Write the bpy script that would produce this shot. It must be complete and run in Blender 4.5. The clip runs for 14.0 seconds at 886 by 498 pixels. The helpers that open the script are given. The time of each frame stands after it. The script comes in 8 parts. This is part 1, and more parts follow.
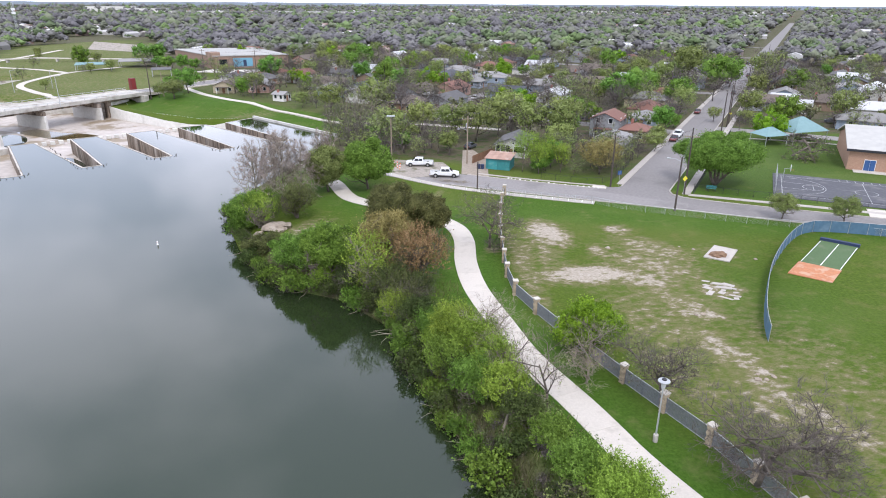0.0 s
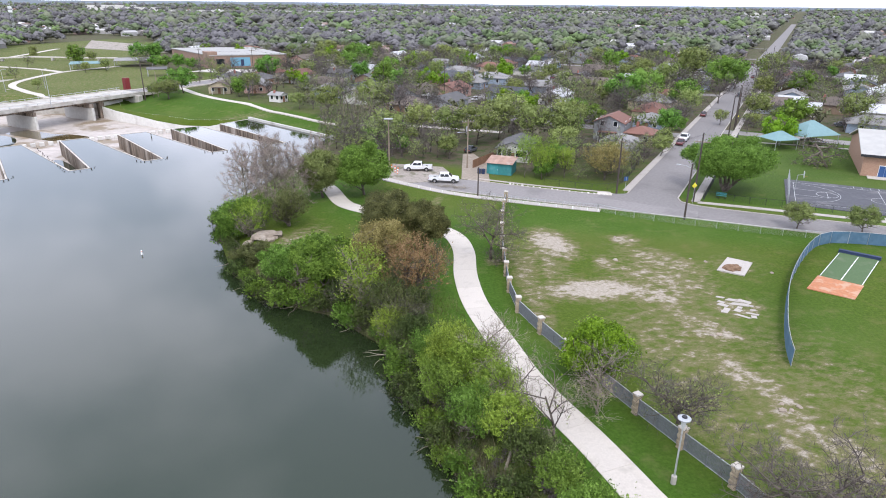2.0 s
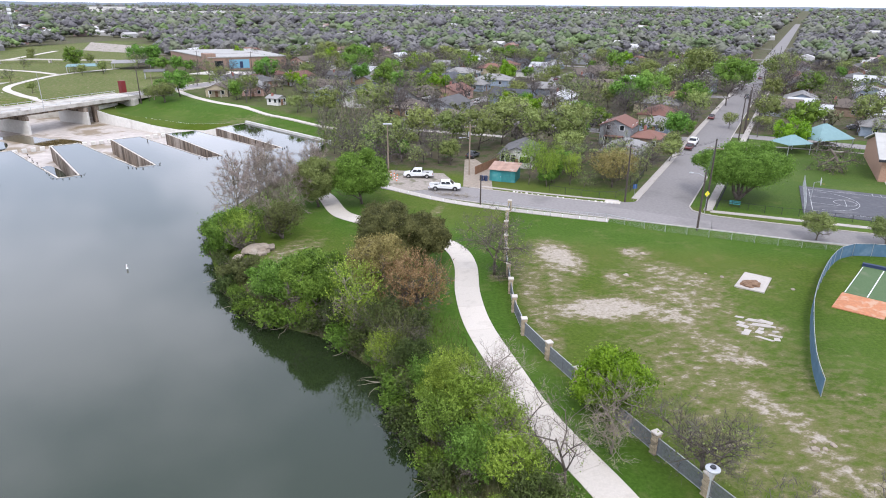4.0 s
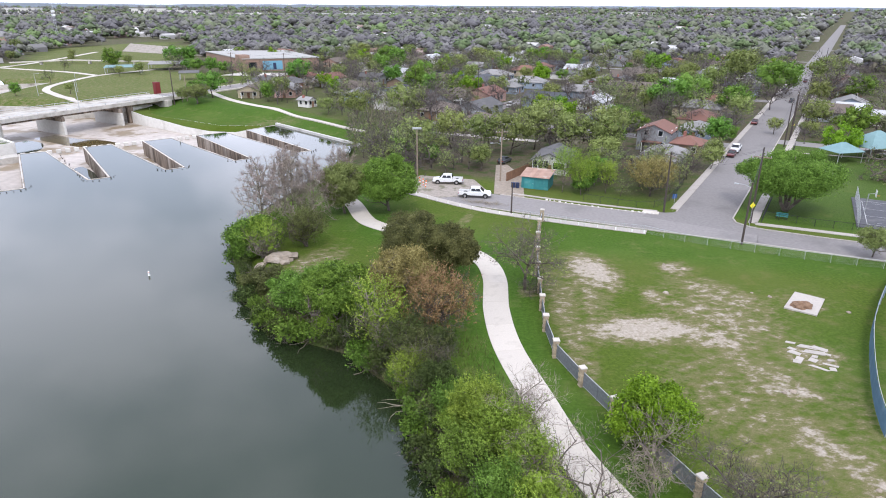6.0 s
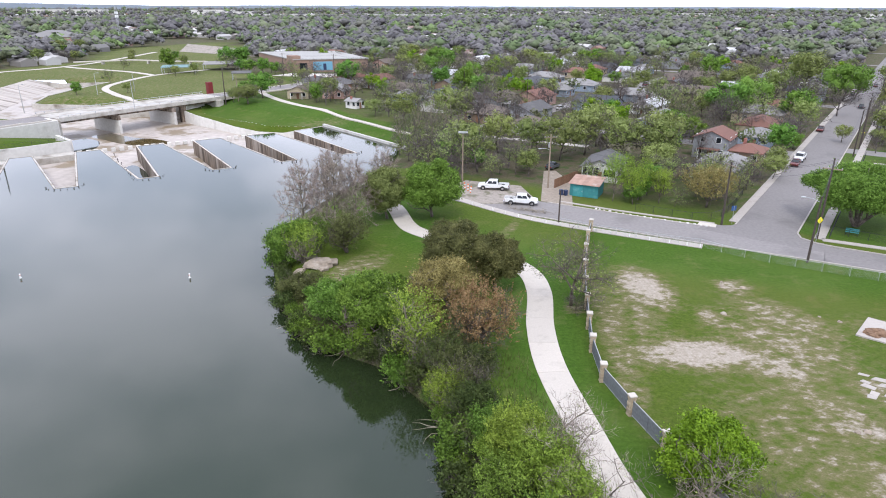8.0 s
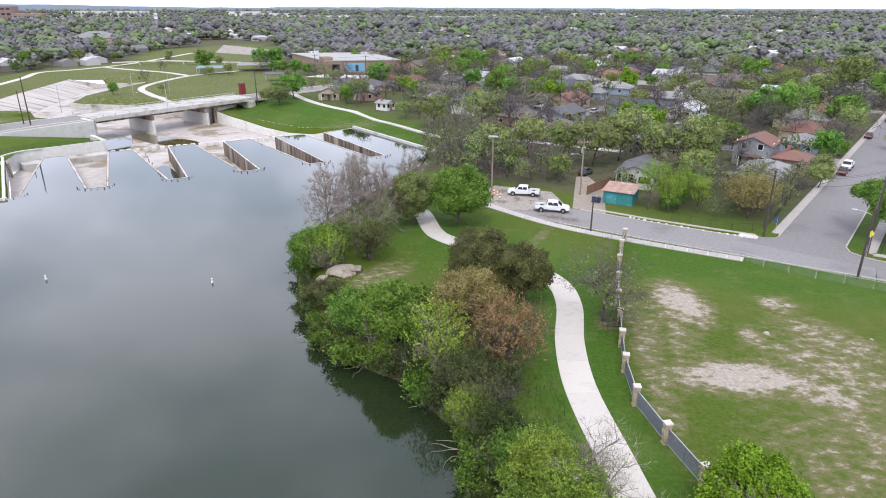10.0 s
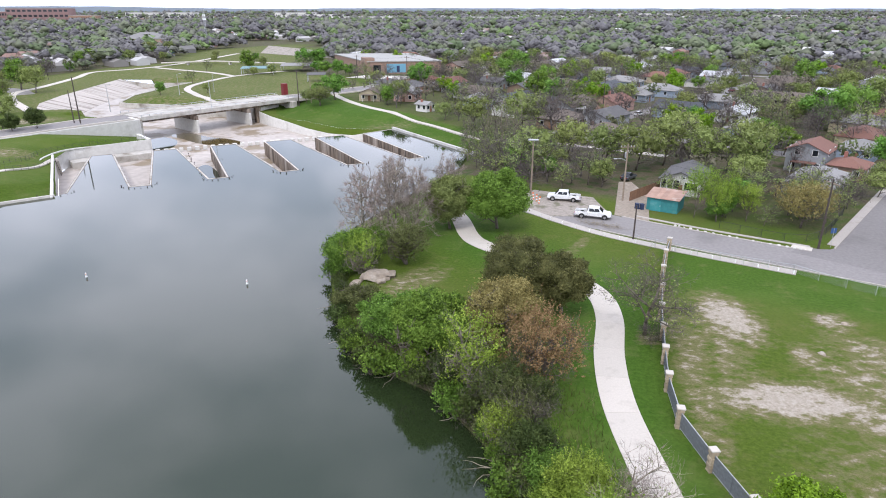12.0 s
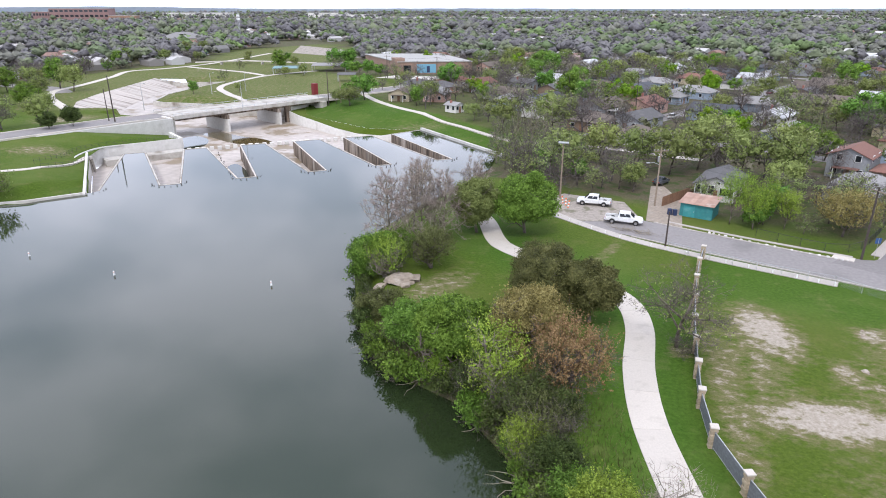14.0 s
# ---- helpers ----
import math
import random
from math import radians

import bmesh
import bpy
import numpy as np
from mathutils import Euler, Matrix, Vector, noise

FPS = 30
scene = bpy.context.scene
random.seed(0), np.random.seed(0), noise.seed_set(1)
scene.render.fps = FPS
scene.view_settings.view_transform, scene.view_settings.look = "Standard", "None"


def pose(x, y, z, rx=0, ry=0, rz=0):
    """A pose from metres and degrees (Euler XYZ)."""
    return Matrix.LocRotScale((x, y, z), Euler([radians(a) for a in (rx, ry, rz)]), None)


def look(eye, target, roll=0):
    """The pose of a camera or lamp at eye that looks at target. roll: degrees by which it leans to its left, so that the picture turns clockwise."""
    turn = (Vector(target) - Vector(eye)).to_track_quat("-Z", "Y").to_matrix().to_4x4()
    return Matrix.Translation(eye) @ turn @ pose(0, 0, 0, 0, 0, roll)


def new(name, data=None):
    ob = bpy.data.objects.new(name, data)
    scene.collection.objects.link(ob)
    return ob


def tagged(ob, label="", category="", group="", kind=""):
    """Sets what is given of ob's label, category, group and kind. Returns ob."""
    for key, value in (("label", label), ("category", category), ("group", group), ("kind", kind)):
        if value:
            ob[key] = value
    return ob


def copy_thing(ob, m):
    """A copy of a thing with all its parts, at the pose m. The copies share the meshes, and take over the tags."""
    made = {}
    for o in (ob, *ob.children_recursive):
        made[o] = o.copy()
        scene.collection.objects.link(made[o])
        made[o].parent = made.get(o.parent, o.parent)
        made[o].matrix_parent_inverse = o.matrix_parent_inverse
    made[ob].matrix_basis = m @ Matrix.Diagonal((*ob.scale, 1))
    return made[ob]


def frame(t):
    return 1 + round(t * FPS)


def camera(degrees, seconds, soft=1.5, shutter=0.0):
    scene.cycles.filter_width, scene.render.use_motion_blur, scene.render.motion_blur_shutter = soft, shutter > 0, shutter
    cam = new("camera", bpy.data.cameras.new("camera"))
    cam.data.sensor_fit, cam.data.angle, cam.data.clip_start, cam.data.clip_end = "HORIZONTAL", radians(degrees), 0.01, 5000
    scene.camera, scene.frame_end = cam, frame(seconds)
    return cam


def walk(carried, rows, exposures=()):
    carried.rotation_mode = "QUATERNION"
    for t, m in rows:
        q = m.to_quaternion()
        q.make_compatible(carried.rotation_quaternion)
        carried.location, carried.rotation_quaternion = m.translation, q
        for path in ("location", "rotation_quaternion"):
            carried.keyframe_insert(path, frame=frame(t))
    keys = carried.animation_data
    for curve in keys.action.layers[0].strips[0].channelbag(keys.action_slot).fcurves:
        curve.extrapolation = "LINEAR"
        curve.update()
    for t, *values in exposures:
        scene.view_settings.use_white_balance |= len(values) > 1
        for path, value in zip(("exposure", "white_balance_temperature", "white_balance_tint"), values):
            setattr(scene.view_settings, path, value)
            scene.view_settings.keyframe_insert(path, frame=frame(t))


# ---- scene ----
cam = camera(70.0, 14.0, soft=1.0)
PATH = [
    (0, (-0.755, -1.084, 33.242), (-0.704, 0.778, 32.516), 0.3),
    (0.5, (-0.699, 0.14, 33.217), (-0.648, 2.003, 32.489), 0.4),
    (1, (-0.578, 1.369, 33.152), (-0.527, 3.232, 32.425), 0.4),
    (1.5, (-0.508, 2.667, 33.087), (-0.456, 4.53, 32.36), 0.4),
    (2, (-0.428, 3.941, 32.991), (-0.377, 5.803, 32.265), 0.5),
    (2.5, (-0.386, 5.225, 33.021), (-0.334, 7.088, 32.295), 0.4),
    (5, (0.098, 11.225, 32.982), (0.115, 13.09, 32.258), 0.2),
    (5.5, (0.147, 12.119, 33.013), (0.127, 13.983, 32.29), 0.2),
    (6, (0.233, 12.985, 33.003), (0.181, 14.849, 32.281), 0.2),
    (6.5, (0.266, 13.873, 33.014), (0.183, 15.737, 32.292), 0.2),
    (7, (0.378, 14.734, 32.976), (0.26, 16.596, 32.256), 0.1),
    (7.5, (0.356, 15.483, 33.003), (0.2, 17.342, 32.282), 0.1),
    (8, (0.372, 16.23, 33.016), (0.178, 18.086, 32.296), 0.1),
    (10.5, (0.458, 19.795, 32.881), (0.148, 21.636, 32.166), -0.0),
    (11, (0.414, 20.319, 32.977), (0.075, 22.155, 32.261), -0.1),
    (11.5, (0.458, 20.77, 32.88), (0.084, 22.6, 32.166), -0.1),
    (12, (0.37, 21.251, 32.871), (-0.036, 23.075, 32.157), -0.1),
    (12.5, (0.401, 21.666, 32.838), (-0.034, 23.483, 32.126), -0.1),
    (13, (0.324, 22.034, 32.847), (-0.135, 23.845, 32.134), -0.1),
    (13.5, (0.321, 22.474, 32.847), (-0.154, 24.281, 32.134), -0.1),
    (14, (0.26, 22.833, 32.831), (-0.231, 24.636, 32.118), -0.1),
]
walk(cam, [(t, look(eye, target, roll)) for t, eye, target, roll in PATH], [(0, 0.0), (5, 0.0), (9, -0.06), (14, -0.08)])

# ---------------------------------------------------------------- light
world = bpy.data.worlds.new("overcast_sky")
scene.world = world
world.use_nodes = True
wn, wl = world.node_tree.nodes, world.node_tree.links
wn.clear()
SUN_EL, SUN_AZ = radians(54), radians(178)
sky = wn.new("ShaderNodeTexSky")
sky.sky_type, sky.sun_disc = "NISHITA", False
sky.sun_elevation, sky.sun_rotation = SUN_EL, SUN_AZ
sky.dust_density = 3.0
coord = wn.new("ShaderNodeTexCoord")
stretch = wn.new("ShaderNodeMapping")
stretch.inputs["Scale"].default_value = (1.6, 1.6, 3.2)
cloud = wn.new("ShaderNodeTexNoise")
cloud.inputs["Scale"].default_value, cloud.inputs["Detail"].default_value = 1.7, 5.0
ramp = wn.new("ShaderNodeValToRGB")
ramp.color_ramp.elements[0].position, ramp.color_ramp.elements[0].color = 0.4, (4.9, 5.45, 7.0, 1)
ramp.color_ramp.elements[1].position, ramp.color_ramp.elements[1].color = 0.62, (8.6, 8.85, 10.6, 1)
# thin cloud, brightest low down where the haze scatters most
rise = wn.new("ShaderNodeSeparateXYZ")
climb = wn.new("ShaderNodeMapRange")
climb.inputs["From Min"].default_value, climb.inputs["From Max"].default_value = 0.0, 1.0
climb.inputs["To Min"].default_value, climb.inputs["To Max"].default_value = 0.0, 1.0
root = wn.new("ShaderNodeMath")
root.operation, root.inputs[1].default_value = "POWER", 0.5
grow_up = wn.new("ShaderNodeMath")
grow_up.operation, grow_up.inputs[1].default_value, grow_up.inputs[2].default_value = "MULTIPLY_ADD", -0.8, 2.85
gain = wn.new("ShaderNodeVectorMath")
gain.operation = "SCALE"
cover = wn.new("ShaderNodeMix")
cover.data_type = "RGBA"
cover.inputs[0].default_value = 0.9
back = wn.new("ShaderNodeBackground")
back.inputs["Strength"].default_value = 0.115
wout = wn.new("ShaderNodeOutputWorld")
wl.new(coord.outputs["Generated"], stretch.inputs["Vector"])
wl.new(coord.outputs["Generated"], rise.inputs["Vector"])
wl.new(rise.outputs["Z"], climb.inputs["Value"])
wl.new(stretch.outputs["Vector"], cloud.inputs["Vector"])
wl.new(cloud.outputs["Fac"], ramp.inputs["Fac"])
wl.new(ramp.outputs["Color"], gain.inputs[0])
wl.new(climb.outputs["Result"], root.inputs[0])
wl.new(root.outputs[0], grow_up.inputs[0])
wl.new(grow_up.outputs[0], gain.inputs["Scale"])
wl.new(sky.outputs["Color"], cover.inputs[6])
wl.new(gain.outputs["Vector"], cover.inputs[7])
wl.new(cover.outputs[2], back.inputs["Color"])
wl.new(back.outputs["Background"], wout.inputs["Surface"])
sun = new("sun", bpy.data.lights.new("sun", "SUN"))
sun.data.energy, sun.data.angle, sun.data.color = 1.9, radians(14), (1.0, 0.98, 0.96)
sun_way = Vector((math.sin(SUN_AZ) * math.cos(SUN_EL), math.cos(SUN_AZ) * math.cos(SUN_EL), math.sin(SUN_EL)))
sun.matrix_world = look(sun_way * 50, (0, 0, 0))


# ---------------------------------------------------------------- materials
def node_mat(name):
    m = bpy.data.materials.new(name)
    m.use_nodes = True
    n, l = m.node_tree.nodes, m.node_tree.links
    return m, n, l, n["Principled BSDF"]


def mixed(n, l, fac, a, b):
    """A colour mix; fac, a and b are sockets or values."""
    mix = n.new("ShaderNodeMix")
    mix.data_type = "RGBA"
    for slot, value in ((0, fac), (6, a), (7, b)):
        if isinstance(value, bpy.types.NodeSocket):
            l.new(value, mix.inputs[slot])
        else:
            mix.inputs[slot].default_value = value if slot == 0 else (*value, 1)
    return mix.outputs[2]


def noise_of(n, l, vector, scale, detail=4.0, rough=0.6):
    t = n.new("ShaderNodeTexNoise")
    t.inputs["Scale"].default_value, t.inputs["Detail"].default_value, t.inputs["Roughness"].default_value = scale, detail, rough
    l.new(vector, t.inputs["Vector"])
    return t.outputs["Fac"]


def steps(n, l, value, low, high):
    r = n.new("ShaderNodeMapRange")
    r.inputs["From Min"].default_value, r.inputs["From Max"].default_value = low, high
    l.new(value, r.inputs["Value"])
    return r.outputs["Result"]


def place_of(n, l):
    return n.new("ShaderNodeNewGeometry").outputs["Position"]


def surface(name, light, dark, stain=None, fine=3.0, broad=0.25, rough=0.8, bump=0.15, metal=0.0, spread=0.12, stain_at=(0.55, 0.75), streak=None):
    """A worn surface: two tones at a fine and a broad scale, stains, a tint that differs from object to object."""
    m, n, l, b = node_mat(name)
    pos = place_of(n, l)
    if streak is not None:
        turn = n.new("ShaderNodeMapping")
        turn.vector_type = "TEXTURE"
        turn.inputs["Rotation"].default_value, turn.inputs["Scale"].default_value = (0, 0, radians(streak)), (12, 1, 12)
        l.new(pos, turn.inputs["Vector"])
        pos = turn.outputs["Vector"]
    f, g = noise_of(n, l, pos, fine), noise_of(n, l, pos, broad, 5.0)
    col = mixed(n, l, steps(n, l, f, 0.3, 0.7), dark, light)
    if stain:
        col = mixed(n, l, steps(n, l, g, *stain_at), col, stain)
    info = n.new("ShaderNodeObjectInfo")
    hsv = n.new("ShaderNodeHueSaturation")
    l.new(col, hsv.inputs["Color"])
    vary = n.new("ShaderNodeMapRange")
    vary.inputs["To Min"].default_value, vary.inputs["To Max"].default_value = 1 - spread, 1 + spread
    l.new(info.outputs["Random"], vary.inputs["Value"])
    l.new(vary.outputs["Result"], hsv.inputs["Value"])
    l.new(hsv.outputs["Color"], b.inputs["Base Color"])
    b.inputs["Roughness"].default_value, b.inputs["Metallic"].default_value = rough, metal
    if bump:
        bp = n.new("ShaderNodeBump")
        bp.inputs["Strength"].default_value, bp.inputs["Distance"].default_value = bump, 0.05
        l.new(f, bp.inputs["Height"])
        l.new(bp.outputs["Normal"], b.inputs["Normal"])
    return m


def foliage(name, tones, spread=0.25, translucent=0.35, hue=0.011, low=0.52):
    """Leaves: the tone differs from leaf to leaf and from tree to tree."""
    m, n, l, b = node_mat(name)
    geo, info = n.new("ShaderNodeNewGeometry"), n.new("ShaderNodeObjectInfo")
    r = n.new("ShaderNodeValToRGB")
    els = r.color_ramp.elements
    while len(els) < len(tones):
        els.new(0.5)
    for k, tone in enumerate(tones):
        els[k].position, els[k].color = k / (len(tones) - 1), (*(c * (low, 0.5 + 0.5 * low, 0.9)[min(k, 2)] for c in tone), 1)
    patch = noise_of(n, l, geo.outputs["Position"], 0.8, 2.0)
    blend = n.new("ShaderNodeMath")
    blend.operation, blend.inputs[1].default_value = "MULTIPLY_ADD", 0.5
    l.new(geo.outputs["Random Per Island"], blend.inputs[0])
    part_fac = n.new("ShaderNodeMapRange")
    part_fac.inputs["From Min"].default_value, part_fac.inputs["From Max"].default_value = 0.36, 0.64
    part_fac.inputs["To Min"].default_value, part_fac.inputs["To Max"].default_value = 0.0, 0.5
    l.new(patch, part_fac.inputs["Value"])
    l.new(part_fac.outputs["Result"], blend.inputs[2])
    l.new(blend.outputs[0], r.inputs["Fac"])
    hsv = n.new("ShaderNodeHueSaturation")
    for out, lo, hi in (("Value", 1 - spread, 1 + spread), ("Hue", 0.5 - hue, 0.5 + hue)):
        v = n.new("ShaderNodeMapRange")
        v.inputs["To Min"].default_value, v.inputs["To Max"].default_value = lo, hi
        if out == "Hue":
            w = n.new("ShaderNodeMath")
            w.operation, w.inputs[1].default_value = "MULTIPLY", 7.31
            fr = n.new("ShaderNodeMath")
            fr.operation = "FRACT"
            l.new(info.outputs["Random"], w.inputs[0])
            l.new(w.outputs[0], fr.inputs[0])
            l.new(fr.outputs[0], v.inputs["Value"])
        else:
            l.new(info.outputs["Random"], v.inputs["Value"])
        l.new(v.outputs["Result"], hsv.inputs[out])
    l.new(r.outputs["Color"], hsv.inputs["Color"])
    l.new(hsv.outputs["Color"], b.inputs["Base Color"])
    b.inputs["Roughness"].default_value = 0.6
    b.inputs["Specular IOR Level"].default_value = 0.12
    tr = n.new("ShaderNodeBsdfTranslucent")
    l.new(hsv.outputs["Color"], tr.inputs["Color"])
    mx = n.new("ShaderNodeMixShader")
    mx.inputs[0].default_value = translucent * 0.4
    l.new(b.outputs[0], mx.inputs[1])
    l.new(tr.outputs[0], mx.inputs[2])
    l.new(mx.outputs[0], n["Material Output"].inputs["Surface"])
    return m


def streaked(name):
    """Old concrete with dark and rusty streaks running down it."""
    m, n, l, b = node_mat(name)
    pos = place_of(n, l)
    long = n.new("ShaderNodeMapping")
    long.inputs["Scale"].default_value = (1.0, 1.0, 0.09)
    l.new(pos, long.inputs["Vector"])
    runs, broad = noise_of(n, l, long.outputs["Vector"], 0.9, 6.0, 0.7), noise_of(n, l, long.outputs["Vector"], 0.22, 4.0)
    col = mixed(n, l, steps(n, l, runs, 0.4, 0.6), (0.045, 0.034, 0.026), (0.27, 0.215, 0.165))
    col = mixed(n, l, steps(n, l, broad, 0.52, 0.66), col, (0.4, 0.35, 0.3))
    col = mixed(n, l, steps(n, l, noise_of(n, l, pos, 2.5, 5.0, 0.7), 0.5, 0.8), col, (0.17, 0.1, 0.055))
    l.new(col, b.inputs["Base Color"])
    b.inputs["Roughness"].default_value = 0.85
    return m


def plain(name, colour, rough=0.5, metal=0.0, spread=0.0):
    return surface(name, colour, tuple(c * 0.82 for c in colour), fine=5.0, rough=rough, metal=metal, bump=0.0, spread=spread)


def ground_material():
    m, n, l, b = node_mat("ground_grass")
    pos = place_of(n, l)
    fine, mid, broad = noise_of(n, l, pos, 2.6, 6.0, 0.75), noise_of(n, l, pos, 0.33, 5.0, 0.65), noise_of(n, l, pos, 0.045, 4.0)
    grain = noise_of(n, l, pos, 9.0, 4.0, 0.8)
    attr = {}
    for key in ("bare", "lush", "litter"):
        a = n.new("ShaderNodeAttribute")
        a.attribute_name = key
        attr[key] = a.outputs["Fac"]
    meadow = mixed(n, l, steps(n, l, fine, 0.3, 0.7), (0.038, 0.068, 0.006), (0.098, 0.138, 0.02))
    meadow = mixed(n, l, steps(n, l, broad, 0.42, 0.66), meadow, (0.09, 0.116, 0.024))
    dull = mixed(n, l, steps(n, l, grain, 0.34, 0.66), (0.095, 0.094, 0.028), (0.165, 0.15, 0.054))
    grass = mixed(n, l, steps(n, l, mid, 0.52, 0.82), meadow, dull)
    rich = mixed(n, l, steps(n, l, fine, 0.3, 0.7), (0.026, 0.07, 0.006), (0.07, 0.136, 0.018))
    rich = mixed(n, l, steps(n, l, broad, 0.5, 0.75), rich, (0.1, 0.15, 0.03))
    rich = mixed(n, l, steps(n, l, mid, 0.55, 0.75), rich, (0.105, 0.13, 0.038))
    grass = mixed(n, l, attr["lush"], grass, rich)
    duff = mixed(n, l, steps(n, l, fine, 0.3, 0.7), (0.06, 0.05, 0.03), (0.14, 0.12, 0.08))
    duff = mixed(n, l, steps(n, l, mid, 0.48, 0.6), duff, (0.055, 0.08, 0.024))
    grass = mixed(n, l, attr["litter"], grass, duff)
    soil = mixed(n, l, steps(n, l, fine, 0.3, 0.7), (0.24, 0.195, 0.14), (0.46, 0.415, 0.355))
    # soil shows where the wear outweighs the broken noise
    stretch2 = n.new("ShaderNodeMapping")
    stretch2.inputs["Rotation"].default_value = (0, 0, radians(-40))
    stretch2.inputs["Scale"].default_value = (0.75, 1.15, 1.0)
    l.new(pos, stretch2.inputs["Vector"])
    torn = noise_of(n, l, stretch2.outputs["Vector"], 0.9, 8.0, 0.72)
    rough_torn = n.new("ShaderNodeMath")
    rough_torn.operation, rough_torn.inputs[1].default_value, rough_torn.inputs[2].default_value = "MULTIPLY_ADD", 1.85, -0.425
    l.new(torn, rough_torn.inputs[0])
    add = n.new("ShaderNodeMath")
    add.operation = "ADD"
    l.new(rough_torn.outputs[0], add.inputs[0])
    l.new(attr["bare"], add.inputs[1])
    worn = mixed(n, l, steps(n, l, grain, 0.35, 0.65), (0.13, 0.116, 0.055), (0.235, 0.19, 0.115))
    half = mixed(n, l, 0.8, grass, worn)
    near_soil = n.new("ShaderNodeMath")
    near_soil.operation = "MULTIPLY"
    l.new(steps(n, l, add.outputs[0], 0.66, 1.0), near_soil.inputs[0])
    l.new(steps(n, l, attr["bare"], 0.05, 0.28), near_soil.inputs[1])
    grass = mixed(n, l, near_soil.outputs[0], grass, half)
    col = mixed(n, l, steps(n, l, add.outputs[0], 0.98, 1.2), grass, soil)
    l.new(col, b.inputs["Base Color"])
    b.inputs["Roughness"].default_value = 0.95
    b.inputs["Specular IOR Level"].default_value = 0.1
    bp = n.new("ShaderNodeBump")
    bp.inputs["Strength"].default_value, bp.inputs["Distance"].default_value = 0.55, 0.25
    l.new(fine, bp.inputs["Height"])
    l.new(bp.outputs["Normal"], b.inputs["Normal"])
    return m


def water_material():
    m, n, l, b = node_mat("pond_water")
    pos = place_of(n, l)
    b.inputs["Base Color"].default_value = (0.028, 0.036, 0.022, 1)
    col = mixed(n, l, noise_of(n, l, pos, 0.04, 3.0), (0.013, 0.024, 0.009), (0.02, 0.028, 0.011))
    l.new(col, b.inputs["Base Color"])
    b.inputs["Roughness"].default_value, b.inputs["IOR"].default_value = 0.035, 1.56
    bp = n.new("ShaderNodeBump")
    bp.inputs["Strength"].default_value, bp.inputs["Distance"].default_value = 0.05, 0.05
    l.new(noise_of(n, l, pos, 1.6, 5.0, 0.6), bp.inputs["Height"])
    l.new(bp.outputs["Normal"], b.inputs["Normal"])
    return m


def tone_material(name, tones, rough=0.9, gap_shade=False):
    """A colour chosen along a ramp by the mesh's own tone value."""
    m, n, l, b = node_mat(name)
    a = n.new("ShaderNodeAttribute")
    a.attribute_name = "tone"
    r = n.new("ShaderNodeValToRGB")
    els = r.color_ramp.elements
    while len(els) < len(tones):
        els.new(0.5)
    for k, (at, tone) in enumerate(tones):
        els[k].position, els[k].color = at, (*tone, 1)
    l.new(a.outputs["Fac"], r.inputs["Fac"])
    geo = n.new("ShaderNodeNewGeometry")
    v = n.new("ShaderNodeMapRange")
    v.inputs["To Min"].default_value, v.inputs["To Max"].default_value = 0.88, 1.12
    l.new(geo.outputs["Random Per Island"], v.inputs["Value"])
    hsv = n.new("ShaderNodeHueSaturation")
    l.new(r.outputs["Color"], hsv.inputs["Color"])
    l.new(v.outputs["Result"], hsv.inputs["Value"])
    col = hsv.outputs["Color"]
    if gap_shade:
        # shaded gaps between boughs, painted in: crowns too far off to show leaves
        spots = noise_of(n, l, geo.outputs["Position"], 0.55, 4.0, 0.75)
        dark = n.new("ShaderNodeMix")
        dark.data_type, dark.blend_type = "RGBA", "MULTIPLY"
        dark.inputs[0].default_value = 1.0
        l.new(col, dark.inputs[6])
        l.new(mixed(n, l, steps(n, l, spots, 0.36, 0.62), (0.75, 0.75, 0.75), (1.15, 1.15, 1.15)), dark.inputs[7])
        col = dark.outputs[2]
    l.new(col, b.inputs["Base Color"])
    b.inputs["Roughness"].default_value, b.inputs["Specular IOR Level"].default_value = rough, 0.15
    return m


GROUND, WATER = ground_material(), water_material()
CONCRETE = surface("pale_concrete", (0.55, 0.5, 0.44), (0.48, 0.435, 0.38), (0.4, 0.36, 0.31), fine=6.0, broad=0.5, rough=0.85, spread=0.05)
SIDEWALK = surface("worn_sidewalk", (0.43, 0.39, 0.35), (0.36, 0.325, 0.29), (0.28, 0.25, 0.22), fine=5.0, broad=0.4, rough=0.9, spread=0.06)
OLD_CONCRETE = surface("weathered_concrete", (0.56, 0.53, 0.48), (0.41, 0.38, 0.335), (0.2, 0.17, 0.13), fine=1.2, broad=0.3, rough=0.85, stain_at=(0.5, 0.72))
WALL_CONCRETE = surface("white_concrete", (0.62, 0.6, 0.56), (0.52, 0.5, 0.46), (0.4, 0.37, 0.33), fine=1.0, broad=0.2, rough=0.85)
STAINED = streaked("stained_weir_concrete")
SLOPE = surface("streaked_slope_concrete", (0.5, 0.45, 0.4), (0.4, 0.355, 0.315), (0.2, 0.17, 0.145), fine=0.5, broad=0.35, rough=0.9, stain_at=(0.5, 0.64), streak=20, spread=0.06)
CHANNEL = surface("channel_floor", (0.47, 0.415, 0.37), (0.32, 0.275, 0.235), (0.2, 0.15, 0.09), fine=0.5, broad=0.09, rough=0.5, stain_at=(0.52, 0.6))
ASPHALT = surface("worn_asphalt", (0.235, 0.217, 0.208), (0.185, 0.17, 0.163), (0.15, 0.138, 0.132), fine=2.0, broad=0.12, rough=0.9, bump=0.05)
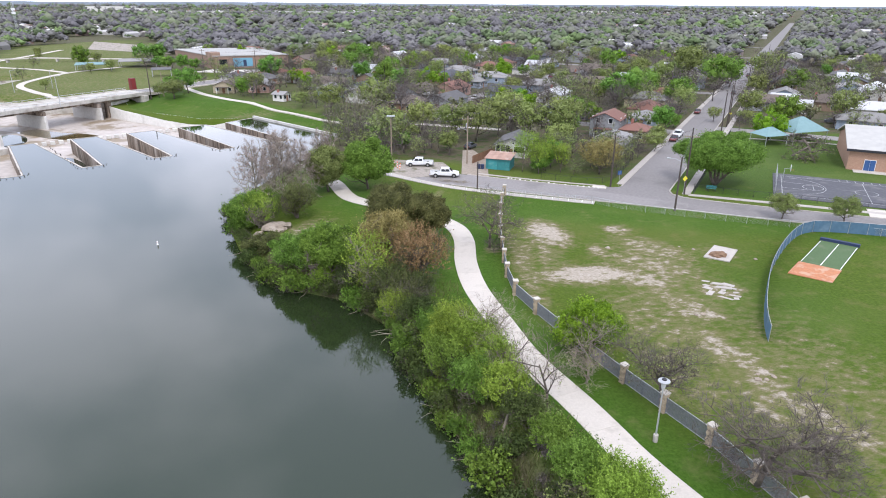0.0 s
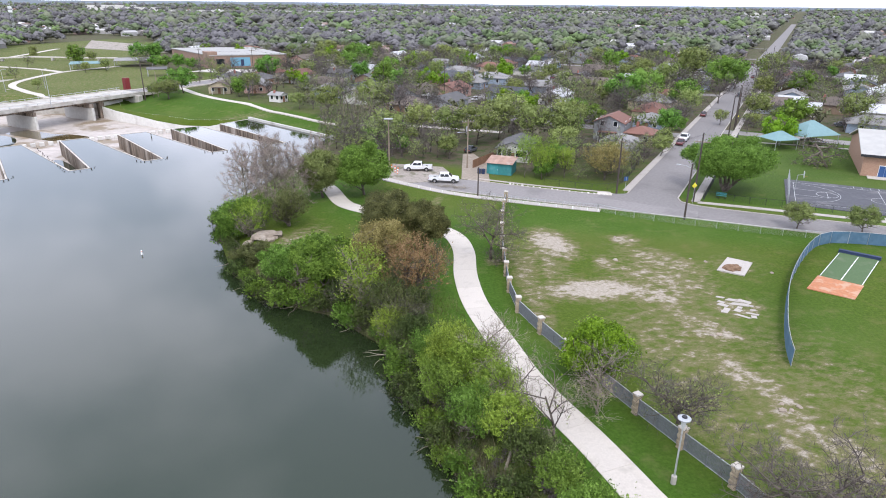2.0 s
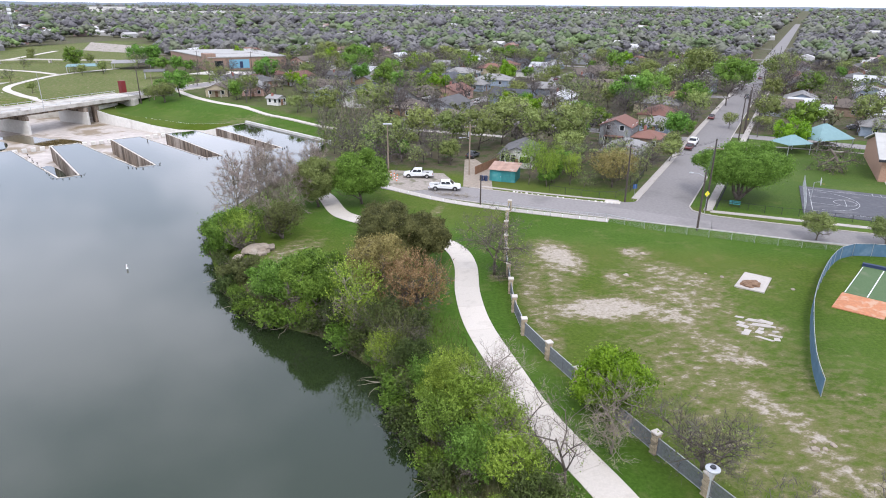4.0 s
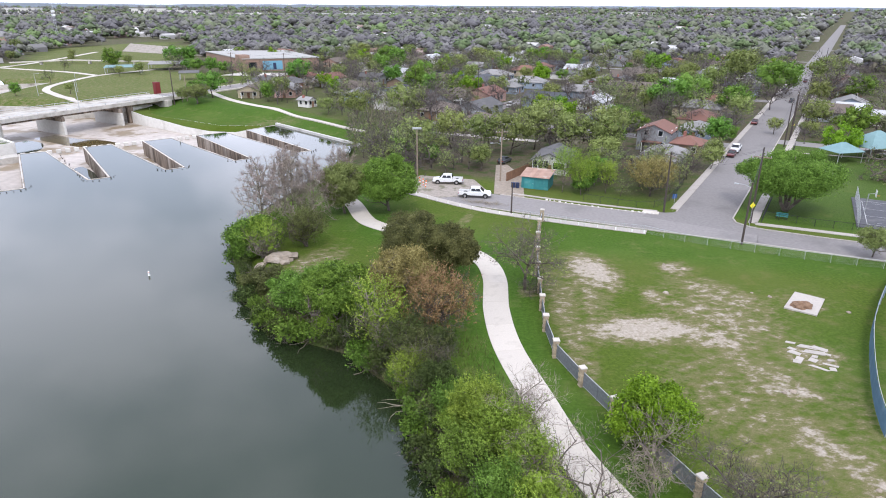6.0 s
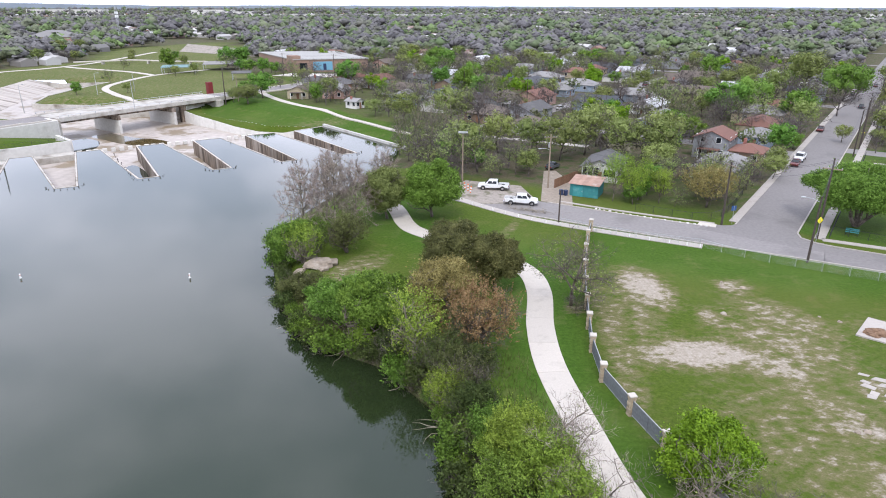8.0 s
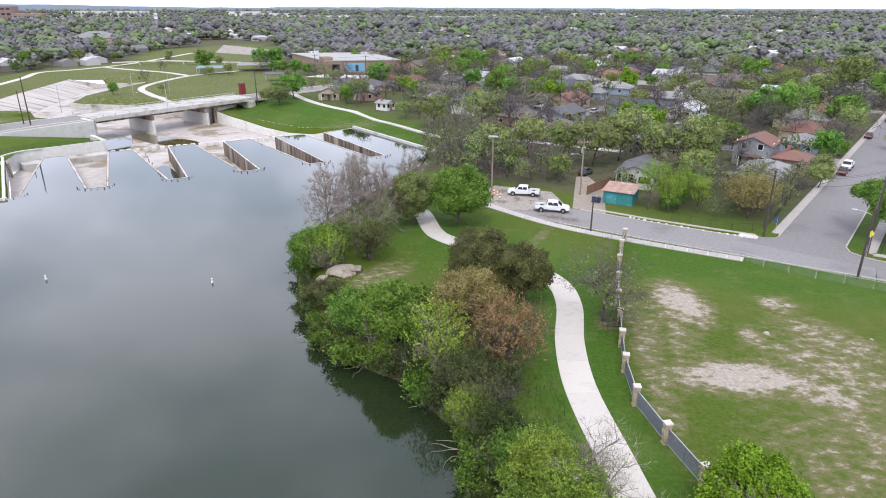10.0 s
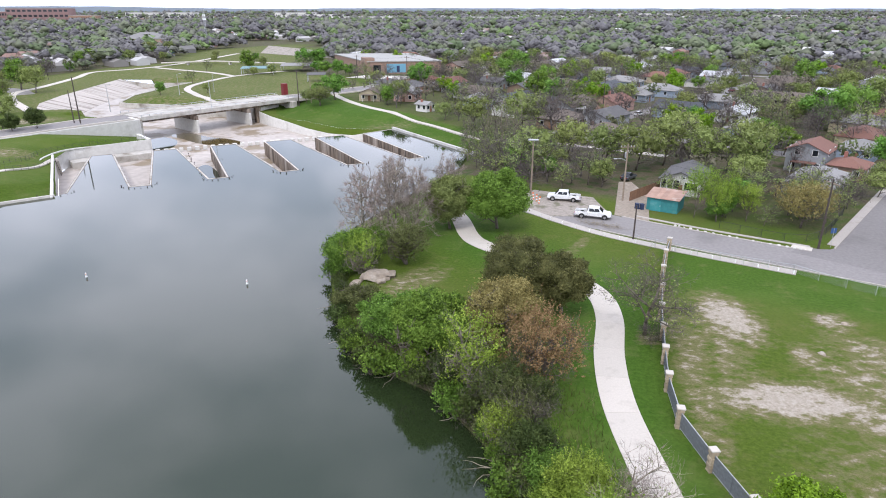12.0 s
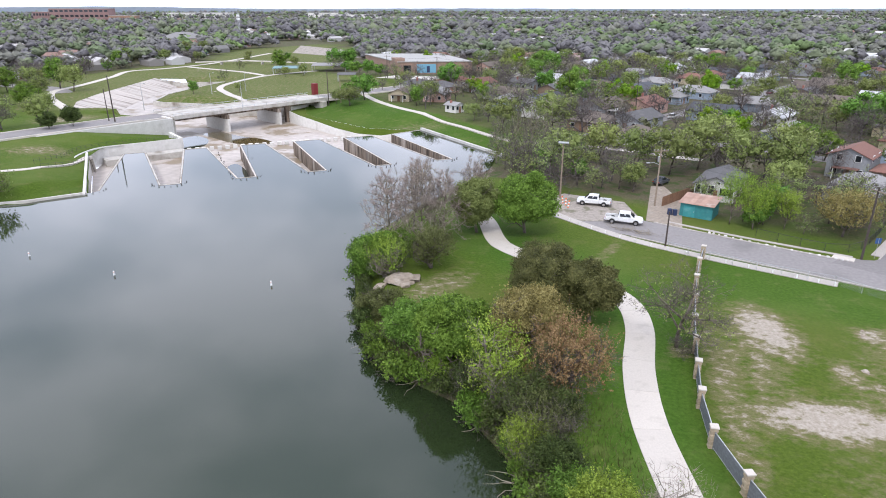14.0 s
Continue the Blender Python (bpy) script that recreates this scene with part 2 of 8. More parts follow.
COURT = surface("court_asphalt", (0.085, 0.085, 0.095), (0.06, 0.06, 0.068), (0.16, 0.15, 0.15), fine=1.5, broad=0.25, rough=0.9)
STONE = surface("limestone", (0.47, 0.385, 0.275), (0.33, 0.26, 0.18), (0.26, 0.2, 0.14), fine=7.0, broad=1.5, rough=0.9, spread=0.18)
BROKEN = surface("broken_paving", (0.33, 0.29, 0.25), (0.21, 0.18, 0.15), (0.14, 0.13, 0.085), fine=1.8, broad=0.4, rough=0.95, stain_at=(0.52, 0.62))
ROCK = surface("bank_boulder", (0.34, 0.28, 0.22), (0.22, 0.18, 0.14), (0.4, 0.36, 0.31), fine=2.0, broad=0.6, rough=0.9)
BARK = surface("bark", (0.16, 0.13, 0.105), (0.085, 0.07, 0.055), fine=5.0, rough=0.95, spread=0.2)
PALE_BARK = surface("pale_bark", (0.3, 0.26, 0.2), (0.17, 0.145, 0.11), fine=5.0, rough=0.95, spread=0.15)
TWIG = surface("grey_twigs", (0.135, 0.115, 0.106), (0.083, 0.07, 0.064), fine=3.0, rough=0.95, spread=0.22, bump=0.0)
POLE_WOOD = surface("creosoted_wood", (0.085, 0.065, 0.055), (0.045, 0.035, 0.03), fine=6.0, rough=0.9)
PALE_WOOD = surface("weathered_wood", (0.3, 0.24, 0.18), (0.2, 0.15, 0.11), fine=4.0, rough=0.9)
STEEL = surface("galvanised_steel", (0.5, 0.51, 0.52), (0.4, 0.41, 0.42), fine=4.0, rough=0.45, metal=0.6, bump=0.0)
DARK_STEEL = plain("dark_steel", (0.035, 0.035, 0.04), 0.5, 0.3)
SLAT = surface("grey_fence_slats", (0.2, 0.21, 0.23), (0.13, 0.14, 0.155), fine=4.0, rough=0.6, bump=0.0)
BLUE_SCREEN = surface("blue_windscreen", (0.075, 0.15, 0.22), (0.05, 0.11, 0.17), (0.13, 0.2, 0.26), fine=1.2, broad=0.5, rough=0.8)
TURF = surface("green_turf", (0.085, 0.135, 0.055), (0.055, 0.1, 0.038), (0.15, 0.16, 0.1), fine=6.0, rough=0.95, bump=0.1)
ORANGE = surface("orange_turf", (0.44, 0.18, 0.085), (0.33, 0.14, 0.07), (0.42, 0.26, 0.17), fine=3.0, broad=0.8, stain_at=(0.5, 0.62), rough=0.95)
NAVY = plain("navy_pad", (0.02, 0.035, 0.09), 0.6)
WORN_LINE = surface("worn_white_line", (0.55, 0.55, 0.54), (0.3, 0.3, 0.3), (0.13, 0.13, 0.13), fine=4.0, broad=0.9, rough=0.8, bump=0.0, stain_at=(0.5, 0.62))
WHITE = surface("white_paint", (0.78, 0.78, 0.76), (0.7, 0.7, 0.68), fine=3.0, rough=0.6, bump=0.0)
CAR_WHITE = plain("white_car_paint", (0.78, 0.78, 0.77), 0.22)
CAR_RED = plain("dark_red_car_paint", (0.12, 0.02, 0.018), 0.25)
CAR_GREY = plain("grey_car_paint", (0.1, 0.105, 0.115), 0.25, 0.3)
SHALLOWS = plain("brown_shallows", (0.1, 0.075, 0.03), 0.05)
GLASS = plain("dark_glass", (0.015, 0.018, 0.022), 0.06)
TYRE = plain("tyre_rubber", (0.02, 0.02, 0.02), 0.85)
CHROME = plain("alloy", (0.6, 0.6, 0.61), 0.25, 0.9)
LAMP_RED = plain("red_lens", (0.35, 0.015, 0.01), 0.2)
YELLOW = plain("yellow_sign", (0.8, 0.72, 0.03), 0.5)
ORANGE_PLASTIC = plain("orange_plastic", (0.75, 0.16, 0.03), 0.5)
BLUE_PAINT = plain("blue_paint", (0.03, 0.09, 0.24), 0.5)
TEAL = surface("teal_siding", (0.04, 0.24, 0.24), (0.03, 0.19, 0.2), (0.1, 0.27, 0.26), fine=2.0, broad=0.7, rough=0.7)
RUST_ROOF = surface("rusty_tin", (0.42, 0.27, 0.2), (0.3, 0.17, 0.12), (0.5, 0.42, 0.36), fine=1.0, broad=0.6, rough=0.6)
CANVAS_BLUE = surface("blue_shade_canvas", (0.18, 0.29, 0.295), (0.15, 0.25, 0.26), fine=1.0, rough=0.8)
BRICK_WALL = surface("tan_brick", (0.36, 0.225, 0.155), (0.27, 0.16, 0.11), (0.31, 0.2, 0.145), fine=4.0, broad=0.3, rough=0.9)
RED_BRICK = surface("red_brick", (0.3, 0.13, 0.1), (0.23, 0.095, 0.075), fine=2.0, rough=0.9)
WHITE_ROOF = surface("white_membrane_roof", (0.4, 0.39, 0.36), (0.33, 0.32, 0.3), (0.34, 0.325, 0.3), fine=0.6, broad=0.12, rough=0.8)
ROOFS = [
    surface("grey_shingles", (0.12, 0.115, 0.115), (0.075, 0.073, 0.073), (0.16, 0.15, 0.145), fine=4.0, broad=0.4, rough=0.95),
    surface("brown_shingles", (0.15, 0.12, 0.098), (0.1, 0.08, 0.066), fine=4.0, rough=0.95),
    surface("pale_shingles", (0.27, 0.26, 0.25), (0.2, 0.193, 0.187), fine=4.0, rough=0.95),
    surface("red_shingles", (0.205, 0.1, 0.075), (0.15, 0.075, 0.058), fine=4.0, rough=0.95),
    surface("white_metal_roof", (0.5, 0.5, 0.5), (0.42, 0.42, 0.42), fine=1.0, rough=0.5, bump=0.0),
    surface("dark_shingles", (0.075, 0.08, 0.09), (0.05, 0.052, 0.06), fine=4.0, rough=0.95),
]
WALLS = [
    surface("white_siding", (0.62, 0.6, 0.56), (0.53, 0.51, 0.47), fine=2.0, rough=0.8),
    surface("cream_siding", (0.5, 0.43, 0.3), (0.42, 0.35, 0.24), fine=2.0, rough=0.8),
    surface("grey_siding", (0.3, 0.31, 0.32), (0.24, 0.25, 0.26), fine=2.0, rough=0.8),
    surface("blue_siding", (0.26, 0.31, 0.37), (0.21, 0.26, 0.32), fine=2.0, rough=0.8),
    surface("brown_siding", (0.27, 0.19, 0.13), (0.2, 0.14, 0.1), fine=2.0, rough=0.8),
    surface("pink_siding", (0.42, 0.27, 0.22), (0.35, 0.22, 0.18), fine=2.0, rough=0.8),
]
FENCE_WOOD = surface("cedar_fence", (0.26, 0.14, 0.08), (0.17, 0.09, 0.055), fine=3.0, rough=0.9)

LEAF = {
    "vivid": foliage("vivid_leaves", [(0.052, 0.11, 0.018), (0.125, 0.245, 0.038), (0.22, 0.38, 0.075)], 0.08, 0.42, low=0.78),
    "green": foliage("green_leaves", [(0.068, 0.126, 0.018), (0.15, 0.252, 0.038), (0.245, 0.38, 0.074)], 0.18, 0.42),
    "bright": foliage("bright_leaves", [(0.105, 0.2, 0.012), (0.19, 0.335, 0.02), (0.295, 0.46, 0.042)], 0.12, 0.42),
    "deep": foliage("deep_leaves", [(0.058, 0.11, 0.016), (0.142, 0.24, 0.034), (0.24, 0.362, 0.064)], 0.1, 0.42),
    "spring": foliage("spring_leaves", [(0.13, 0.195, 0.022), (0.255, 0.37, 0.05), (0.39, 0.525, 0.09)], 0.12, 0.42),
    "olive": foliage("olive_leaves", [(0.115, 0.146, 0.042), (0.222, 0.268, 0.082), (0.335, 0.39, 0.13)], 0.2, 0.4, low=0.78),
    "dark": foliage("dark_leaves", [(0.056, 0.062, 0.02), (0.128, 0.133, 0.045), (0.22, 0.212, 0.08)], 0.08, 0.3),
    "gold": foliage("gold_leaves", [(0.13, 0.105, 0.035), (0.29, 0.235, 0.085), (0.48, 0.4, 0.165)], 0.08),
    "rust": foliage("rust_leaves", [(0.16, 0.088, 0.042), (0.3, 0.175, 0.088), (0.44, 0.28, 0.15)], 0.08),
    "sage": foliage("sage_leaves", [(0.035, 0.055, 0.013), (0.078, 0.11, 0.03), (0.14, 0.185, 0.055)], 0.15, 0.4),
    "bud": foliage("bud_leaves", [(0.138, 0.172, 0.05), (0.225, 0.28, 0.088), (0.325, 0.39, 0.132)], 0.2, low=0.78),
    "dull": foliage("dull_leaves", [(0.07, 0.08, 0.026), (0.13, 0.15, 0.05), (0.21, 0.235, 0.085)], 0.15),
    "twig": foliage("twig_leaves", [(0.08, 0.067, 0.062), (0.13, 0.11, 0.102), (0.195, 0.166, 0.154)], 0.2, 0.1, 0.01),
    "rosy": foliage("rosy_twigs", [(0.2, 0.16, 0.135), (0.31, 0.25, 0.215), (0.44, 0.365, 0.315)], 0.12, 0.1, 0.01),
    "reed": foliage("reed_blades", [(0.154, 0.132, 0.055), (0.11, 0.154, 0.0385), (0.33, 0.275, 0.154)], 0.2),
}


# ---------------------------------------------------------------- mesh tools
class Shape:
    """Vertices and faces gathered piece by piece."""

    def __init__(self):
        self.v, self.f = [], []

    def add(self, vs, fs):
        o = len(self.v)
        self.v += [tuple(map(float, p)) for p in vs]
        self.f += [tuple(i + o for i in f) for f in fs]
        return self

    def box(self, x0, y0, z0, x1, y1, z1, c=0.0):
        if c <= 0:
            vs = [(x, y, z) for z in (z0, z1) for y in (y0, y1) for x in (x0, x1)]
            return self.add(vs, [(0, 2, 3, 1), (4, 5, 7, 6), (0, 1, 5, 4), (2, 6, 7, 3), (0, 4, 6, 2), (1, 3, 7, 5)])
        bm = bmesh.new()
        for x, sx in ((x0, 1), (x1, -1)):
            for y, sy in ((y0, 1), (y1, -1)):
                for z, sz in ((z0, 1), (z1, -1)):
                    for d in ((0, c, c), (c, 0, c), (c, c, 0)):
                        bm.verts.new((x + sx * d[0], y + sy * d[1], z + sz * d[2]))
        return self.hull(bm)

    def hull(self, bm):
        bmesh.ops.convex_hull(bm, input=bm.verts)
        bmesh.ops.dissolve_limit(bm, angle_limit=0.02, verts=bm.verts, edges=bm.edges)
        bm.verts.index_update()
        self.add([v.co for v in bm.verts], [[v.index for v in f.verts] for f in bm.faces])
        bm.free()
        return self

    def prism(self, poly, z0, z1):
        k = len(poly)
        lo = list(z0) if hasattr(z0, "__len__") else [z0] * k
        hi = list(z1) if hasattr(z1, "__len__") else [z1] * k
        if sum(poly[i - 1][0] * poly[i][1] - poly[i][0] * poly[i - 1][1] for i in range(k)) < 0:
            poly, lo, hi = poly[::-1], lo[::-1], hi[::-1]
        vs = [(*p[:2], z) for p, z in zip(poly, lo)] + [(*p[:2], z) for p, z in zip(poly, hi)]
        fs = [tuple(range(k))[::-1], tuple(range(k, 2 * k))] + [(i, (i + 1) % k, k + (i + 1) % k, k + i) for i in range(k)]
        return self.add(vs, fs)

    def strip(self, left, right, z0, z1):
        """A slab between two lines of the same number of points; z0 and z1 are heights, or one for each point."""
        k = len(left)
        lo = z0 if hasattr(z0, "__len__") else [z0] * k
        hi = z1 if hasattr(z1, "__len__") else [z1] * k
        vs = []
        for a, b, p, q in zip(left, right, lo, hi):
            vs += [(a[0], a[1], p), (b[0], b[1], p), (b[0], b[1], q), (a[0], a[1], q)]
        fs = [(0, 1, 2, 3), tuple(4 * k - 4 + i for i in (3, 2, 1, 0))]
        for i in range(k - 1):
            o = 4 * i
            fs += [(o + j, o + 4 + j, o + 4 + (j + 1) % 4, o + (j + 1) % 4) for j in range(4)]
        return self.add(vs, fs)

    def tube(self, pts, radii, sides=6):
        pts = [Vector(p) for p in pts]
        vs, fs = [], []
        for i, p in enumerate(pts):
            d = (pts[min(i + 1, len(pts) - 1)] - pts[max(i - 1, 0)]).normalized()
            a = d.cross(Vector((0.31, 0.17, 0.93)) if abs(d.z) < 0.9 else Vector((1, 0.1, 0))).normalized()
            b = d.cross(a)
            r = radii[i] if hasattr(radii, "__len__") else radii
            vs += [p + (a * math.cos(t) + b * math.sin(t)) * r for t in (2 * math.pi * s / sides for s in range(sides))]
        for i in range(len(pts) - 1):
            o = i * sides
            fs += [(o + s, o + (s + 1) % sides, o + sides + (s + 1) % sides, o + sides + s) for s in range(sides)]
        fs += [tuple(range(sides))[::-1], tuple(range((len(pts) - 1) * sides, len(pts) * sides))]
        return self.add(vs, fs)

    def mesh(self, name, smooth=False):
        me = bpy.data.meshes.new(name)
        me.from_pydata(self.v, [], self.f)
        if smooth:
            me.shade_smooth()
        return me


def part(name, shape, material, parent=None, label="", smooth=False):
    """Links a shape or a mesh as one object, under its thing or part."""
    me = shape.mesh(name, smooth) if isinstance(shape, Shape) else shape
    if not me.materials:
        me.materials.append(material)
    ob = new(name, me)
    ob.parent = parent
    return tagged(ob, label)


def thing(name, label, category, m=None, group="", kind=""):
    ob = new(name)
    ob.empty_display_size = 0.2
    if m is not None:
        ob.matrix_basis = m
    return tagged(ob, label, category, group, kind)


def structure(name, shape, material, label, category, smooth=False):
    return tagged(part(name, shape, material, None, "", smooth), label, category, "", "structure")


def curve_line(pts, step=1.0):
    """A smooth line through the points, at about even steps."""
    p = np.array(pts, float)
    out = []
    for i in range(len(p) - 1):
        a, b, c, d = p[max(i - 1, 0)], p[i], p[i + 1], p[min(i + 2, len(p) - 1)]
        k = max(1, int(np.linalg.norm(c - b) / step))
        for t in np.arange(k) / k:
            out.append(0.5 * (2 * b + (c - a) * t + (2 * a - 5 * b + 4 * c - d) * t**2 + (3 * b - a - 3 * c + d) * t**3))
    return np.array(out + [p[-1]])


def sides_of(line, left, right):
    """Two lines beside a line, at those distances to its left and right."""
    line = np.asarray(line, float)
    d = np.gradient(line, axis=0)
    d /= np.linalg.norm(d, axis=1)[:, None]
    nrm = np.stack([-d[:, 1], d[:, 0]], 1)
    return line + nrm * left, line - nrm * right


def inside(poly, x, y):
    poly = np.asarray(poly, float)
    hit = np.zeros(np.shape(x), bool)
    for (ax, ay), (bx, by) in zip(poly, np.roll(poly, -1, 0)):
        cross = (ay > y) != (by > y)
        hit ^= cross & (x < (bx - ax) * (y - ay) / (by - ay + 1e-12) + ax)
    return hit


def far_from(line, x, y, closed=False):
    """The distance from a line of points."""
    line = np.asarray(line, float)
    best = np.full(np.shape(x), 1e9)
    ends = np.roll(line, -1, 0) if closed else line[1:]
    for (ax, ay), (bx, by) in zip(line, ends):
        dx, dy = bx - ax, by - ay
        t = np.clip(((x - ax) * dx + (y - ay) * dy) / (dx * dx + dy * dy + 1e-12), 0, 1)
        best = np.minimum(best, np.hypot(x - ax - t * dx, y - ay - t * dy))
    return best


def smooth01(t):
    t = np.clip(t, 0, 1)
    return t * t * (3 - 2 * t)


# ---------------------------------------------------------------- plan
LEVEL = -2.2      # the pond
FLOOR = -6.0      # the channel below the weir
U, N = Vector((0.8, 0.6)), Vector((-0.6, 0.8))


def weir_at(a, b):
    """A place a along and b behind the line of the weir's tips."""
    return (-90 + a * U.x + b * N.x, 133.6 + a * U.y + b * N.y)


SHORE = [(30, -60), (16, 0), (9, 26), (4.6, 37.9), (2.5, 43.4), (-0.8, 50.4), (-2.9, 58.2), (-5.8, 65.4), (-12.0, 72.2), (-20, 75.8),
         (-25.5, 82.5), (-29.5, 90), (-33, 98), (-36, 106), (-36.5, 118), (-34, 132), (-30, 150), (-27, 165)]
WEIR = [weir_at(77, 0), weir_at(71, 40)]
for k in range(4, -2, -1):
    WEIR += [weir_at(14.4 * k + 3.2, 37), weir_at(15.7 * k + 2, 0)]
    if k >= 0:
        WEIR += [weir_at(15.7 * k - 2, 0), weir_at(15.2 * k - 6.2, 37)]
LEFT_BANK = [weir_at(-15, -1), (-108, 114), (-116, 109), (-128, 90), (-140, 50), (-145, -60)]
POND = SHORE + WEIR + LEFT_BANK
BASIN = SHORE + [weir_at(77, -1), weir_at(-15, -1)] + LEFT_BANK[1:]
HIGH_WALL = [(-123.5, 134), (-125.9, 143.5), (-129.8, 151), (-131, 159.5), (-124.7, 167.4), (-118.4, 175.6)]
LOW = [weir_at(77.5, -1), weir_at(72, 41), (-74.5, 209), (-88.4, 217.5), (-99.6, 224), (-107, 231), (-113.5, 243), (-128, 243), (-146, 236.5), (-160, 238), (-172, 238), (-178, 240), (-187, 260),
       (-190, 280), (-191, 309), (-209, 300), (-223, 298), (-217, 280), (-211, 262), (-203, 238), (-194, 218), (-184, 206), (-176, 210), (-158, 207), (-142, 198), (-132, 190.5), (-127, 183), (-119.5, 177)] + HIGH_WALL[:2:-1] + [weir_at(-19, 36), weir_at(-15.5, -1)]
DECK = [(-190, 72), (-161, 143), (-142.5, 189), (-131.5, 211), (-117, 238), (-104, 258), (-80, 300), (-40, 372)]  # middle of the bridge road
TRAIL = [(21.3, 27), (17.4, 34.4), (15.4, 38.7), (14.2, 42.0), (12.7, 46), (9.4, 53.9), (7.4, 61.5), (5.3, 70.5), (4.6, 78.8),
         (4.8, 88), (3.4, 94.4), (-0.8, 99.5), (-7, 104), (-13.1, 108.4), (-15.7, 112), (-18.8, 120), (-23, 127), (-27, 136)]
LEVEE = [(20, 176), (0, 184), (-18, 190), (-29, 196), (-50, 217), (-75, 237), (-99, 263)]
STREET = [(-14, 136), (-4, 127.6), (6, 122.6), (18, 117.2), (32, 111.6), (46, 106), (60, 100), (74, 94.6), (110, 80), (160, 60)]
E2 = Vector((0.497, 0.868))
F2 = Vector((0.868, -0.497))
AX, AY = 38.57, 113.4   # where the avenue leaves the street
FIELD_FENCE = [(24.9, 32), (23.6, 35.9), (22, 40.3), (19.8, 44.8), (17.6, 49.4), (15.5, 54.2), (13.6, 58.8), (11.7, 63.5), (9.95, 68.5), (9.6, 73.9), (9.8, 78.9),
               (10.1, 83.8), (10.4, 88.9), (11.0, 94.5), (11.7, 100.5), (12.6, 106.5), (13.6, 111.5)]
PARK = [(-118, 252), (-100, 266), (-96, 300), (-120, 335), (-160, 350), (-175, 440), (-225, 570), (-290, 600), (-310, 520), (-290, 450), (-262, 390), (-274, 335), (-272, 290), (-246, 245), (-200, 196), (-170, 205)]


def along_avenue(p, q):
    """A place p metres up the avenue and q to its right."""
    return (AX + p * E2.x + q * F2.x, AY + p * E2.y + q * F2.y)


def height(x, y, rim=False):
    """The lie of the land; rim: the land runs on level over the edge of the channel."""
    x, y = np.asarray(x, float), np.asarray(y, float)
    z = 0.12 * np.sin(x * 0.11 + 1.3) * np.cos(y * 0.09) * smooth01((y - 40) / 40) * smooth01((96 - y - 0.1 * x) / 14)
    road = far_from(DECK, x, y)
    z = z + 0.95 * np.exp(-((road / 13) ** 2))
    bank = far_from(BASIN, x, y, True)
    wide = np.where((y > 150) & (x > -70), 14.0, np.where(x < -60, 7.0, 4.5))
    z = np.where(inside(BASIN, x, y), LEVEL - np.minimum(2.0, 0.12 + 0.45 * bank), z * smooth01(bank / 8) + (LEVEL + 0.02) * (1 - smooth01(bank / wide)))
    low = far_from(LOW, x, y, True)
    slope = smooth01((low - 1.0) / np.where(x > -112, 18.0, 9.0))
    z = np.where(inside(LOW, x, y) & (not rim), FLOOR - 0.6, np.where(inside(BASIN, x, y), z, np.minimum(z, z * slope + np.where(x > -110, -2.6, np.where(far_from([(-184, 206), (-194, 218), (-203, 238), (-211, 262), (-223, 298)], x, y) < 16, 0.25, -1.9)) * (1 - slope))))
    # the lawn falls away from the white wall beside the bridge road
    s = np.clip(((x + 144.7) * 12.0 + (y - 165.9) * 25.1) / 774.0, 0, 1)
    front = ((x + 144.7) * 25.1 - (y - 165.9) * 12.0) / 27.8
    fall = (front > -1.8) & (front < 16) & (s > 0) & (s < 1) & ~inside(LOW, x, y)
    return np.where(fall, np.minimum(z, 0.75 - 5.0 * s + 0.1 * np.maximum(front - 8, 0)), z)


def land(x, y):
    return float(height(np.array([x]), np.array([y]))[0])


# ---------------------------------------------------------------- ground and water
def spaced(a, b, step, lo, hi):
    core = list(np.arange(a, b + 0.01, step))
    g, s, below, above = 1.16, step, [a], [b]
    while below[-1] > lo:
        s *= g
        below.append(below[-1] - s)
    s = step
    while above[-1] < hi:
        s *= g
        above.append(above[-1] + s)
    return np.array(below[:0:-1] + core + above[1:])


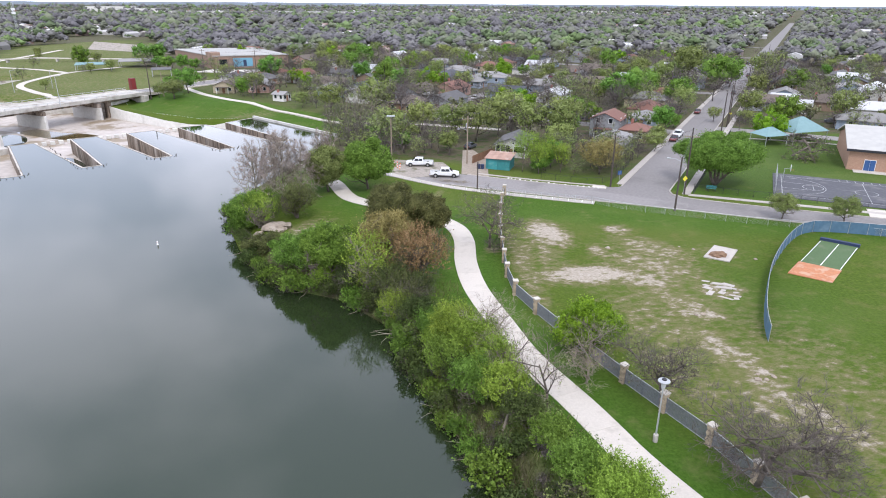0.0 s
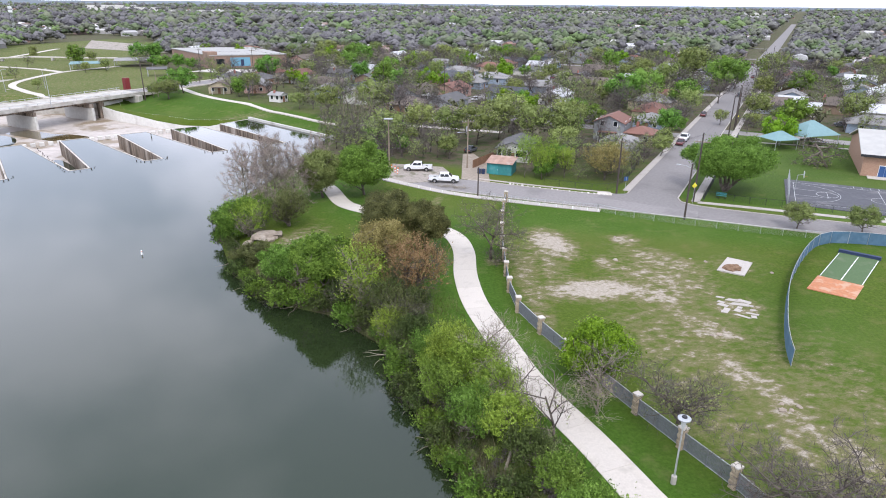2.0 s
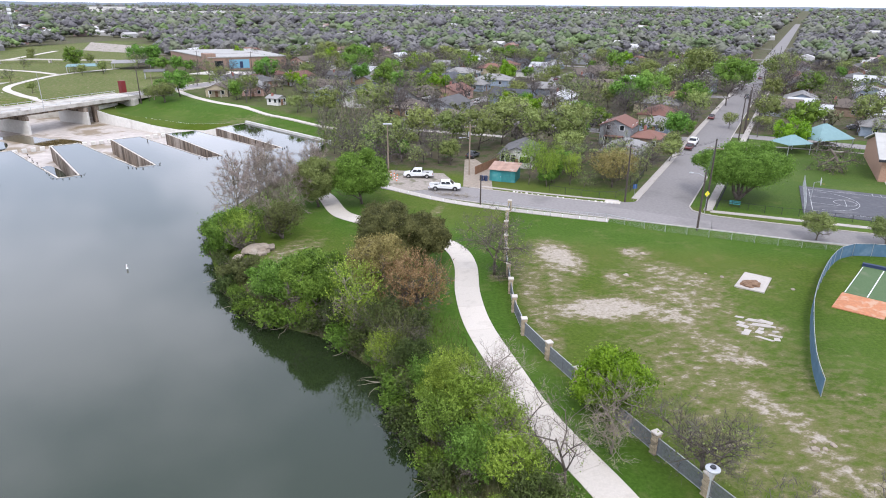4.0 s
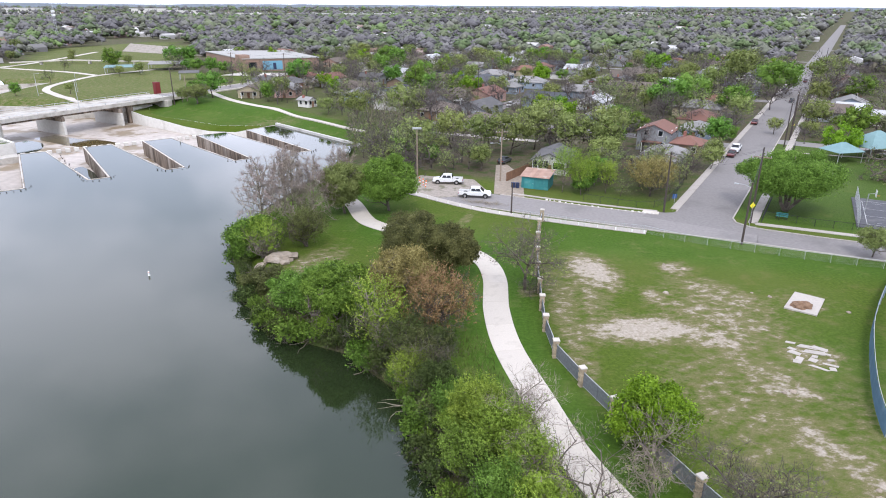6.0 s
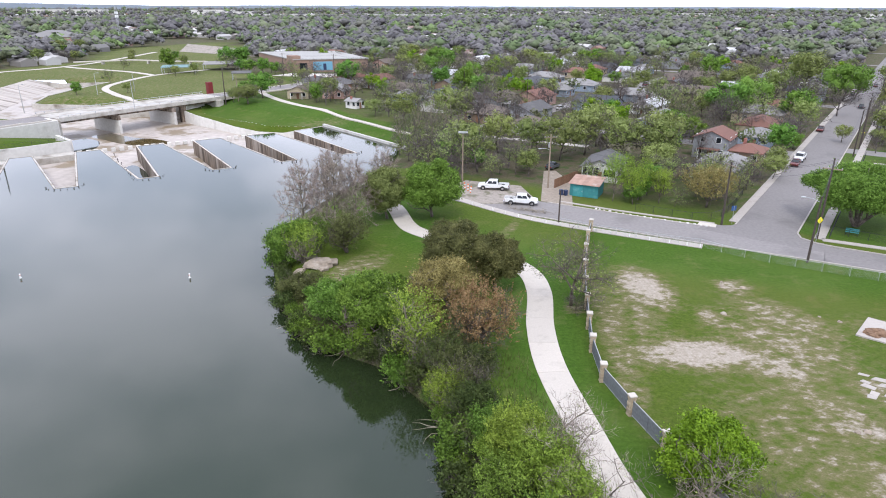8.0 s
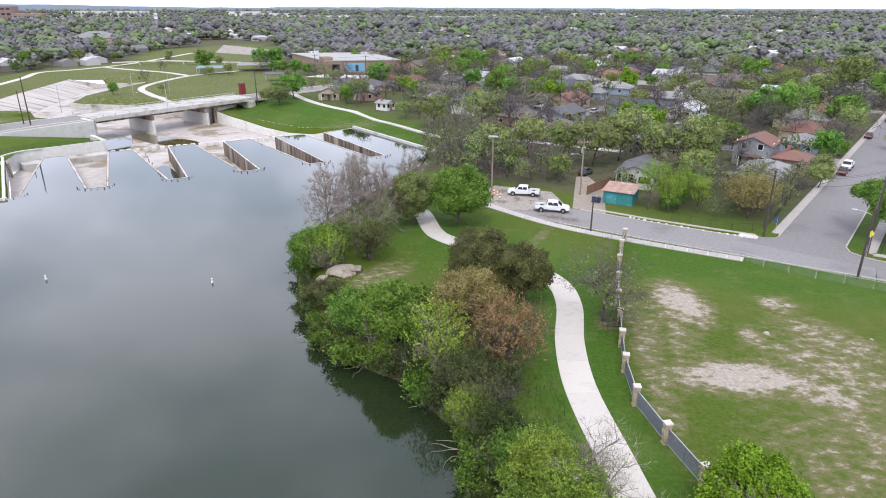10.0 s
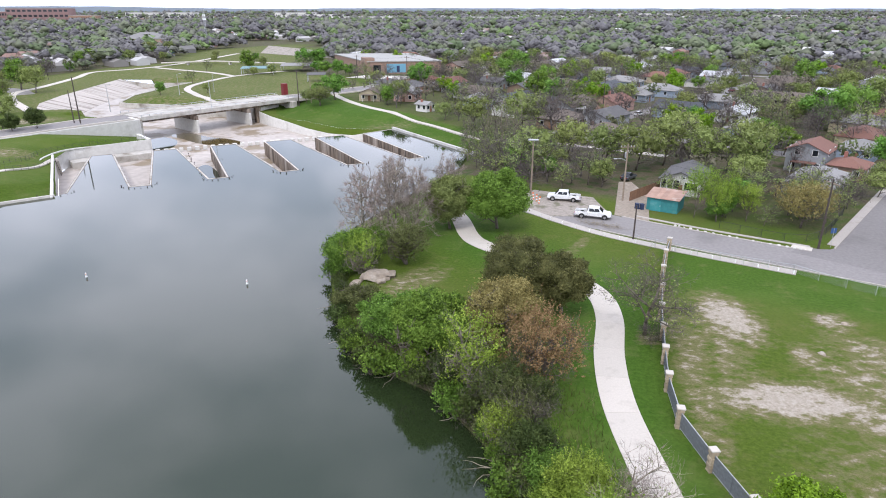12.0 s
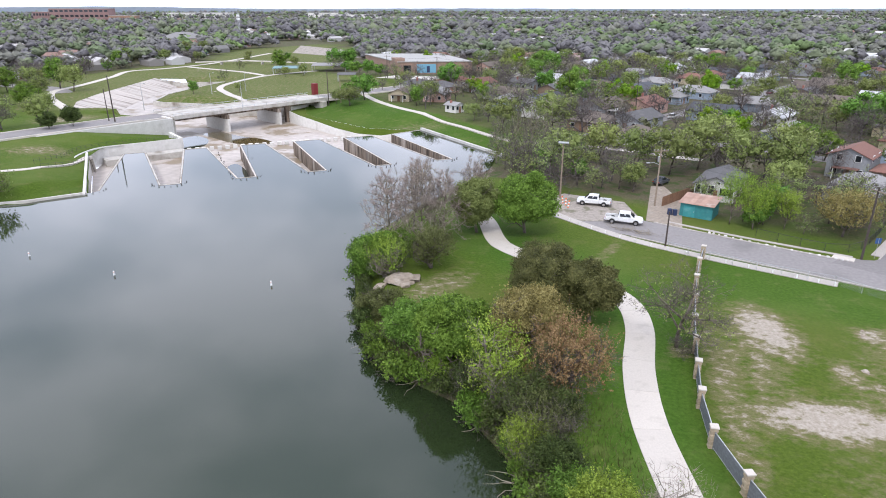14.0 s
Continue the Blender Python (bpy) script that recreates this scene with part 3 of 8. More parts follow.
WEAR = [  # bare soil in the field: centre, half sizes, turn, strength
    (18, 91, 2.8, 5.4, 0.2, 0.78), (20.5, 74.8, 5.6, 2.6, 0.1, 0.86), (27, 73.4, 4.6, 2.6, -0.5, 0.62), (29, 92.3, 2.0, 2.0, 0.4, 0.62), (32, 84, 6.5, 3.4, -0.9, 0.5),
    (24, 83.5, 1.3, 2.4, 0.0, 0.62), (29.5, 67, 5, 2.2, -0.7, 0.52), (30, 78, 7, 4, -0.7, 0.5), (31, 63.5, 3.4, 1.3, -0.4, 0.64), (30, 55, 6, 1.6, -1.2, 0.6), (31, 49, 1.8, 5, 0.1, 0.54),
    (29, 44, 1.4, 4.5, 0.1, 0.52), (33, 44, 2.2, 5, 0.4, 0.52), (36, 69.8, 3.2, 2.6, 0.2, 0.5), (34, 41, 4, 3, 0, 0.44), (41, 82, 4, 4, 0.3, 0.3), (12.4, 78, 1.5, 15, 0.03, 0.46), (16, 84, 2.4, 8, 0.1, 0.44),
    (26, 60, 7, 11, 0.3, 0.36), (-19.5, 93, 2.8, 6, -0.5, 0.42), (1.0, 111, 0.9, 6, -0.3, 0.42), (8.6, 83.8, 1.2, 1.6, 0, 0.5), (-24, 86.5, 2.5, 1.6, 0.3, 0.5), (36, 48, 9, 20, 0, 0.3), (24, 50, 4, 10, 0.2, 0.33),
    (-168, 186, 9, 8, 0.2, 0.5), (-137, 146, 8, 5, 0.2, 0.42), (-128, 121, 6, 4, 0.2, 0.38), (-200, 310, 26, 14, 0.3, 0.34), (-225, 345, 22, 12, -0.4, 0.36), (-150, 285, 20, 10, 0.5, 0.32), (-60, 212, 14, 6, 0.6, 0.3),
]


def build_ground():
    xs, ys = spaced(-232, 76, 1.25, -5200, 5200), spaced(24, 316, 1.25, -600, 5200)
    gx, gy = np.meshgrid(xs, ys)
    x, y = gx.ravel(), gy.ravel()
    # the sheet ends at the walls of the channel, whose floor is a slab of its own
    within = inside(LOW, x, y)
    rim = np.where(within & (far_from(LOW, x, y, True) < 2.0))[0]
    loop = np.array([p for a, b in zip(LOW, LOW[1:] + LOW[:1]) for p in np.linspace(a, b, max(2, int(math.hypot(b[0] - a[0], b[1] - a[1]) / 0.1)))])
    for r in rim:
        x[r], y[r] = loop[np.argmin((loop[:, 0] - x[r]) ** 2 + (loop[:, 1] - y[r]) ** 2)]
    z = height(x, y, True)
    nx, ny = len(xs), len(ys)
    i = np.arange(nx * ny).reshape(ny, nx)
    quads = np.stack([i[:-1, :-1], i[:-1, 1:], i[1:, 1:], i[1:, :-1]], -1).reshape(-1, 4)
    quads = quads[~within[quads].all(1)]
    me = bpy.data.meshes.new("ground")
    me.from_pydata(np.stack([x, y, z], 1).tolist(), [], quads.tolist())
    bare = np.zeros(len(x))
    for cx, cy, rx, ry, turn, much in WEAR:
        c, s = math.cos(turn), math.sin(turn)
        u, v = (x - cx) * c + (y - cy) * s, -(x - cx) * s + (y - cy) * c
        bare = np.maximum(bare, much * np.clip(1.35 - np.hypot(u / rx, v / ry) * 0.75, 0, 1))
    bare = np.maximum(bare, 0.3 * inside(PARK, x, y))
    trail = curve_line(TRAIL, 2.0)
    fence = np.array(FIELD_FENCE)
    lush = np.exp(-((far_from(trail, x, y) / 7.5) ** 2)) * (1 - smooth01((x - np.interp(y, fence[:, 1], fence[:, 0]) + 0.3) / 1.5))
    past = (x < 15) & (x > -95) & (y > np.interp(-x, [-20, 0, 18, 29, 50, 75, 99], [176, 184, 190, 196, 217, 237, 263]) + 4)
    lush = np.maximum(lush, 0.85 * smooth01(1 - far_from([(-28, 190), (-60, 222), (-100, 245)], x, y) / 34) * np.where(past, 0.35, 1.0))
    lush = np.maximum(lush, 0.75 * smooth01((y - 88 + (x - 40) * 0.2) / 8) * smooth01((112 - y - (x - 30) * 0.4) / 6) * (x > 12))
    lush = np.maximum(lush, 0.55 * np.exp(-(((x - 42) / 9) ** 2 + ((y - 66) / 12) ** 2)))
    lush = np.maximum(lush, 0.8 * inside([(40, 118), (60, 105), (150, 60), (190, 120), (100, 180), (78, 178)], x, y))
    lush = np.maximum(lush, 0.25 * inside(PARK, x, y))
    lush = np.maximum(lush, 0.3 * (x < -98) * (y < 190))
    lush = np.maximum(lush, 0.3 * inside([(20, 124), (36, 118), (52, 142), (44, 150), (24, 136)], x, y))
    litter = smooth01((y - (136 - 0.42 * x)) / 8) * (1 - lush) * (x > -28)
    litter = np.maximum(litter, 0.7 * past * (1 - lush))
    litter = np.maximum(litter, smooth01((np.hypot(x, y) - 330) / 60) * (1 - inside(PARK, x, y)))
    bank = far_from(SHORE, x, y)
    litter = np.maximum(litter, 0.9 * smooth01((5.0 - bank) / 3) * (y < 180) * ~((y > 84) & (y < 97)))
    for key, values in (("bare", bare), ("lush", lush), ("litter", litter)):
        me.attributes.new(key, "FLOAT", "POINT").data.foreach_set("value", values.astype(np.float32))
    me.shade_smooth()
    structure("ground", me, GROUND, "patchy spring grass and bare soil reaching to the horizon", "ground")


build_ground()
structure("water", Shape().prism(POND, LEVEL - 0.05, LEVEL), WATER, "still grey-green pond water held behind a labyrinth weir", "water")


# ---------------------------------------------------------------- trail, streets, kerbs
def laid(line, left, right, lift, deep=0.25, step=1.0):
    """A slab that follows a line over the lie of the land."""
    pts = curve_line(line, step)
    a, b = sides_of(pts, left, right)
    mid = height(pts[:, 0], pts[:, 1])
    return Shape().strip(a, b, list(mid - deep), list(mid + lift))


def build_trail():
    pts = curve_line(TRAIL, 0.5)
    a, b = sides_of(pts, 1.53, 1.53)
    z = height(pts[:, 0], pts[:, 1])
    z = np.convolve(np.pad(z, 6, "edge"), np.ones(13) / 13, "valid") + 0.06
    trail = tagged(part("pavement_trail", Shape().strip(*sides_of(pts, 1.49, 1.49), list(z - 0.4), list(z - 0.03)), OLD_CONCRETE), "winding pale concrete trail through mown grass", "path", "", "structure")
    cut = list(range(0, len(pts) - 1, 11)) + [len(pts) - 1]
    for i, j in zip(cut, cut[1:]):
        u, v = a[i : j + 1].copy(), b[i : j + 1].copy()
        gap = (pts[j] - pts[j - 1]) * 0.05
        u[-1] -= gap
        v[-1] -= gap
        part("slab", Shape().strip(u, v, list(z[i : j + 1] - 0.12), list(z[i : j + 1])), CONCRETE, trail)


build_trail()
structure("pavement_levee", laid(LEVEE, 1.3, 1.3, 0.07), CONCRETE, "pale concrete path along the grassy levee", "path")
structure("road_street", laid(STREET[:6], 4.0, 4.4, 0.04, 0.2), ASPHALT, "worn light grey asphalt street with patched edges", "road")
structure("road_street", laid(STREET[5:], 2.8, 4.4, 0.04, 0.2), ASPHALT, "worn light grey asphalt street with patched edges", "road")
structure("road_avenue", Shape().strip(*sides_of(np.array([along_avenue(p, 0) for p in (-1, 60, 150, 300, 600, 1300)]), 3.0, 5.6), -0.2, 0.05), ASPHALT, "long straight grey asphalt avenue running to the horizon", "road")
for q in (-82, 86):
    structure("road_side", Shape().strip(*sides_of(np.array([along_avenue(p, q) for p in (52 if q < 0 else 110, 200, 500, 900)]), 3.4, 3.4), -0.2, 0.05), ASPHALT, "narrow grey asphalt side street between houses", "road")
for p in (66, 158, 252, 360, 480):
    structure("road_cross", Shape().strip(*sides_of(np.array([along_avenue(p, q) for q in (-150 if p > 100 else -84, 4)]), 3.0, 3.0), -0.2, 0.045), ASPHALT, "narrow grey asphalt cross street", "road")
    structure("road_cross", Shape().strip(*sides_of(np.array([along_avenue(p + 12, q) for q in (0, 160)]), 3.0, 3.0), -0.2, 0.045), ASPHALT, "narrow grey asphalt cross street", "road")


def kerb(line, off, label="low concrete kerb beside the asphalt"):
    pts = curve_line(line, 2.0)
    a, _ = sides_of(pts, off, 0)
    l, r = sides_of(a, 0.11, 0.11)
    z = height(a[:, 0], a[:, 1])
    structure("kerb", Shape().strip(l, r, list(z - 0.2), list(z + 0.14)), SIDEWALK, label, "kerb")


kerb(STREET[2:], -4.5)
kerb(STREET[2:5], 4.1)
kerb([(45.4, 113.8), (45.1, 111.7), (46.5, 109.5), (51.2, 107.0), (60, 103.1), (74, 97.6), (110, 83)], 0)
kerb([along_avenue(p, -3.1) for p in (2.6, 60, 150, 300)], 0)
kerb([along_avenue(p, 5.7) for p in (4.0, 60, 150, 300)], 0)
for name, pts, wide in (
    ("pavement_street", [(-10.6, 129.4), (-5.5, 124.2), (3.7, 117.2), (14.5, 112.0), (29.2, 106.4)], 0.85),
    ("pavement_corner", [(48.0, 111.3), (56.8, 107.8), (77, 99.6), (112, 85)], 0.6),
    ("pavement_avenue", [along_avenue(p, 8.8) for p in (3, 60, 130, 300)], 0.7),
    ("pavement_avenue", [along_avenue(p, -3.8) for p in (4, 60, 130, 300)], 0.58),
    ("pavement_verge", [(10, 127.2), (20, 122.6), (34, 117.4)], 0.3),
):
    structure(name, laid(pts, wide, wide, 0.1), SIDEWALK, "narrow pale concrete sidewalk with a grass verge", "sidewalk")
structure("road_corner", Shape().prism([along_avenue(*q) for q in ((-3, -7.5), (0.5, -6.6), (1.1, -4.6), (1.9, -3.5), (3.4, -3.0), (8, -3.0), (8, 5.6), (3.7, 5.7), (1.8, 6.5), (0.5, 8.8), (-0.4, 14.5), (-3, 15.5))], -0.2, 0.046), ASPHALT, "flared grey asphalt corner of two streets", "road")
structure("pavement_ramp", Shape().prism([(31.0, 116.4), (33.6, 115.4), (34.2, 116.9), (31.8, 117.9)], -0.2, 0.1), CONCRETE, "pale concrete kerb ramp at the street corner", "ramp")
structure("pavement_apron", Shape().prism([(73.5, 97.6), (80, 95.0), (82, 100), (76, 102.5)], -0.2, 0.08), CONCRETE, "pale concrete driveway apron", "driveway")
structure("pavement_drive", Shape().prism([(6.5, 127.0), (12.0, 125.0), (13.0, 140), (10.5, 150), (8, 149.5)], -0.2, 0.06), ROCK, "gravel driveway beside a wooden fence", "driveway")
structure("road_end", Shape().prism([(-13, 131), (-3.5, 124), (6, 126.5), (3, 137), (-8, 140)], -0.2, 0.055), BROKEN, "broken pale paving at the dead end of the street", "road")


# ---------------------------------------------------------------- weir, channel and retaining walls
def wall_line(shape, pts, thick, z0, z1):
    l, r = sides_of(np.array(pts, float), thick / 2, thick / 2)
    return shape.strip(l, r, z0, z1)


def build_weir():
    weir = thing("labyrinth_weir", "labyrinth weir of stained concrete walls holding the pond", "weir", kind="structure")
    for a, b in zip(WEIR[1:], WEIR[2:]):
        part("weir_wall", wall_line(Shape(), [a, b], 0.5, FLOOR - 0.4, LEVEL + 0.02), STAINED, weir)
        part("weir_crest", wall_line(Shape(), [a, b], 0.3, LEVEL + 0.02, LEVEL + 0.06), OLD_CONCRETE, weir)
    rng = random.Random(4)
    block = Shape().box(-0.6, -0.55, 0, 0.6, 0.55, 1.05, 0.06).mesh("baffle_block")
    block.materials.append(WALL_CONCRETE)
    for k in range(-1, 5):
        for j in range(7):
            a = 15 * k + (-6.6 + j * 2.2 if k >= 0 else -3.0 + j * 2.2)
            if abs(a - 15 * k) > 6.9:
                continue
            ob = part("baffle_block", block, WALL_CONCRETE, weir)
            ob.matrix_basis = pose(*weir_at(a, 52.5 + rng.uniform(-0.2, 0.2)), FLOOR, 0, 0, 36.9)
    # broken stubs and weed caught on the crest
    tuft = Shape()
    for s in range(5):
        tuft.tube([(0, 0, 0), (0.1 * math.cos(s), 0.1 * math.sin(s), 0.25), (0.22 * math.cos(s * 1.9), 0.25 * math.sin(s * 1.9), 0.45)], [0.06, 0.045, 0.015], 4)
    tuft = tuft.mesh("drift_stub")
    tuft.materials.append(POLE_WOOD)
    for k in range(-1, 5):
        for j in range(9):
            ob = part("drift_stub", tuft, POLE_WOOD, weir)
            ob.matrix_basis = pose(*weir_at(15.7 * k + 3.4 * math.cos(j * 0.37 + 0.1) + rng.uniform(-0.2, 0.2), 1.2 - 3.2 * math.sin(j * 0.37 + 0.1)), LEVEL - 0.1, 0, 0, rng.uniform(0, 360)) @ Matrix.Scale(rng.uniform(0.4, 1.0), 4)
    for j in range(16):
        ob = part("drift_stub", tuft, POLE_WOOD, weir)
        ob.matrix_basis = pose(*weir_at(15.2 - 2.4 - 0.1 * j + rng.uniform(-0.3, 0.3), 0.5 + 1.9 * j), LEVEL - 0.1, 0, 0, rng.uniform(0, 360)) @ Matrix.Scale(rng.uniform(0.5, 1.0), 4)
    structure("channel_floor", Shape().prism(LOW, FLOOR - 0.5, FLOOR), CHANNEL, "broad stained concrete channel floor with shallow wet patches", "channel")
    for label, pts in (("shallow brown puddle under the bridge pier", [(-128, 209), (-117, 203), (-108, 201), (-101, 196), (-104, 191), (-114, 193), (-123, 198), (-131, 203)]),
                       ("shallow pale puddle beside the retaining wall", [(-131, 200), (-124, 196), (-119, 187), (-121, 181), (-128, 186), (-133, 194)])):
        structure("water_puddle", Shape().prism([tuple(p) for p in curve_line(pts + pts[:1], 2.0)[:-1]], FLOOR, FLOOR + 0.012), SHALLOWS if "brown" in label else WATER, label, "puddle")
    for k, (a, b0, b1, w) in enumerate(((0, 2, 15, 1.5), (-15, 2, 16, 1.2), (14.8, 2, 31, 1.9), (31, 2.5, 13, 1.3))):
        rim = [weir_at(a - w, b0), weir_at(a + w, b0), weir_at(a + w * 1.6, (b0 + b1) / 2), weir_at(a + w * 0.6, b1), weir_at(a - w, b1 * 0.9), weir_at(a - w * 1.5, (b0 + b1) / 2)]
        structure("water_puddle", Shape().prism([tuple(p) for p in curve_line(rim + rim[:1], 1.0)[:-1]], FLOOR, FLOOR + 0.012), SHALLOWS if a > 20 else WATER, "shallow puddle between two weir walls", "puddle")
    # walls at the two sides of the weir
    structure("wall_wing_right", wall_line(Shape(), [weir_at(78, -3), weir_at(77.5, 0), weir_at(71.5, 40.8)], 0.7, FLOOR - 0.5, LEVEL + 0.6), WALL_CONCRETE, "pale concrete wing wall beside the weir", "retaining wall")
    foot = [(-114.4, 232.0), (-107, 226), (-100, 221.4), (-87.7, 212.6), (-78, 207.8), (-70, 207.6), (-57.6, 208.6)]
    tops = [-2.0, -2.6, -3.0, -3.7, -4.2, -4.4, -2.4]
    structure("wall_levee", wall_line(Shape(), foot, 0.6, FLOOR - 0.5, tops), WALL_CONCRETE, "sloping pale concrete wall under the grassy levee", "retaining wall")
    brow = [(-113.5, 243.0), (-107, 231), (-99.6, 224), (-88.4, 217.5), (-74.5, 209), (-66, 209.3), (-57.2, 209.7)]
    bank = Shape()
    vs = [(x, y, z + 0.02) for (x, y), z in zip(foot, tops)] + [(x, y, float(height(np.array([x]), np.array([y]), True)[0]) - 0.01) for x, y in brow]
    bank.add(vs, [(k, k + 1, 8 + k, 7 + k) for k in range(6)])
    structure("ground_bank", bank, GROUND, "grass bank falling to the channel wall", "ground")
    structure("wall_wing_left", wall_line(Shape(), [weir_at(-16.0, -2.5), weir_at(-16.2, 0), weir_at(-19.4, 36)], 0.5, FLOOR - 0.5, [-1.9, -1.8, -0.9]), WALL_CONCRETE, "pale concrete wing wall of the left bank", "retaining wall")
    structure("wall_left_high", wall_line(Shape(), curve_line(HIGH_WALL, 2.0), 0.5, FLOOR - 0.5, -1.6), WALL_CONCRETE, "curved pale concrete retaining wall above the weir", "retaining wall")
    structure("wall_ledge", wall_line(Shape(), [(p[0] + 2.0, p[1] - 1.6) for p in HIGH_WALL[3:]], 4.4, FLOOR - 0.5, -4.4), OLD_CONCRETE, "tan concrete ledge at the foot of the wall", "ledge")
    structure("wall_left_end", wall_line(Shape(), [(-118.6, 176.2), (-127, 182.4)], 0.9, FLOOR - 0.5, -1.55), WALL_CONCRETE, "pale end of the curved retaining wall", "retaining wall")
    structure("wall_abutment_left", wall_line(Shape(), [(-132.7, 191), (-138.6, 194.6)], 1.0, FLOOR - 0.5, [0.95, 0.95]), WALL_CONCRETE, "white concrete abutment wall beside the bridge", "retaining wall")
    structure("wall_road_left", wall_line(Shape(), [(-132.7, 191), (-138, 180), (-144.7, 165.9), (-149, 157)], 0.8, -6.2, [0.95, 0.95, 0.95, 0.9]), WALL_CONCRETE, "long low white wall along the bridge road", "retaining wall")
    structure("wall_pond_left", wall_line(Shape(), [weir_at(-15.5, -1.8), (-108.6, 114.6), (-116.6, 109.4), (-128.6, 90)], 0.5, LEVEL - 1.5, LEVEL + 0.45), OLD_CONCRETE, "low stained concrete edge of the pond", "kerb wall")
    structure("pavement_terrace", laid([(-134, 122), (-126.5, 126.8), (-122, 131), (-122.3, 138.5), (-125.2, 147), (-127.2, 152)], 0.9, 0.9, 0.1, 0.5), CONCRETE, "pale concrete walkway curving down to the weir", "path")


def railing(name, line, high, spacing, label, material, rails=(1.0, 0.55), post_r=0.03):
    """A rail on posts that follows a line over the land."""
    rail = thing(name, label, "railing")
    pts = curve_line(line, 0.5)
    run = np.r_[0, np.cumsum(np.linalg.norm(np.diff(pts, axis=0), axis=1))]
    at = np.stack([np.interp(np.arange(0, run[-1], spacing), run, pts[:, i]) for i in (0, 1)], 1)
    z = np.array([land(*p) for p in at])
    post = Shape().tube([(0, 0, -0.3), (0, 0, high)], post_r, 5).mesh("post")
    post.materials.append(material)
    for p, h in zip(at, z):
        part("post", post, material, rail).location = (*p, h)
    for share in rails:
        part("rail", Shape().tube([(*p, h + high * share) for p, h in zip(at, z)], post_r * 0.8, 4), material, rail)
    return rail


build_weir()
railing("railing", [(-120.6, 131), (-121, 138.5), (-123.9, 147), (-125.8, 151.5)], 1.1, 2.0, "grey steel railing beside the terrace walkway", DARK_STEEL, (1.0, 0.66, 0.33))
railing("railing", [(-125.6, 134), (-127.8, 143.5), (-131.6, 151), (-132.6, 160), (-126.2, 168.6), (-119.8, 176.6)], 1.1, 2.0, "dark steel railing on the curved wall", DARK_STEEL, (1.0, 0.66, 0.33))


def build_bridge():
    bridge = thing("road_bridge", "low grey concrete road bridge on wall piers", "bridge", kind="structure")
    mid = curve_line([(-139, 196), (-131.5, 211), (-117, 238), (-111, 249)], 2.0)
    left, right = sides_of(mid, 6.6, 6.6)
    part("deck", Shape().strip(left, right, 0.35, 1.05), OLD_CONCRETE, bridge)
    for off in (-6.7, 6.7):
        a, _ = sides_of(mid, off, 0)
        l, r = sides_of(a, 0.2, 0.2)
        part("parapet", Shape().strip(l, r, 0.2, 1.4), OLD_CONCRETE, bridge)
        part("rail", Shape().tube([(*p, 1.95) for p in a], 0.06, 5), STEEL, bridge)
        for p in a[::2]:
            part("post", Shape().box(p[0] - 0.08, p[1] - 0.08, 1.4, p[0] + 0.08, p[1] + 0.08, 1.98), STEEL, bridge)
    for off in (-5.4, -2.7, 0, 2.7, 5.4):
        a, _ = sides_of(mid, off, 0)
        l, r = sides_of(a, 0.25, 0.25)
        part("girder", Shape().strip(l, r, -0.5, 0.35), STAINED, bridge)
    for x, y in ((-131.0, 212.5), (-121.5, 230)):
        part("pier", Shape().box(-7.8, -0.45, FLOOR - 0.4, 7.8, 0.45, -1.8, 0.12), WALL_CONCRETE, bridge).matrix_basis = pose(x, y, 0, 0, 0, 151 - 180)
        part("pier_cap", Shape().box(-7.5, -0.55, -1.8, 7.5, 0.55, -0.45, 0.05), STAINED, bridge).matrix_basis = pose(x, y, 0, 0, 0, 151 - 180)
    for x, y in ((-140.2, 195.5), (-112.5, 246.5)):
        part("abutment", Shape().box(-8.5, -1.0, FLOOR - 0.4, 8.5, 1.0, 0.3, 0.1), OLD_CONCRETE, bridge).matrix_basis = pose(x, y, 0, 0, 0, 151 - 180)
    part("wing_wall", wall_line(Shape(), [(-114.4, 232.6), (-112.6, 243.5)], 0.8, FLOOR - 0.4, 0.35), WALL_CONCRETE, bridge)
    part("corner_pier", Shape().box(-0.9, -0.9, FLOOR - 0.4, 0.9, 0.9, 0.5, 0.08), STAINED, bridge).matrix_basis = pose(-114.9, 231.9, 0, 0, 0, 60)
    for line in (DECK[:3] + [(-138.5, 197)], [(-111.5, 248)] + DECK[5:]):
        pts = curve_line(line, 2.0)
        l, r = sides_of(pts, 5.2, 5.2)
        z = np.maximum(height(pts[:, 0], pts[:, 1]), 0.75)
        structure("road_bridge_approach", Shape().strip(l, r, list(z - 0.8), list(z + 0.12)), ASPHALT, "grey asphalt approach road of the bridge", "road")
        for off in (-5.4, 5.4):
            a, _ = sides_of(pts, off, 0)
            q, w = sides_of(a, 0.3, 0.3)
            structure("kerb", Shape().strip(q, w, list(z - 0.8), list(z + 0.3)), CONCRETE, "pale kerb of the bridge road", "kerb")
    # beyond the bridge: a concrete apron climbs the bank, paths cross the park
    high = [(-184, 206), (-194, 218), (-203, 238), (-211, 262), (-217, 280), (-223, 298)]
    deep = [(-173, 212), (-180, 222), (-189, 241), (-196, 260), (-203, 278), (-209, 296)]
    upper = FLOOR + 2.6
    structure("channel_upper", Shape().prism([(-168, 209), (-184, 206), (-194, 218), (-203, 238), (-211, 262), (-217, 280), (-223, 298), (-209, 300), (-191, 309), (-190, 280), (-187, 260), (-178, 240), (-172, 238), (-164, 236)], FLOOR - 0.4, upper - 0.05), CHANNEL, "stained upper channel floor above a low step", "channel")
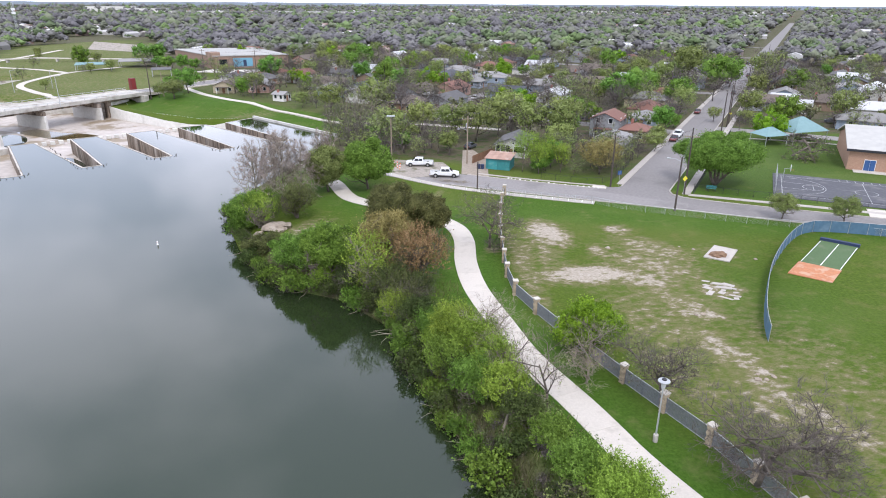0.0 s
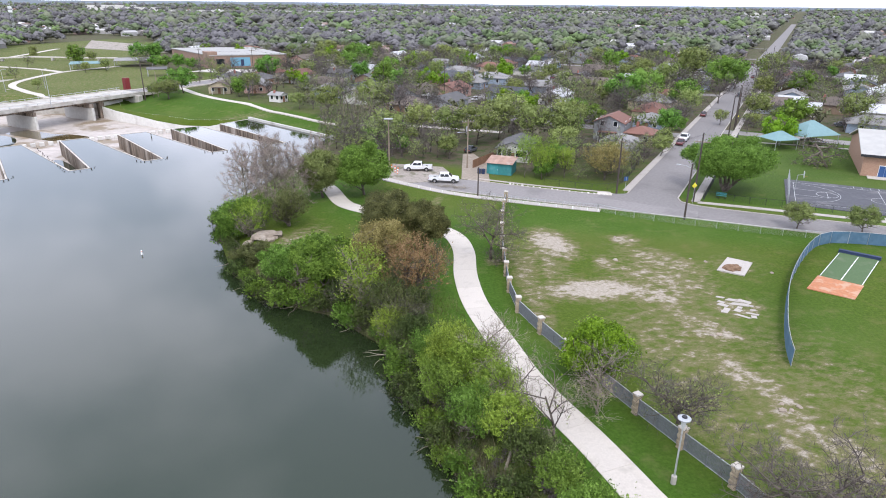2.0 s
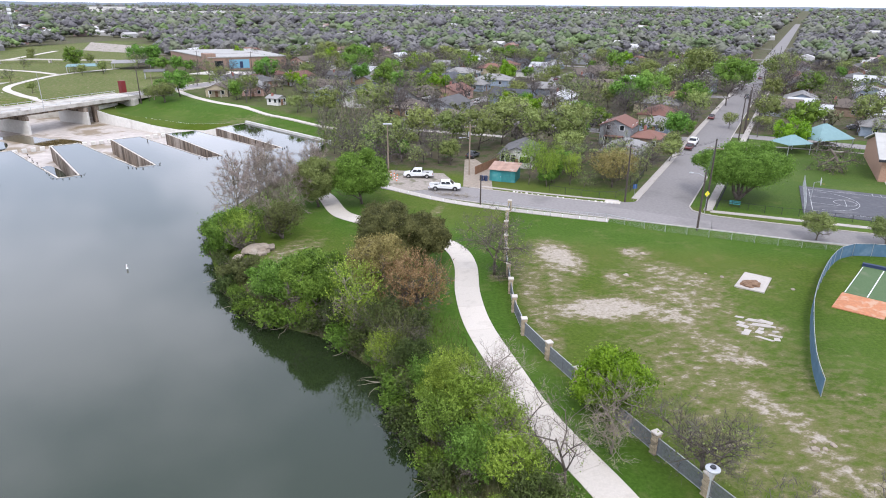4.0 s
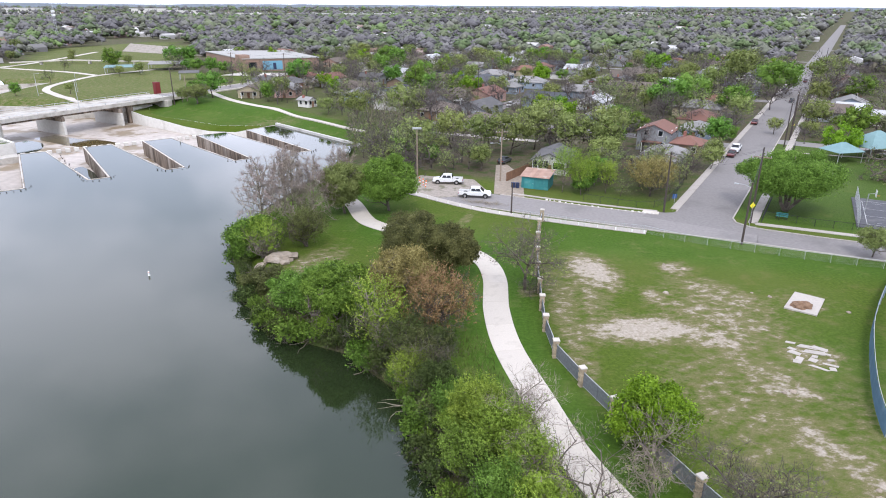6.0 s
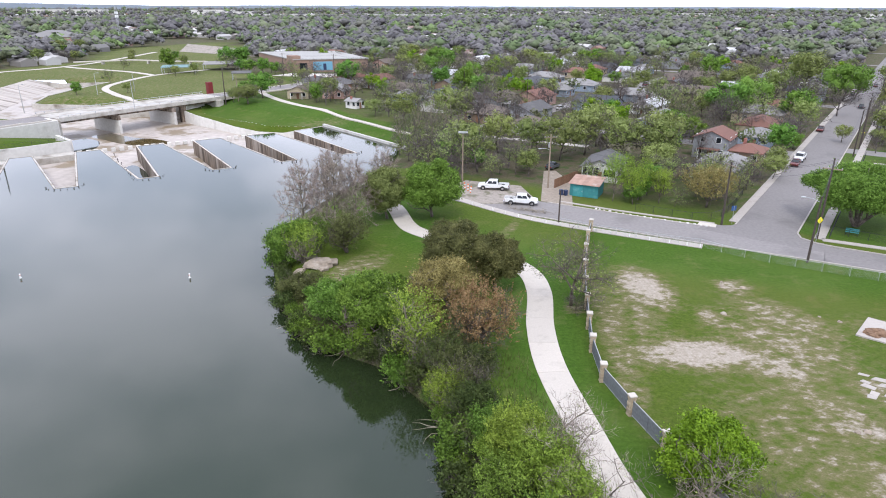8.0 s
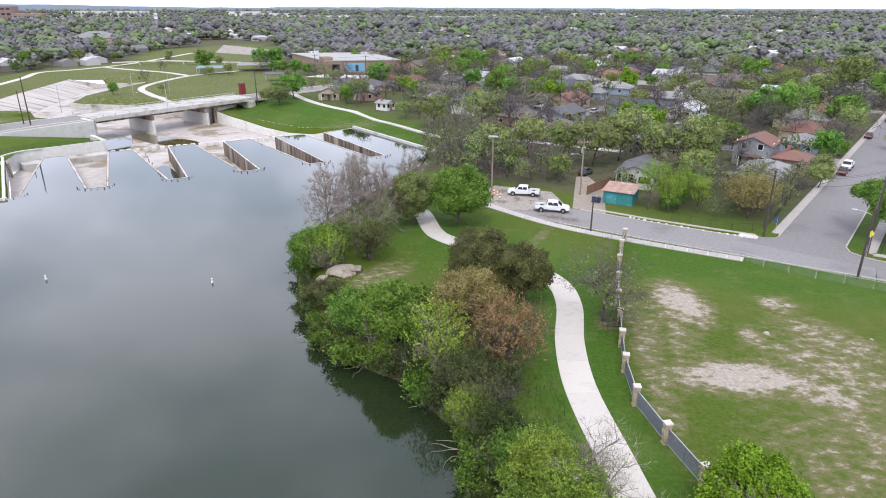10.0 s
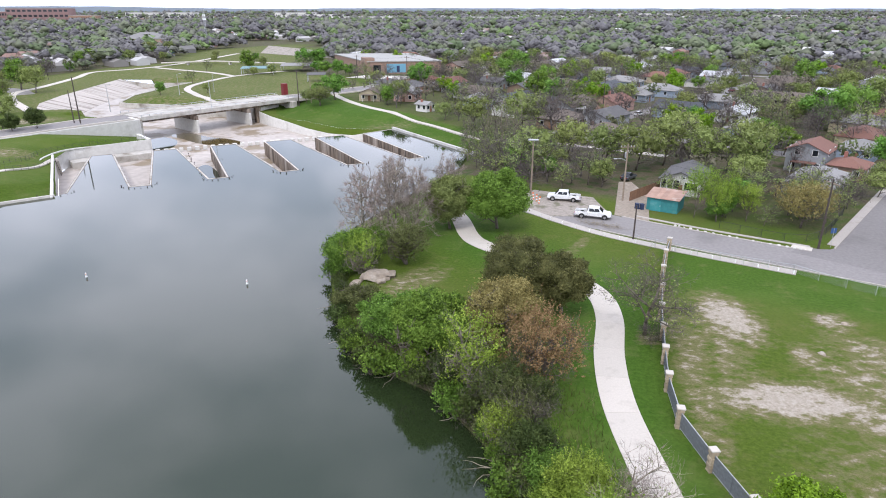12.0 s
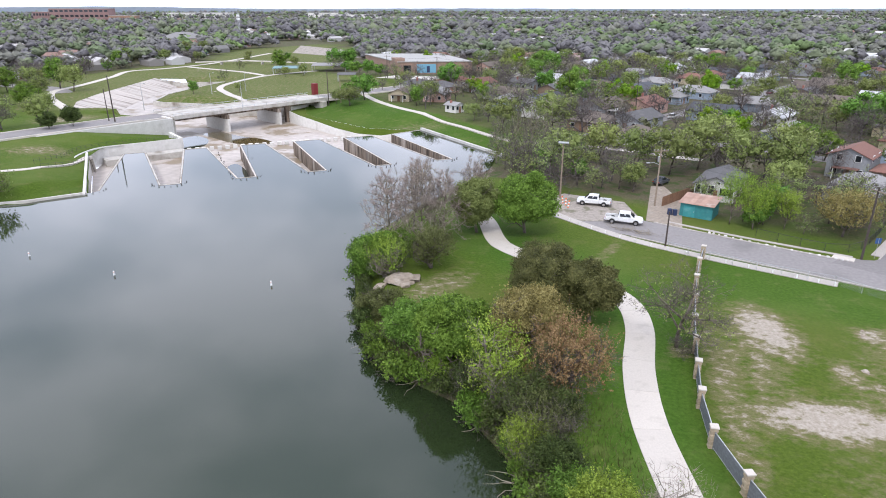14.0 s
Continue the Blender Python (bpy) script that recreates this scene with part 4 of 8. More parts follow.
    for k in range(len(high) - 1):
        structure("slope_bed", Shape().prism([high[k], high[k + 1], deep[k + 1], deep[k]], [-2, -2, upper - 1, upper - 1], [0.27, 0.27, upper - 0.06, upper - 0.06]), OLD_CONCRETE, "weathered concrete bed under the slope panels", "slope paving")
        for j in range(5):
            f0, f1 = j / 5, (j + 1) / 5 - 0.008
            a0, a1 = (np.array(high[k]) * (1 - f) + np.array(high[k + 1]) * f for f in (f0, f1))
            b0, b1 = (np.array(deep[k]) * (1 - f) + np.array(deep[k + 1]) * f for f in (f0, f1))
            structure("slope_paving", Shape().prism([tuple(a0), tuple(a1), tuple(b1), tuple(b0)], [-2, -2, upper - 1, upper - 1], [0.35, 0.35, upper + 0.02, upper + 0.02]), SLOPE, "pale concrete slope panel on the far bank", "slope paving")
    structure("slope_paving", Shape().prism([(-167, 247), (-148, 251), (-164, 261)], -3.5, [-1.4, -1.2, 0.1]), SLOPE, "pale triangular concrete slope in the grass bank", "slope paving")
    structure("wall_right_bank", wall_line(Shape(), [(-113.5, 243), (-128, 243), (-146, 236.5), (-160, 238), (-172, 238), (-178, 240), (-187, 260), (-190, 280), (-191, 309), (-209, 300), (-223, 298)], 0.8, FLOOR - 0.5, [-1.2, -1.4, -1.6, -1.7, -1.7, -1.7, -1.7, -1.7, -1.7, -1.7, 0.2]), OLD_CONCRETE, "low stained retaining wall of the far channel", "retaining wall")
    structure("pavement_park", laid([(-179, 199), (-187, 205.5), (-214, 226), (-230, 244), (-236, 264), (-250, 300), (-263, 328), (-254, 350), (-250, 392), (-262, 480)], 1.6, 1.6, 0.14), CONCRETE, "pale winding park path on the far bank", "path")
    structure("pavement_park", laid([(-163, 356), (-172, 338), (-177, 320), (-175, 290), (-169, 272), (-157, 258), (-143, 246), (-124, 241)], 1.4, 1.4, 0.14), CONCRETE, "pale looping path in the park", "path")
    structure("pavement_park", laid([(-222, 240), (-240, 252), (-262, 255), (-300, 262)], 4.0, 4.0, 0.1), ASPHALT, "grey parking lane beside the park path", "road")
    structure("pavement_park", laid([(-177, 325), (-200, 340), (-230, 352), (-248, 360)], 1.4, 1.4, 0.14), CONCRETE, "pale path across the park grass", "path")
    foot = thing("foot_bridge", "low pale footbridge crossing the park channel", "bridge", kind="structure")
    part("deck", wall_line(Shape(), [(-252, 372), (-228, 391), (-197, 386), (-178, 386)], 2.4, 1.5, 2.0), CONCRETE, foot)
    for x, y in ((-240, 381.5), (-216, 389), (-188, 386)):
        part("pier", Shape().box(x - 0.5, y - 1.0, -1.5, x + 0.5, y + 1.0, 1.5, 0.05), OLD_CONCRETE, foot)
    structure("slope_paving_far", Shape().prism([(-171, 447), (-207, 467), (-248, 489), (-278, 562), (-216, 514)], -1, [0.1, 0.1, 0.1, 1.4, 1.4]), BROKEN, "distant tan concrete slope in the park", "slope paving")


build_bridge()


# ---------------------------------------------------------------- trees
def grow(rng, levels, forks, spread, lift, trunk=0.3, taper=0.62, bend=0.25, first=0.3, cone=0.0):
    """A branching skeleton about 1 high: segments of start, end and two radii, and the tips with their direction."""
    segs, tips = [], []

    def limb(p, d, length, r, level):
        k = 3 if level == 0 else 2
        pts = [p]
        for i in range(k):
            d = (d + Vector((rng.gauss(0, bend), rng.gauss(0, bend), rng.gauss(0, bend) + lift * 0.25)) * (0.6 if level else 0.35)).normalized()
            q = pts[-1] + d * length / k
            segs.append((pts[-1], q, r * (1 - 0.45 * i / k), r * (1 - 0.45 * (i + 1) / k), level))
            pts.append(q)
        if level == levels:
            tips.append((pts[-1], d))
            tips.append(((pts[-1] + pts[-2]) / 2, d))
            return
        turn = rng.uniform(0, 6.28)
        for i in range(forks[level]):
            t = first + (1 - first) * (i + rng.random()) / forks[level] if level == 0 else 0.25 + 0.75 * (i + rng.random()) / forks[level]
            s = min(t * k, k - 1e-4)
            start = pts[int(s)].lerp(pts[int(s) + 1], s - int(s))
            turn += 2.4 + rng.uniform(-0.4, 0.4)
            side = d.cross(Vector((0.2, 0.1, 1)) if abs(d.z) < 0.95 else Vector((1, 0, 0))).normalized()
            side = Matrix.Rotation(turn, 3, d) @ side
            nd = (d * (1 - spread) + side * spread * rng.uniform(0.8, 1.3) + Vector((0, 0, lift * 0.3))).normalized()
            limb(start, nd, length * taper * rng.uniform(0.75, 1.2) * (1 - cone * t if level == 0 else 1), r * 0.52, level + 1)

    limb(Vector((0, 0, 0)), Vector((0, 0, 1)), 0.55, trunk, 0)
    return segs, tips


def ball(level):
    """The points and triangles of a ball."""
    bm = bmesh.new()
    bmesh.ops.create_icosphere(bm, subdivisions=level, radius=1)
    bm.verts.index_update()
    out = np.array([v.co for v in bm.verts]), np.array([[v.index for v in f.verts] for f in bm.faces])
    bm.free()
    return out


BALLS = ball(1), ball(2)


def puffs(nrg, high, wide, leaves, low=0.2, loose=0.0):
    """A full crown: boughs of leaf mass round the limbs' ends; leaves on their outsides, dense foliage within."""
    many = int(np.clip(12 + wide * 1.6, 14, 34)) if leaves > 2000 else 15
    body = np.array([wide / 2, wide / 2, high * (1 - low) / 2])
    mid = np.array([0, 0, high * (1 + low) / 2])
    # boughs well apart from one another, on and in the crown's round form
    pool = nrg.normal(0, 1, (400, 3))
    pool /= np.linalg.norm(pool, axis=1)[:, None]
    pool *= nrg.uniform(0.35, 1.0, (400, 1)) ** 0.5
    pool = pool[pool[:, 2] > -0.75]
    pick = [0]
    gap = np.linalg.norm(pool - pool[0], axis=1)
    while len(pick) < many:
        pick.append(int(np.argmax(gap * nrg.uniform(0.75, 1, len(pool)))))
        gap = np.minimum(gap, np.linalg.norm(pool - pool[pick[-1]], axis=1))
    heart = pool[pick]
    r = nrg.uniform(0.17, 0.42, many) if leaves > 2000 else nrg.uniform(0.22, 0.45, many)
    size = (body[0] * body[1] * body[2]) ** (1 / 3)
    heart = mid + heart * np.maximum(body - r[:, None] * size * (1, 1, 0.9), body * 0.25) * nrg.uniform(0.82, 1.16, (many, 1)) + nrg.normal(0, 0.05, (many, 3)) * size
    r = r * size
    core_v, core_f = [], []
    ball_v, ball_f = BALLS[leaves > 2000]
    for k in range(many):
        lump = (0.7 - 0.3 * loose) + 0.16 * np.sin(ball_v @ nrg.normal(0, 4, 3) + k)[:, None] + nrg.normal(0, 0.1, (len(ball_v), 1))
        core_v.append(heart[k] + ball_v * lump * r[k] * (1, 1, 0.85))
        core_f.append(ball_f + k * len(ball_v))
    pick = nrg.choice(many, leaves * 3, p=r**2 / (r**2).sum())
    way = nrg.normal(0, 1, (leaves * 3, 3)) + (0, 0, 0.25)
    way /= np.linalg.norm(way, axis=1)[:, None]
    bumps = 1 + 0.2 * np.sin(way @ nrg.normal(0, 7, 3) + pick * 2.1) * np.sin(way @ nrg.normal(0, 7, 3) + pick)
    far = r[pick] * bumps * (0.7 - 0.25 * loose + (0.32 + 0.2 * loose) * nrg.rand(leaves * 3) + (0.1 + 0.12 * loose) * nrg.exponential(1, leaves * 3))
    c = heart[pick] + way * far[:, None] * (1, 1, 0.85)
    if loose >= 0.8:
        # leaves stand along upright shoots
        shoot = nrg.randint(0, max(20, leaves // 9), leaves * 3)
        root, lean = nrg.randint(0, leaves * 3, shoot.max() + 1), nrg.normal(0, 0.35, (shoot.max() + 1, 3)) + (0, 0, 0.9)
        along = nrg.rand(leaves * 3, 1) * (0.1 * high + 0.25)
        pick, way = pick[root][shoot], way[root][shoot]
        c = c[root][shoot] + (way * 0.7 + lean[shoot]) * along + nrg.normal(0, 0.05, (leaves * 3, 3))
    # none in the middle of a neighbouring bough
    keep = np.ones(len(c), bool)
    for k in range(many):
        keep &= (pick == k) | (np.linalg.norm(c - heart[k], axis=1) > 0.8 * r[k])
    order = np.r_[np.where(keep)[0], np.where(~keep)[0]][:leaves]
    c, way = c[order], way[order]
    face = way + nrg.normal(0, 0.95, (leaves, 3)) + (0, 0, 0.3)
    return c, face, (np.concatenate(core_v), np.concatenate(core_f))


def tree_meshes(name, seed, high, wide, levels=3, forks=(7, 5, 4), leaves=2500, size=0.28, clump=0.5, spread=0.62, lift=0.5, girth=0.22, bark=BARK,
                twigs=0, twig_len=0.9, thin=0.02, first=0.3, bend=0.25, slim=1.0, leaf="green", fill=0.25, drop=0.0, sides=5, stems=1, cone=0.0, twig="twig", loose=0.0, limbs=9):
    """Meshes of wood and of foliage for one tree, set to a height and a width."""
    rng, nrg = random.Random(seed), np.random.RandomState(seed)
    segs, tips = [], []
    for s in range(stems):
        a, b = grow(rng, levels, forks, spread, lift, 0.02, first=first, bend=bend, cone=cone)
        lean = Matrix.Rotation(rng.uniform(0.2, 0.5), 3, Vector((math.cos(s * 2.4 + seed), math.sin(s * 2.4 + seed), 0))) if stems > 1 else Matrix.Identity(3)
        segs += [(lean @ p, lean @ q, r1, r2, lv) for p, q, r1, r2, lv in a]
        tips += [(lean @ p, lean @ d) for p, d in b]
    pts = np.array([p for p, _ in tips])
    ways = np.array([d for _, d in tips])
    top = pts[:, 2].max()
    reach = np.percentile(np.hypot(pts[:, 0], pts[:, 1]), 92)
    sxy, sz = wide / 2 / (reach + 1e-6), (high - clump * 0.5) / top
    scale = np.array([sxy, sxy, sz])
    wood = Shape()
    for p, q, r1, r2, lv in segs:
        if lv > limbs:
            continue
        if leaves >= 1000:
            # limbs end inside the leaves
            p, q = (Vector((v[0] * f, v[1] * f, v[2])) for v, f in ((v, min(1.0, wide * 0.38 / (math.hypot(v[0], v[1]) * sxy + 1e-6))) for v in (p, q)))
        g = girth / 0.02
        n = sides if lv < 2 else 3
        wood.tube([np.array(p) * scale, np.array(q) * scale], [max(r1 * g, thin), max(r2 * g, thin * 0.7)], n)
    wood_me = wood.mesh(name + "_wood", True)
    wood_me.materials.append(bark)
    pts = pts * scale
    crown = None
    vs, fs = [], []
    if leaves:
        full = leaves >= 1000
        if full:
            c, face, cores = puffs(nrg, high, wide, leaves, 0.12 if drop > 0.5 else 0.25, loose)
            if loose < 0.8:
                vs.append(cores[0])
                fs.append(cores[1])
        else:
            share = nrg.gamma(0.9, 1.0, len(pts)) + 0.15
            way = nrg.normal(0, 1, (leaves, 3))
            way /= np.linalg.norm(way, axis=1)[:, None]
            c = pts[nrg.choice(len(pts), leaves, p=share / share.sum())] + way * clump * np.abs(nrg.normal(0, 0.8, (leaves, 1))).clip(0, 1.6) * (1, 1, 0.72)
            inner = nrg.rand(leaves) < fill
            c[inner] = c[inner] * np.stack([nrg.uniform(0.55, 1, inner.sum())] * 2 + [nrg.uniform(0.8, 1, inner.sum())], 1)
            c[:, 2] -= drop * nrg.rand(leaves)
            out = c - (0, 0, high * 0.45)
            out /= np.linalg.norm(out, axis=1)[:, None] + 1e-9
            face = out * 0.35 + way * 0.2 + nrg.normal(0, 0.27, (leaves, 3)) + (0, 0, 0.45)
        c[:, 2] = np.maximum(c[:, 2], 0.15)
        a = np.cross(face, nrg.normal(0, 1, (leaves, 3)))
        a /= np.linalg.norm(a, axis=1)[:, None] + 1e-9
        b = np.cross(face, a)
        b /= np.linalg.norm(b, axis=1)[:, None] + 1e-9
        s = size * nrg.uniform(0.55, 1.35, (leaves, 1))
        base = sum(len(v) for v in vs)
        vs.append(np.stack([c + a * s, c - a * s * 0.5 + b * s * 0.62, c - a * s * 0.5 - b * s * 0.62], 1).reshape(-1, 3))
        fs.append(np.arange(3 * leaves).reshape(-1, 3) + base)
    if vs:
        crown = bpy.data.meshes.new(name + "_crown")
        crown.from_pydata(np.concatenate(vs).tolist(), [], np.concatenate(fs).tolist())
        crown.materials.append(LEAF[leaf])
    haze = None
    if twigs:
        pick = nrg.randint(0, len(pts), twigs)
        c = pts[pick] + nrg.normal(0, clump * 0.35, (twigs, 3))
        d = ways[pick] * 0.8 + nrg.normal(0, 0.55, (twigs, 3)) + (0, 0, 0.25)
        d /= np.linalg.norm(d, axis=1)[:, None]
        w = np.cross(d, nrg.normal(0, 1, (twigs, 3)))
        w /= np.linalg.norm(w, axis=1)[:, None] + 1e-9
        ln = twig_len * nrg.uniform(0.5, 1.3, (twigs, 1))
        t = thin * slim * nrg.uniform(0.6, 1.2, (twigs, 1))
        c[:, 2] = np.maximum(c[:, 2], 0.3)
        haze = bpy.data.meshes.new(name + "_twigs")
        haze.from_pydata(np.stack([c - w * t * 1.2, c + w * t * 1.2, c + d * ln], 1).reshape(-1, 3).tolist(), [], np.arange(3 * twigs).reshape(-1, 3).tolist())
        haze.materials.append(LEAF[twig])
    return wood_me, crown, haze


def plant(name, meshes, x, y, turn, scale, label, category="tree", group="", z=None):
    wood, crown, haze = meshes
    ob = tagged(new(name), label, category, group)
    ob.empty_display_size = 0.2
    ob.matrix_basis = pose(x, y, (land(x, y) if z is None else z) - 0.1, 0, 0, turn) @ Matrix.Scale(scale, 4)
    part("trunk", wood, BARK, ob)
    if crown:
        part("crown", crown, BARK, ob)
    if haze:
        tagged(part("twig_crown", haze, BARK, ob), kind="stuff")
    return ob


def single(name, label, x, y, category="tree", z=None, turn=0, **how):
    """One tree or shrub by itself, with fine leaves."""
    if how.get("leaves", 0) > 900:
        how["leaves"], how["size"] = int(how["leaves"] * 3.0), how["size"] * 0.55
    how["high"], how["wide"] = how["high"] * 0.95, how["wide"] * 1.02
    return plant(name, tree_meshes(name, **how), x, y, turn, 1.0, label, category, z=z)


# the bank and the field, each tree by itself
single("oak_tree", "round bright green tree beside the trail and parked trucks", -11.9, 116.0, seed=11, high=10.4, wide=10.4, leaves=10500, size=0.3, clump=1.0, leaf="green", fill=0.5, girth=0.26, first=0.14, drop=1.6)
single("oak_tree", "olive green tree with a dark trunk by the trail", -19.2, 114.3, seed=12, high=9.4, wide=8.6, leaves=6500, size=0.26, clump=0.85, leaf="bud", fill=0.3, girth=0.25, twigs=150, drop=1.2)
for k, (x, y, hh, ww) in enumerate(((-30.0, 104, 12.6, 7.0), (-26.0, 106.5, 13.6, 7.4), (-23.4, 110, 11.6, 6.4), (-29.0, 112.5, 12.6, 6.8), (-21.0, 119, 11.6, 6.4))):
    single("cypress_tree", "tall leafless grey cypress with a tapering crown", x, y, seed=20 + k, high=hh, wide=ww, levels=2, forks=(26, 6), leaves=0, twigs=6400, twig_len=0.8, thin=0.012, slim=1.0, girth=0.15, bark=PALE_BARK, spread=0.78, lift=0.25, first=0.1, clump=0.35, cone=0.72, twig="rosy")
for k, (x, y, hh, ww) in enumerate(((-19, 176, 15, 4.5), (-23.5, 178, 14.5, 4.5), (-15.5, 172, 14, 4.5), (-27, 172, 12, 4.5))):
    single("cypress_tree", "slender budding cypress on the levee", x, y, seed=40 + k, high=hh, wide=ww, levels=2, forks=(16, 6), leaves=500, size=0.22, leaf="bud", twigs=1800, twig_len=0.8, thin=0.02, girth=0.15, bark=PALE_BARK, spread=0.75, lift=0.3, first=0.1)
single("willow_bush", "bright green leafy tree leaning over the water", -29.2, 96.4, z=-1.6, seed=51, high=7.4, wide=6.6, leaves=7000, size=0.22, clump=0.65, leaf="deep", fill=0.4, first=0.1, drop=1.2, stems=2, loose=0.6)
single("willow_bush", "yellow-green budding shrub behind the boulders", -27.2, 94.8, z=-0.8, seed=52, high=6.2, wide=6.0, leaves=2600, size=0.15, clump=0.5, leaf="spring", twigs=1200, twig_len=0.7, thin=0.014, first=0.08, lift=0.9, spread=0.5, bark=PALE_BARK, stems=3, loose=1.0)
single("willow_bush", "olive budding shrub beside the bare cypresses", -22.0, 98.5, seed=53, high=5.8, wide=6.2, leaves=4200, size=0.17, clump=0.6, leaf="dull", fill=0.4, first=0.06, stems=2, drop=1.2, twigs=400, loose=1.0)
single("willow_bush", "low green shrub under bare cypresses", -28.0, 101.0, seed=54, high=4.4, wide=5.6, leaves=3500, size=0.2, clump=0.6, leaf="green", fill=0.4, first=0.06, stems=2, drop=1.2, twigs=120, loose=0.6)
single("willow_bush", "dark olive shrub hanging over the water's edge", -24.9, 86.6, z=-2.0, seed=55, high=4.0, wide=6.0, leaves=3800, size=0.18, clump=0.6, leaf="dull", fill=0.4, first=0.05, stems=2, drop=1.4, twigs=150, loose=0.6)
single("pecan_tree", "feathery fresh green tree leaning over the bank", -17.6, 79.8, z=-1.4, seed=61, high=6.4, wide=8.2, loose=0.6, leaves=9000, size=0.24, clump=0.7, leaf="green", fill=0.45, first=0.12, drop=1.6, girth=0.25, stems=2)
single("pecan_tree", "dense rich green tree crowding the bank", -13.6, 76.6, z=-1.4, seed=62, high=8.6, wide=8.6, leaves=12000, size=0.24, clump=0.72, leaf="deep", fill=0.45, first=0.12, drop=2.0, girth=0.26, stems=2)
single("pecan_tree", "pale yellow-green tree with a bare grey trunk", -8.2, 71.4, z=-1.4, seed=63, high=9.0, wide=6.0, leaves=1500, size=0.17, clump=0.6, leaf="spring", first=0.3, girth=0.26, bark=PALE_BARK, twigs=700, twig_len=0.6, thin=0.016, loose=1.0)
single("live_oak", "dark olive evergreen oak with a dense crown", -5.6, 88.4, seed=64, high=9.5, wide=9.6, leaves=15000, size=0.17, clump=0.62, leaf="dark", fill=0.4, first=0.15, drop=1.6, girth=0.28)
single("live_oak", "dark brownish evergreen oak beside the trail", -0.6, 88.0, seed=65, high=8.2, wide=7.2, leaves=9500, size=0.22, clump=0.6, leaf="dark", fill=0.4, first=0.15, drop=1.8, girth=0.26)
single("live_oak", "golden olive oak in spring flower", -6.4, 79.0, seed=66, high=8.0, wide=8.6, leaves=9500, size=0.2, clump=0.6, leaf="gold", fill=0.35, first=0.15, drop=1.6, girth=0.25, twigs=800, twig_len=0.5, thin=0.016, loose=0.6)
single("red_oak", "rust-brown tree in young leaf beside the trail", -1.8, 72.8, seed=67, high=7.0, wide=7.4, leaves=4200, size=0.17, clump=0.55, leaf="rust", fill=0.3, first=0.2, drop=1.0, girth=0.22, twigs=2200, twig_len=0.55, thin=0.014, loose=1.0)
single("hackberry_tree", "bright yellow-green bushy tree beside the fence", 15.6, 55.4, seed=68, high=5.7, wide=7.0, loose=0.7, leaves=8000, size=0.24, clump=0.55, leaf="bright", fill=0.4, first=0.12, drop=1.2, girth=0.2)
single("mesquite_tree", "leafless spreading tree with a forked trunk", 8.4, 84.6, seed=69, high=9.2, wide=9.2, levels=4, forks=(6, 4, 4, 3), leaves=880, size=0.12, leaf="olive", twigs=2600, twig_len=0.7, thin=0.016, girth=0.24, first=0.35, spread=0.62, lift=0.5)
single("mesquite_shrub", "low bare twiggy shrub at a tree's foot", 8.8, 83.2, category="shrub", seed=70, high=2.4, wide=2.6, levels=2, forks=(8, 5), leaves=60, size=0.1, leaf="olive", twigs=700, twig_len=0.5, thin=0.012, girth=0.05, first=0.05)
single("live_oak", "broad green oak with a dark forked trunk on the corner", 56.0, 118.4, seed=71, high=11.0, wide=16.4, leaves=26000, size=0.26, clump=1.5, leaf="vivid", first=0.35, girth=0.34, spread=0.5, lift=0.8, stems=4, levels=2, forks=(5, 4))
single("elm_sapling", "small round olive tree beside the street", 58.2, 97.2, seed=72, high=4.8, wide=5.2, loose=0.7, leaves=2200, size=0.18, clump=0.55, leaf="bud", fill=0.4, girth=0.12, first=0.35)
single("elm_sapling", "small round olive green tree beside the street", 67.2, 94.8, seed=73, high=4.9, wide=5.0, loose=0.7, leaves=2200, size=0.18, clump=0.6, leaf="olive", fill=0.4, girth=0.13, first=0.35)
single("elm_tree", "large leafless tree with a wide twiggy crown", 23.6, 35.6, seed=74, high=9.0, wide=11.5, levels=4, forks=(7, 5, 4, 3), leaves=0, twigs=6500, twig_len=0.75, thin=0.014, girth=0.27, first=0.3, spread=0.66, lift=0.3)
single("elm_tree", "dark leafless tree behind the stone pillars", 19.9, 45.8, seed=75, high=8.2, wide=8.2, levels=4, forks=(6, 4, 4, 3), leaves=500, size=0.1, leaf="bud", twigs=2800, twig_len=0.7, thin=0.013, girth=0.2, first=0.35, lift=0.6)
single("live_oak", "sprawling half-leafless oak with twisted limbs on the lawn", 87.4, 138.0, seed=76, high=6.4, wide=13.5, levels=3, forks=(6, 5, 4), leaves=850, size=0.2, clump=0.6, leaf="bud", twigs=900, twig_len=0.8, thin=0.03, girth=0.4, first=0.25, bend=0.55, spread=0.85, lift=0.12)
single("redbud_tree", "spreading golden olive tree in the corner yard", 35.2, 126.6, seed=77, high=7.0, wide=9.2, leaves=4600, size=0.2, loose=0.8, leaf="gold", girth=0.2, first=0.25, twigs=500, twig_len=0.6, thin=0.02)
for k, (x, y) in enumerate(((19.4, 128.6), (21.8, 130.8), (24.6, 129.6), (22.6, 126.8), (27.4, 128.2))):
    single("elm_sapling", "slender fresh green sapling in the front yard", x, y, seed=170 + k, high=8.8 - 0.6 * k, wide=3.8, levels=2, forks=(9, 4), leaves=1700, size=0.17, loose=1.0, leaf="spring", girth=0.09, first=0.2, twigs=120, twig_len=0.6, thin=0.02, spread=0.5, lift=0.8)
single("live_oak", "grey-olive spreading oak on the levee top", -93.4, 238.5, seed=78, high=7.6, wide=10.0, leaves=2600, size=0.26, loose=0.7, leaf="bud", girth=0.3, first=0.3, twigs=700, twig_len=0.8, thin=0.03)
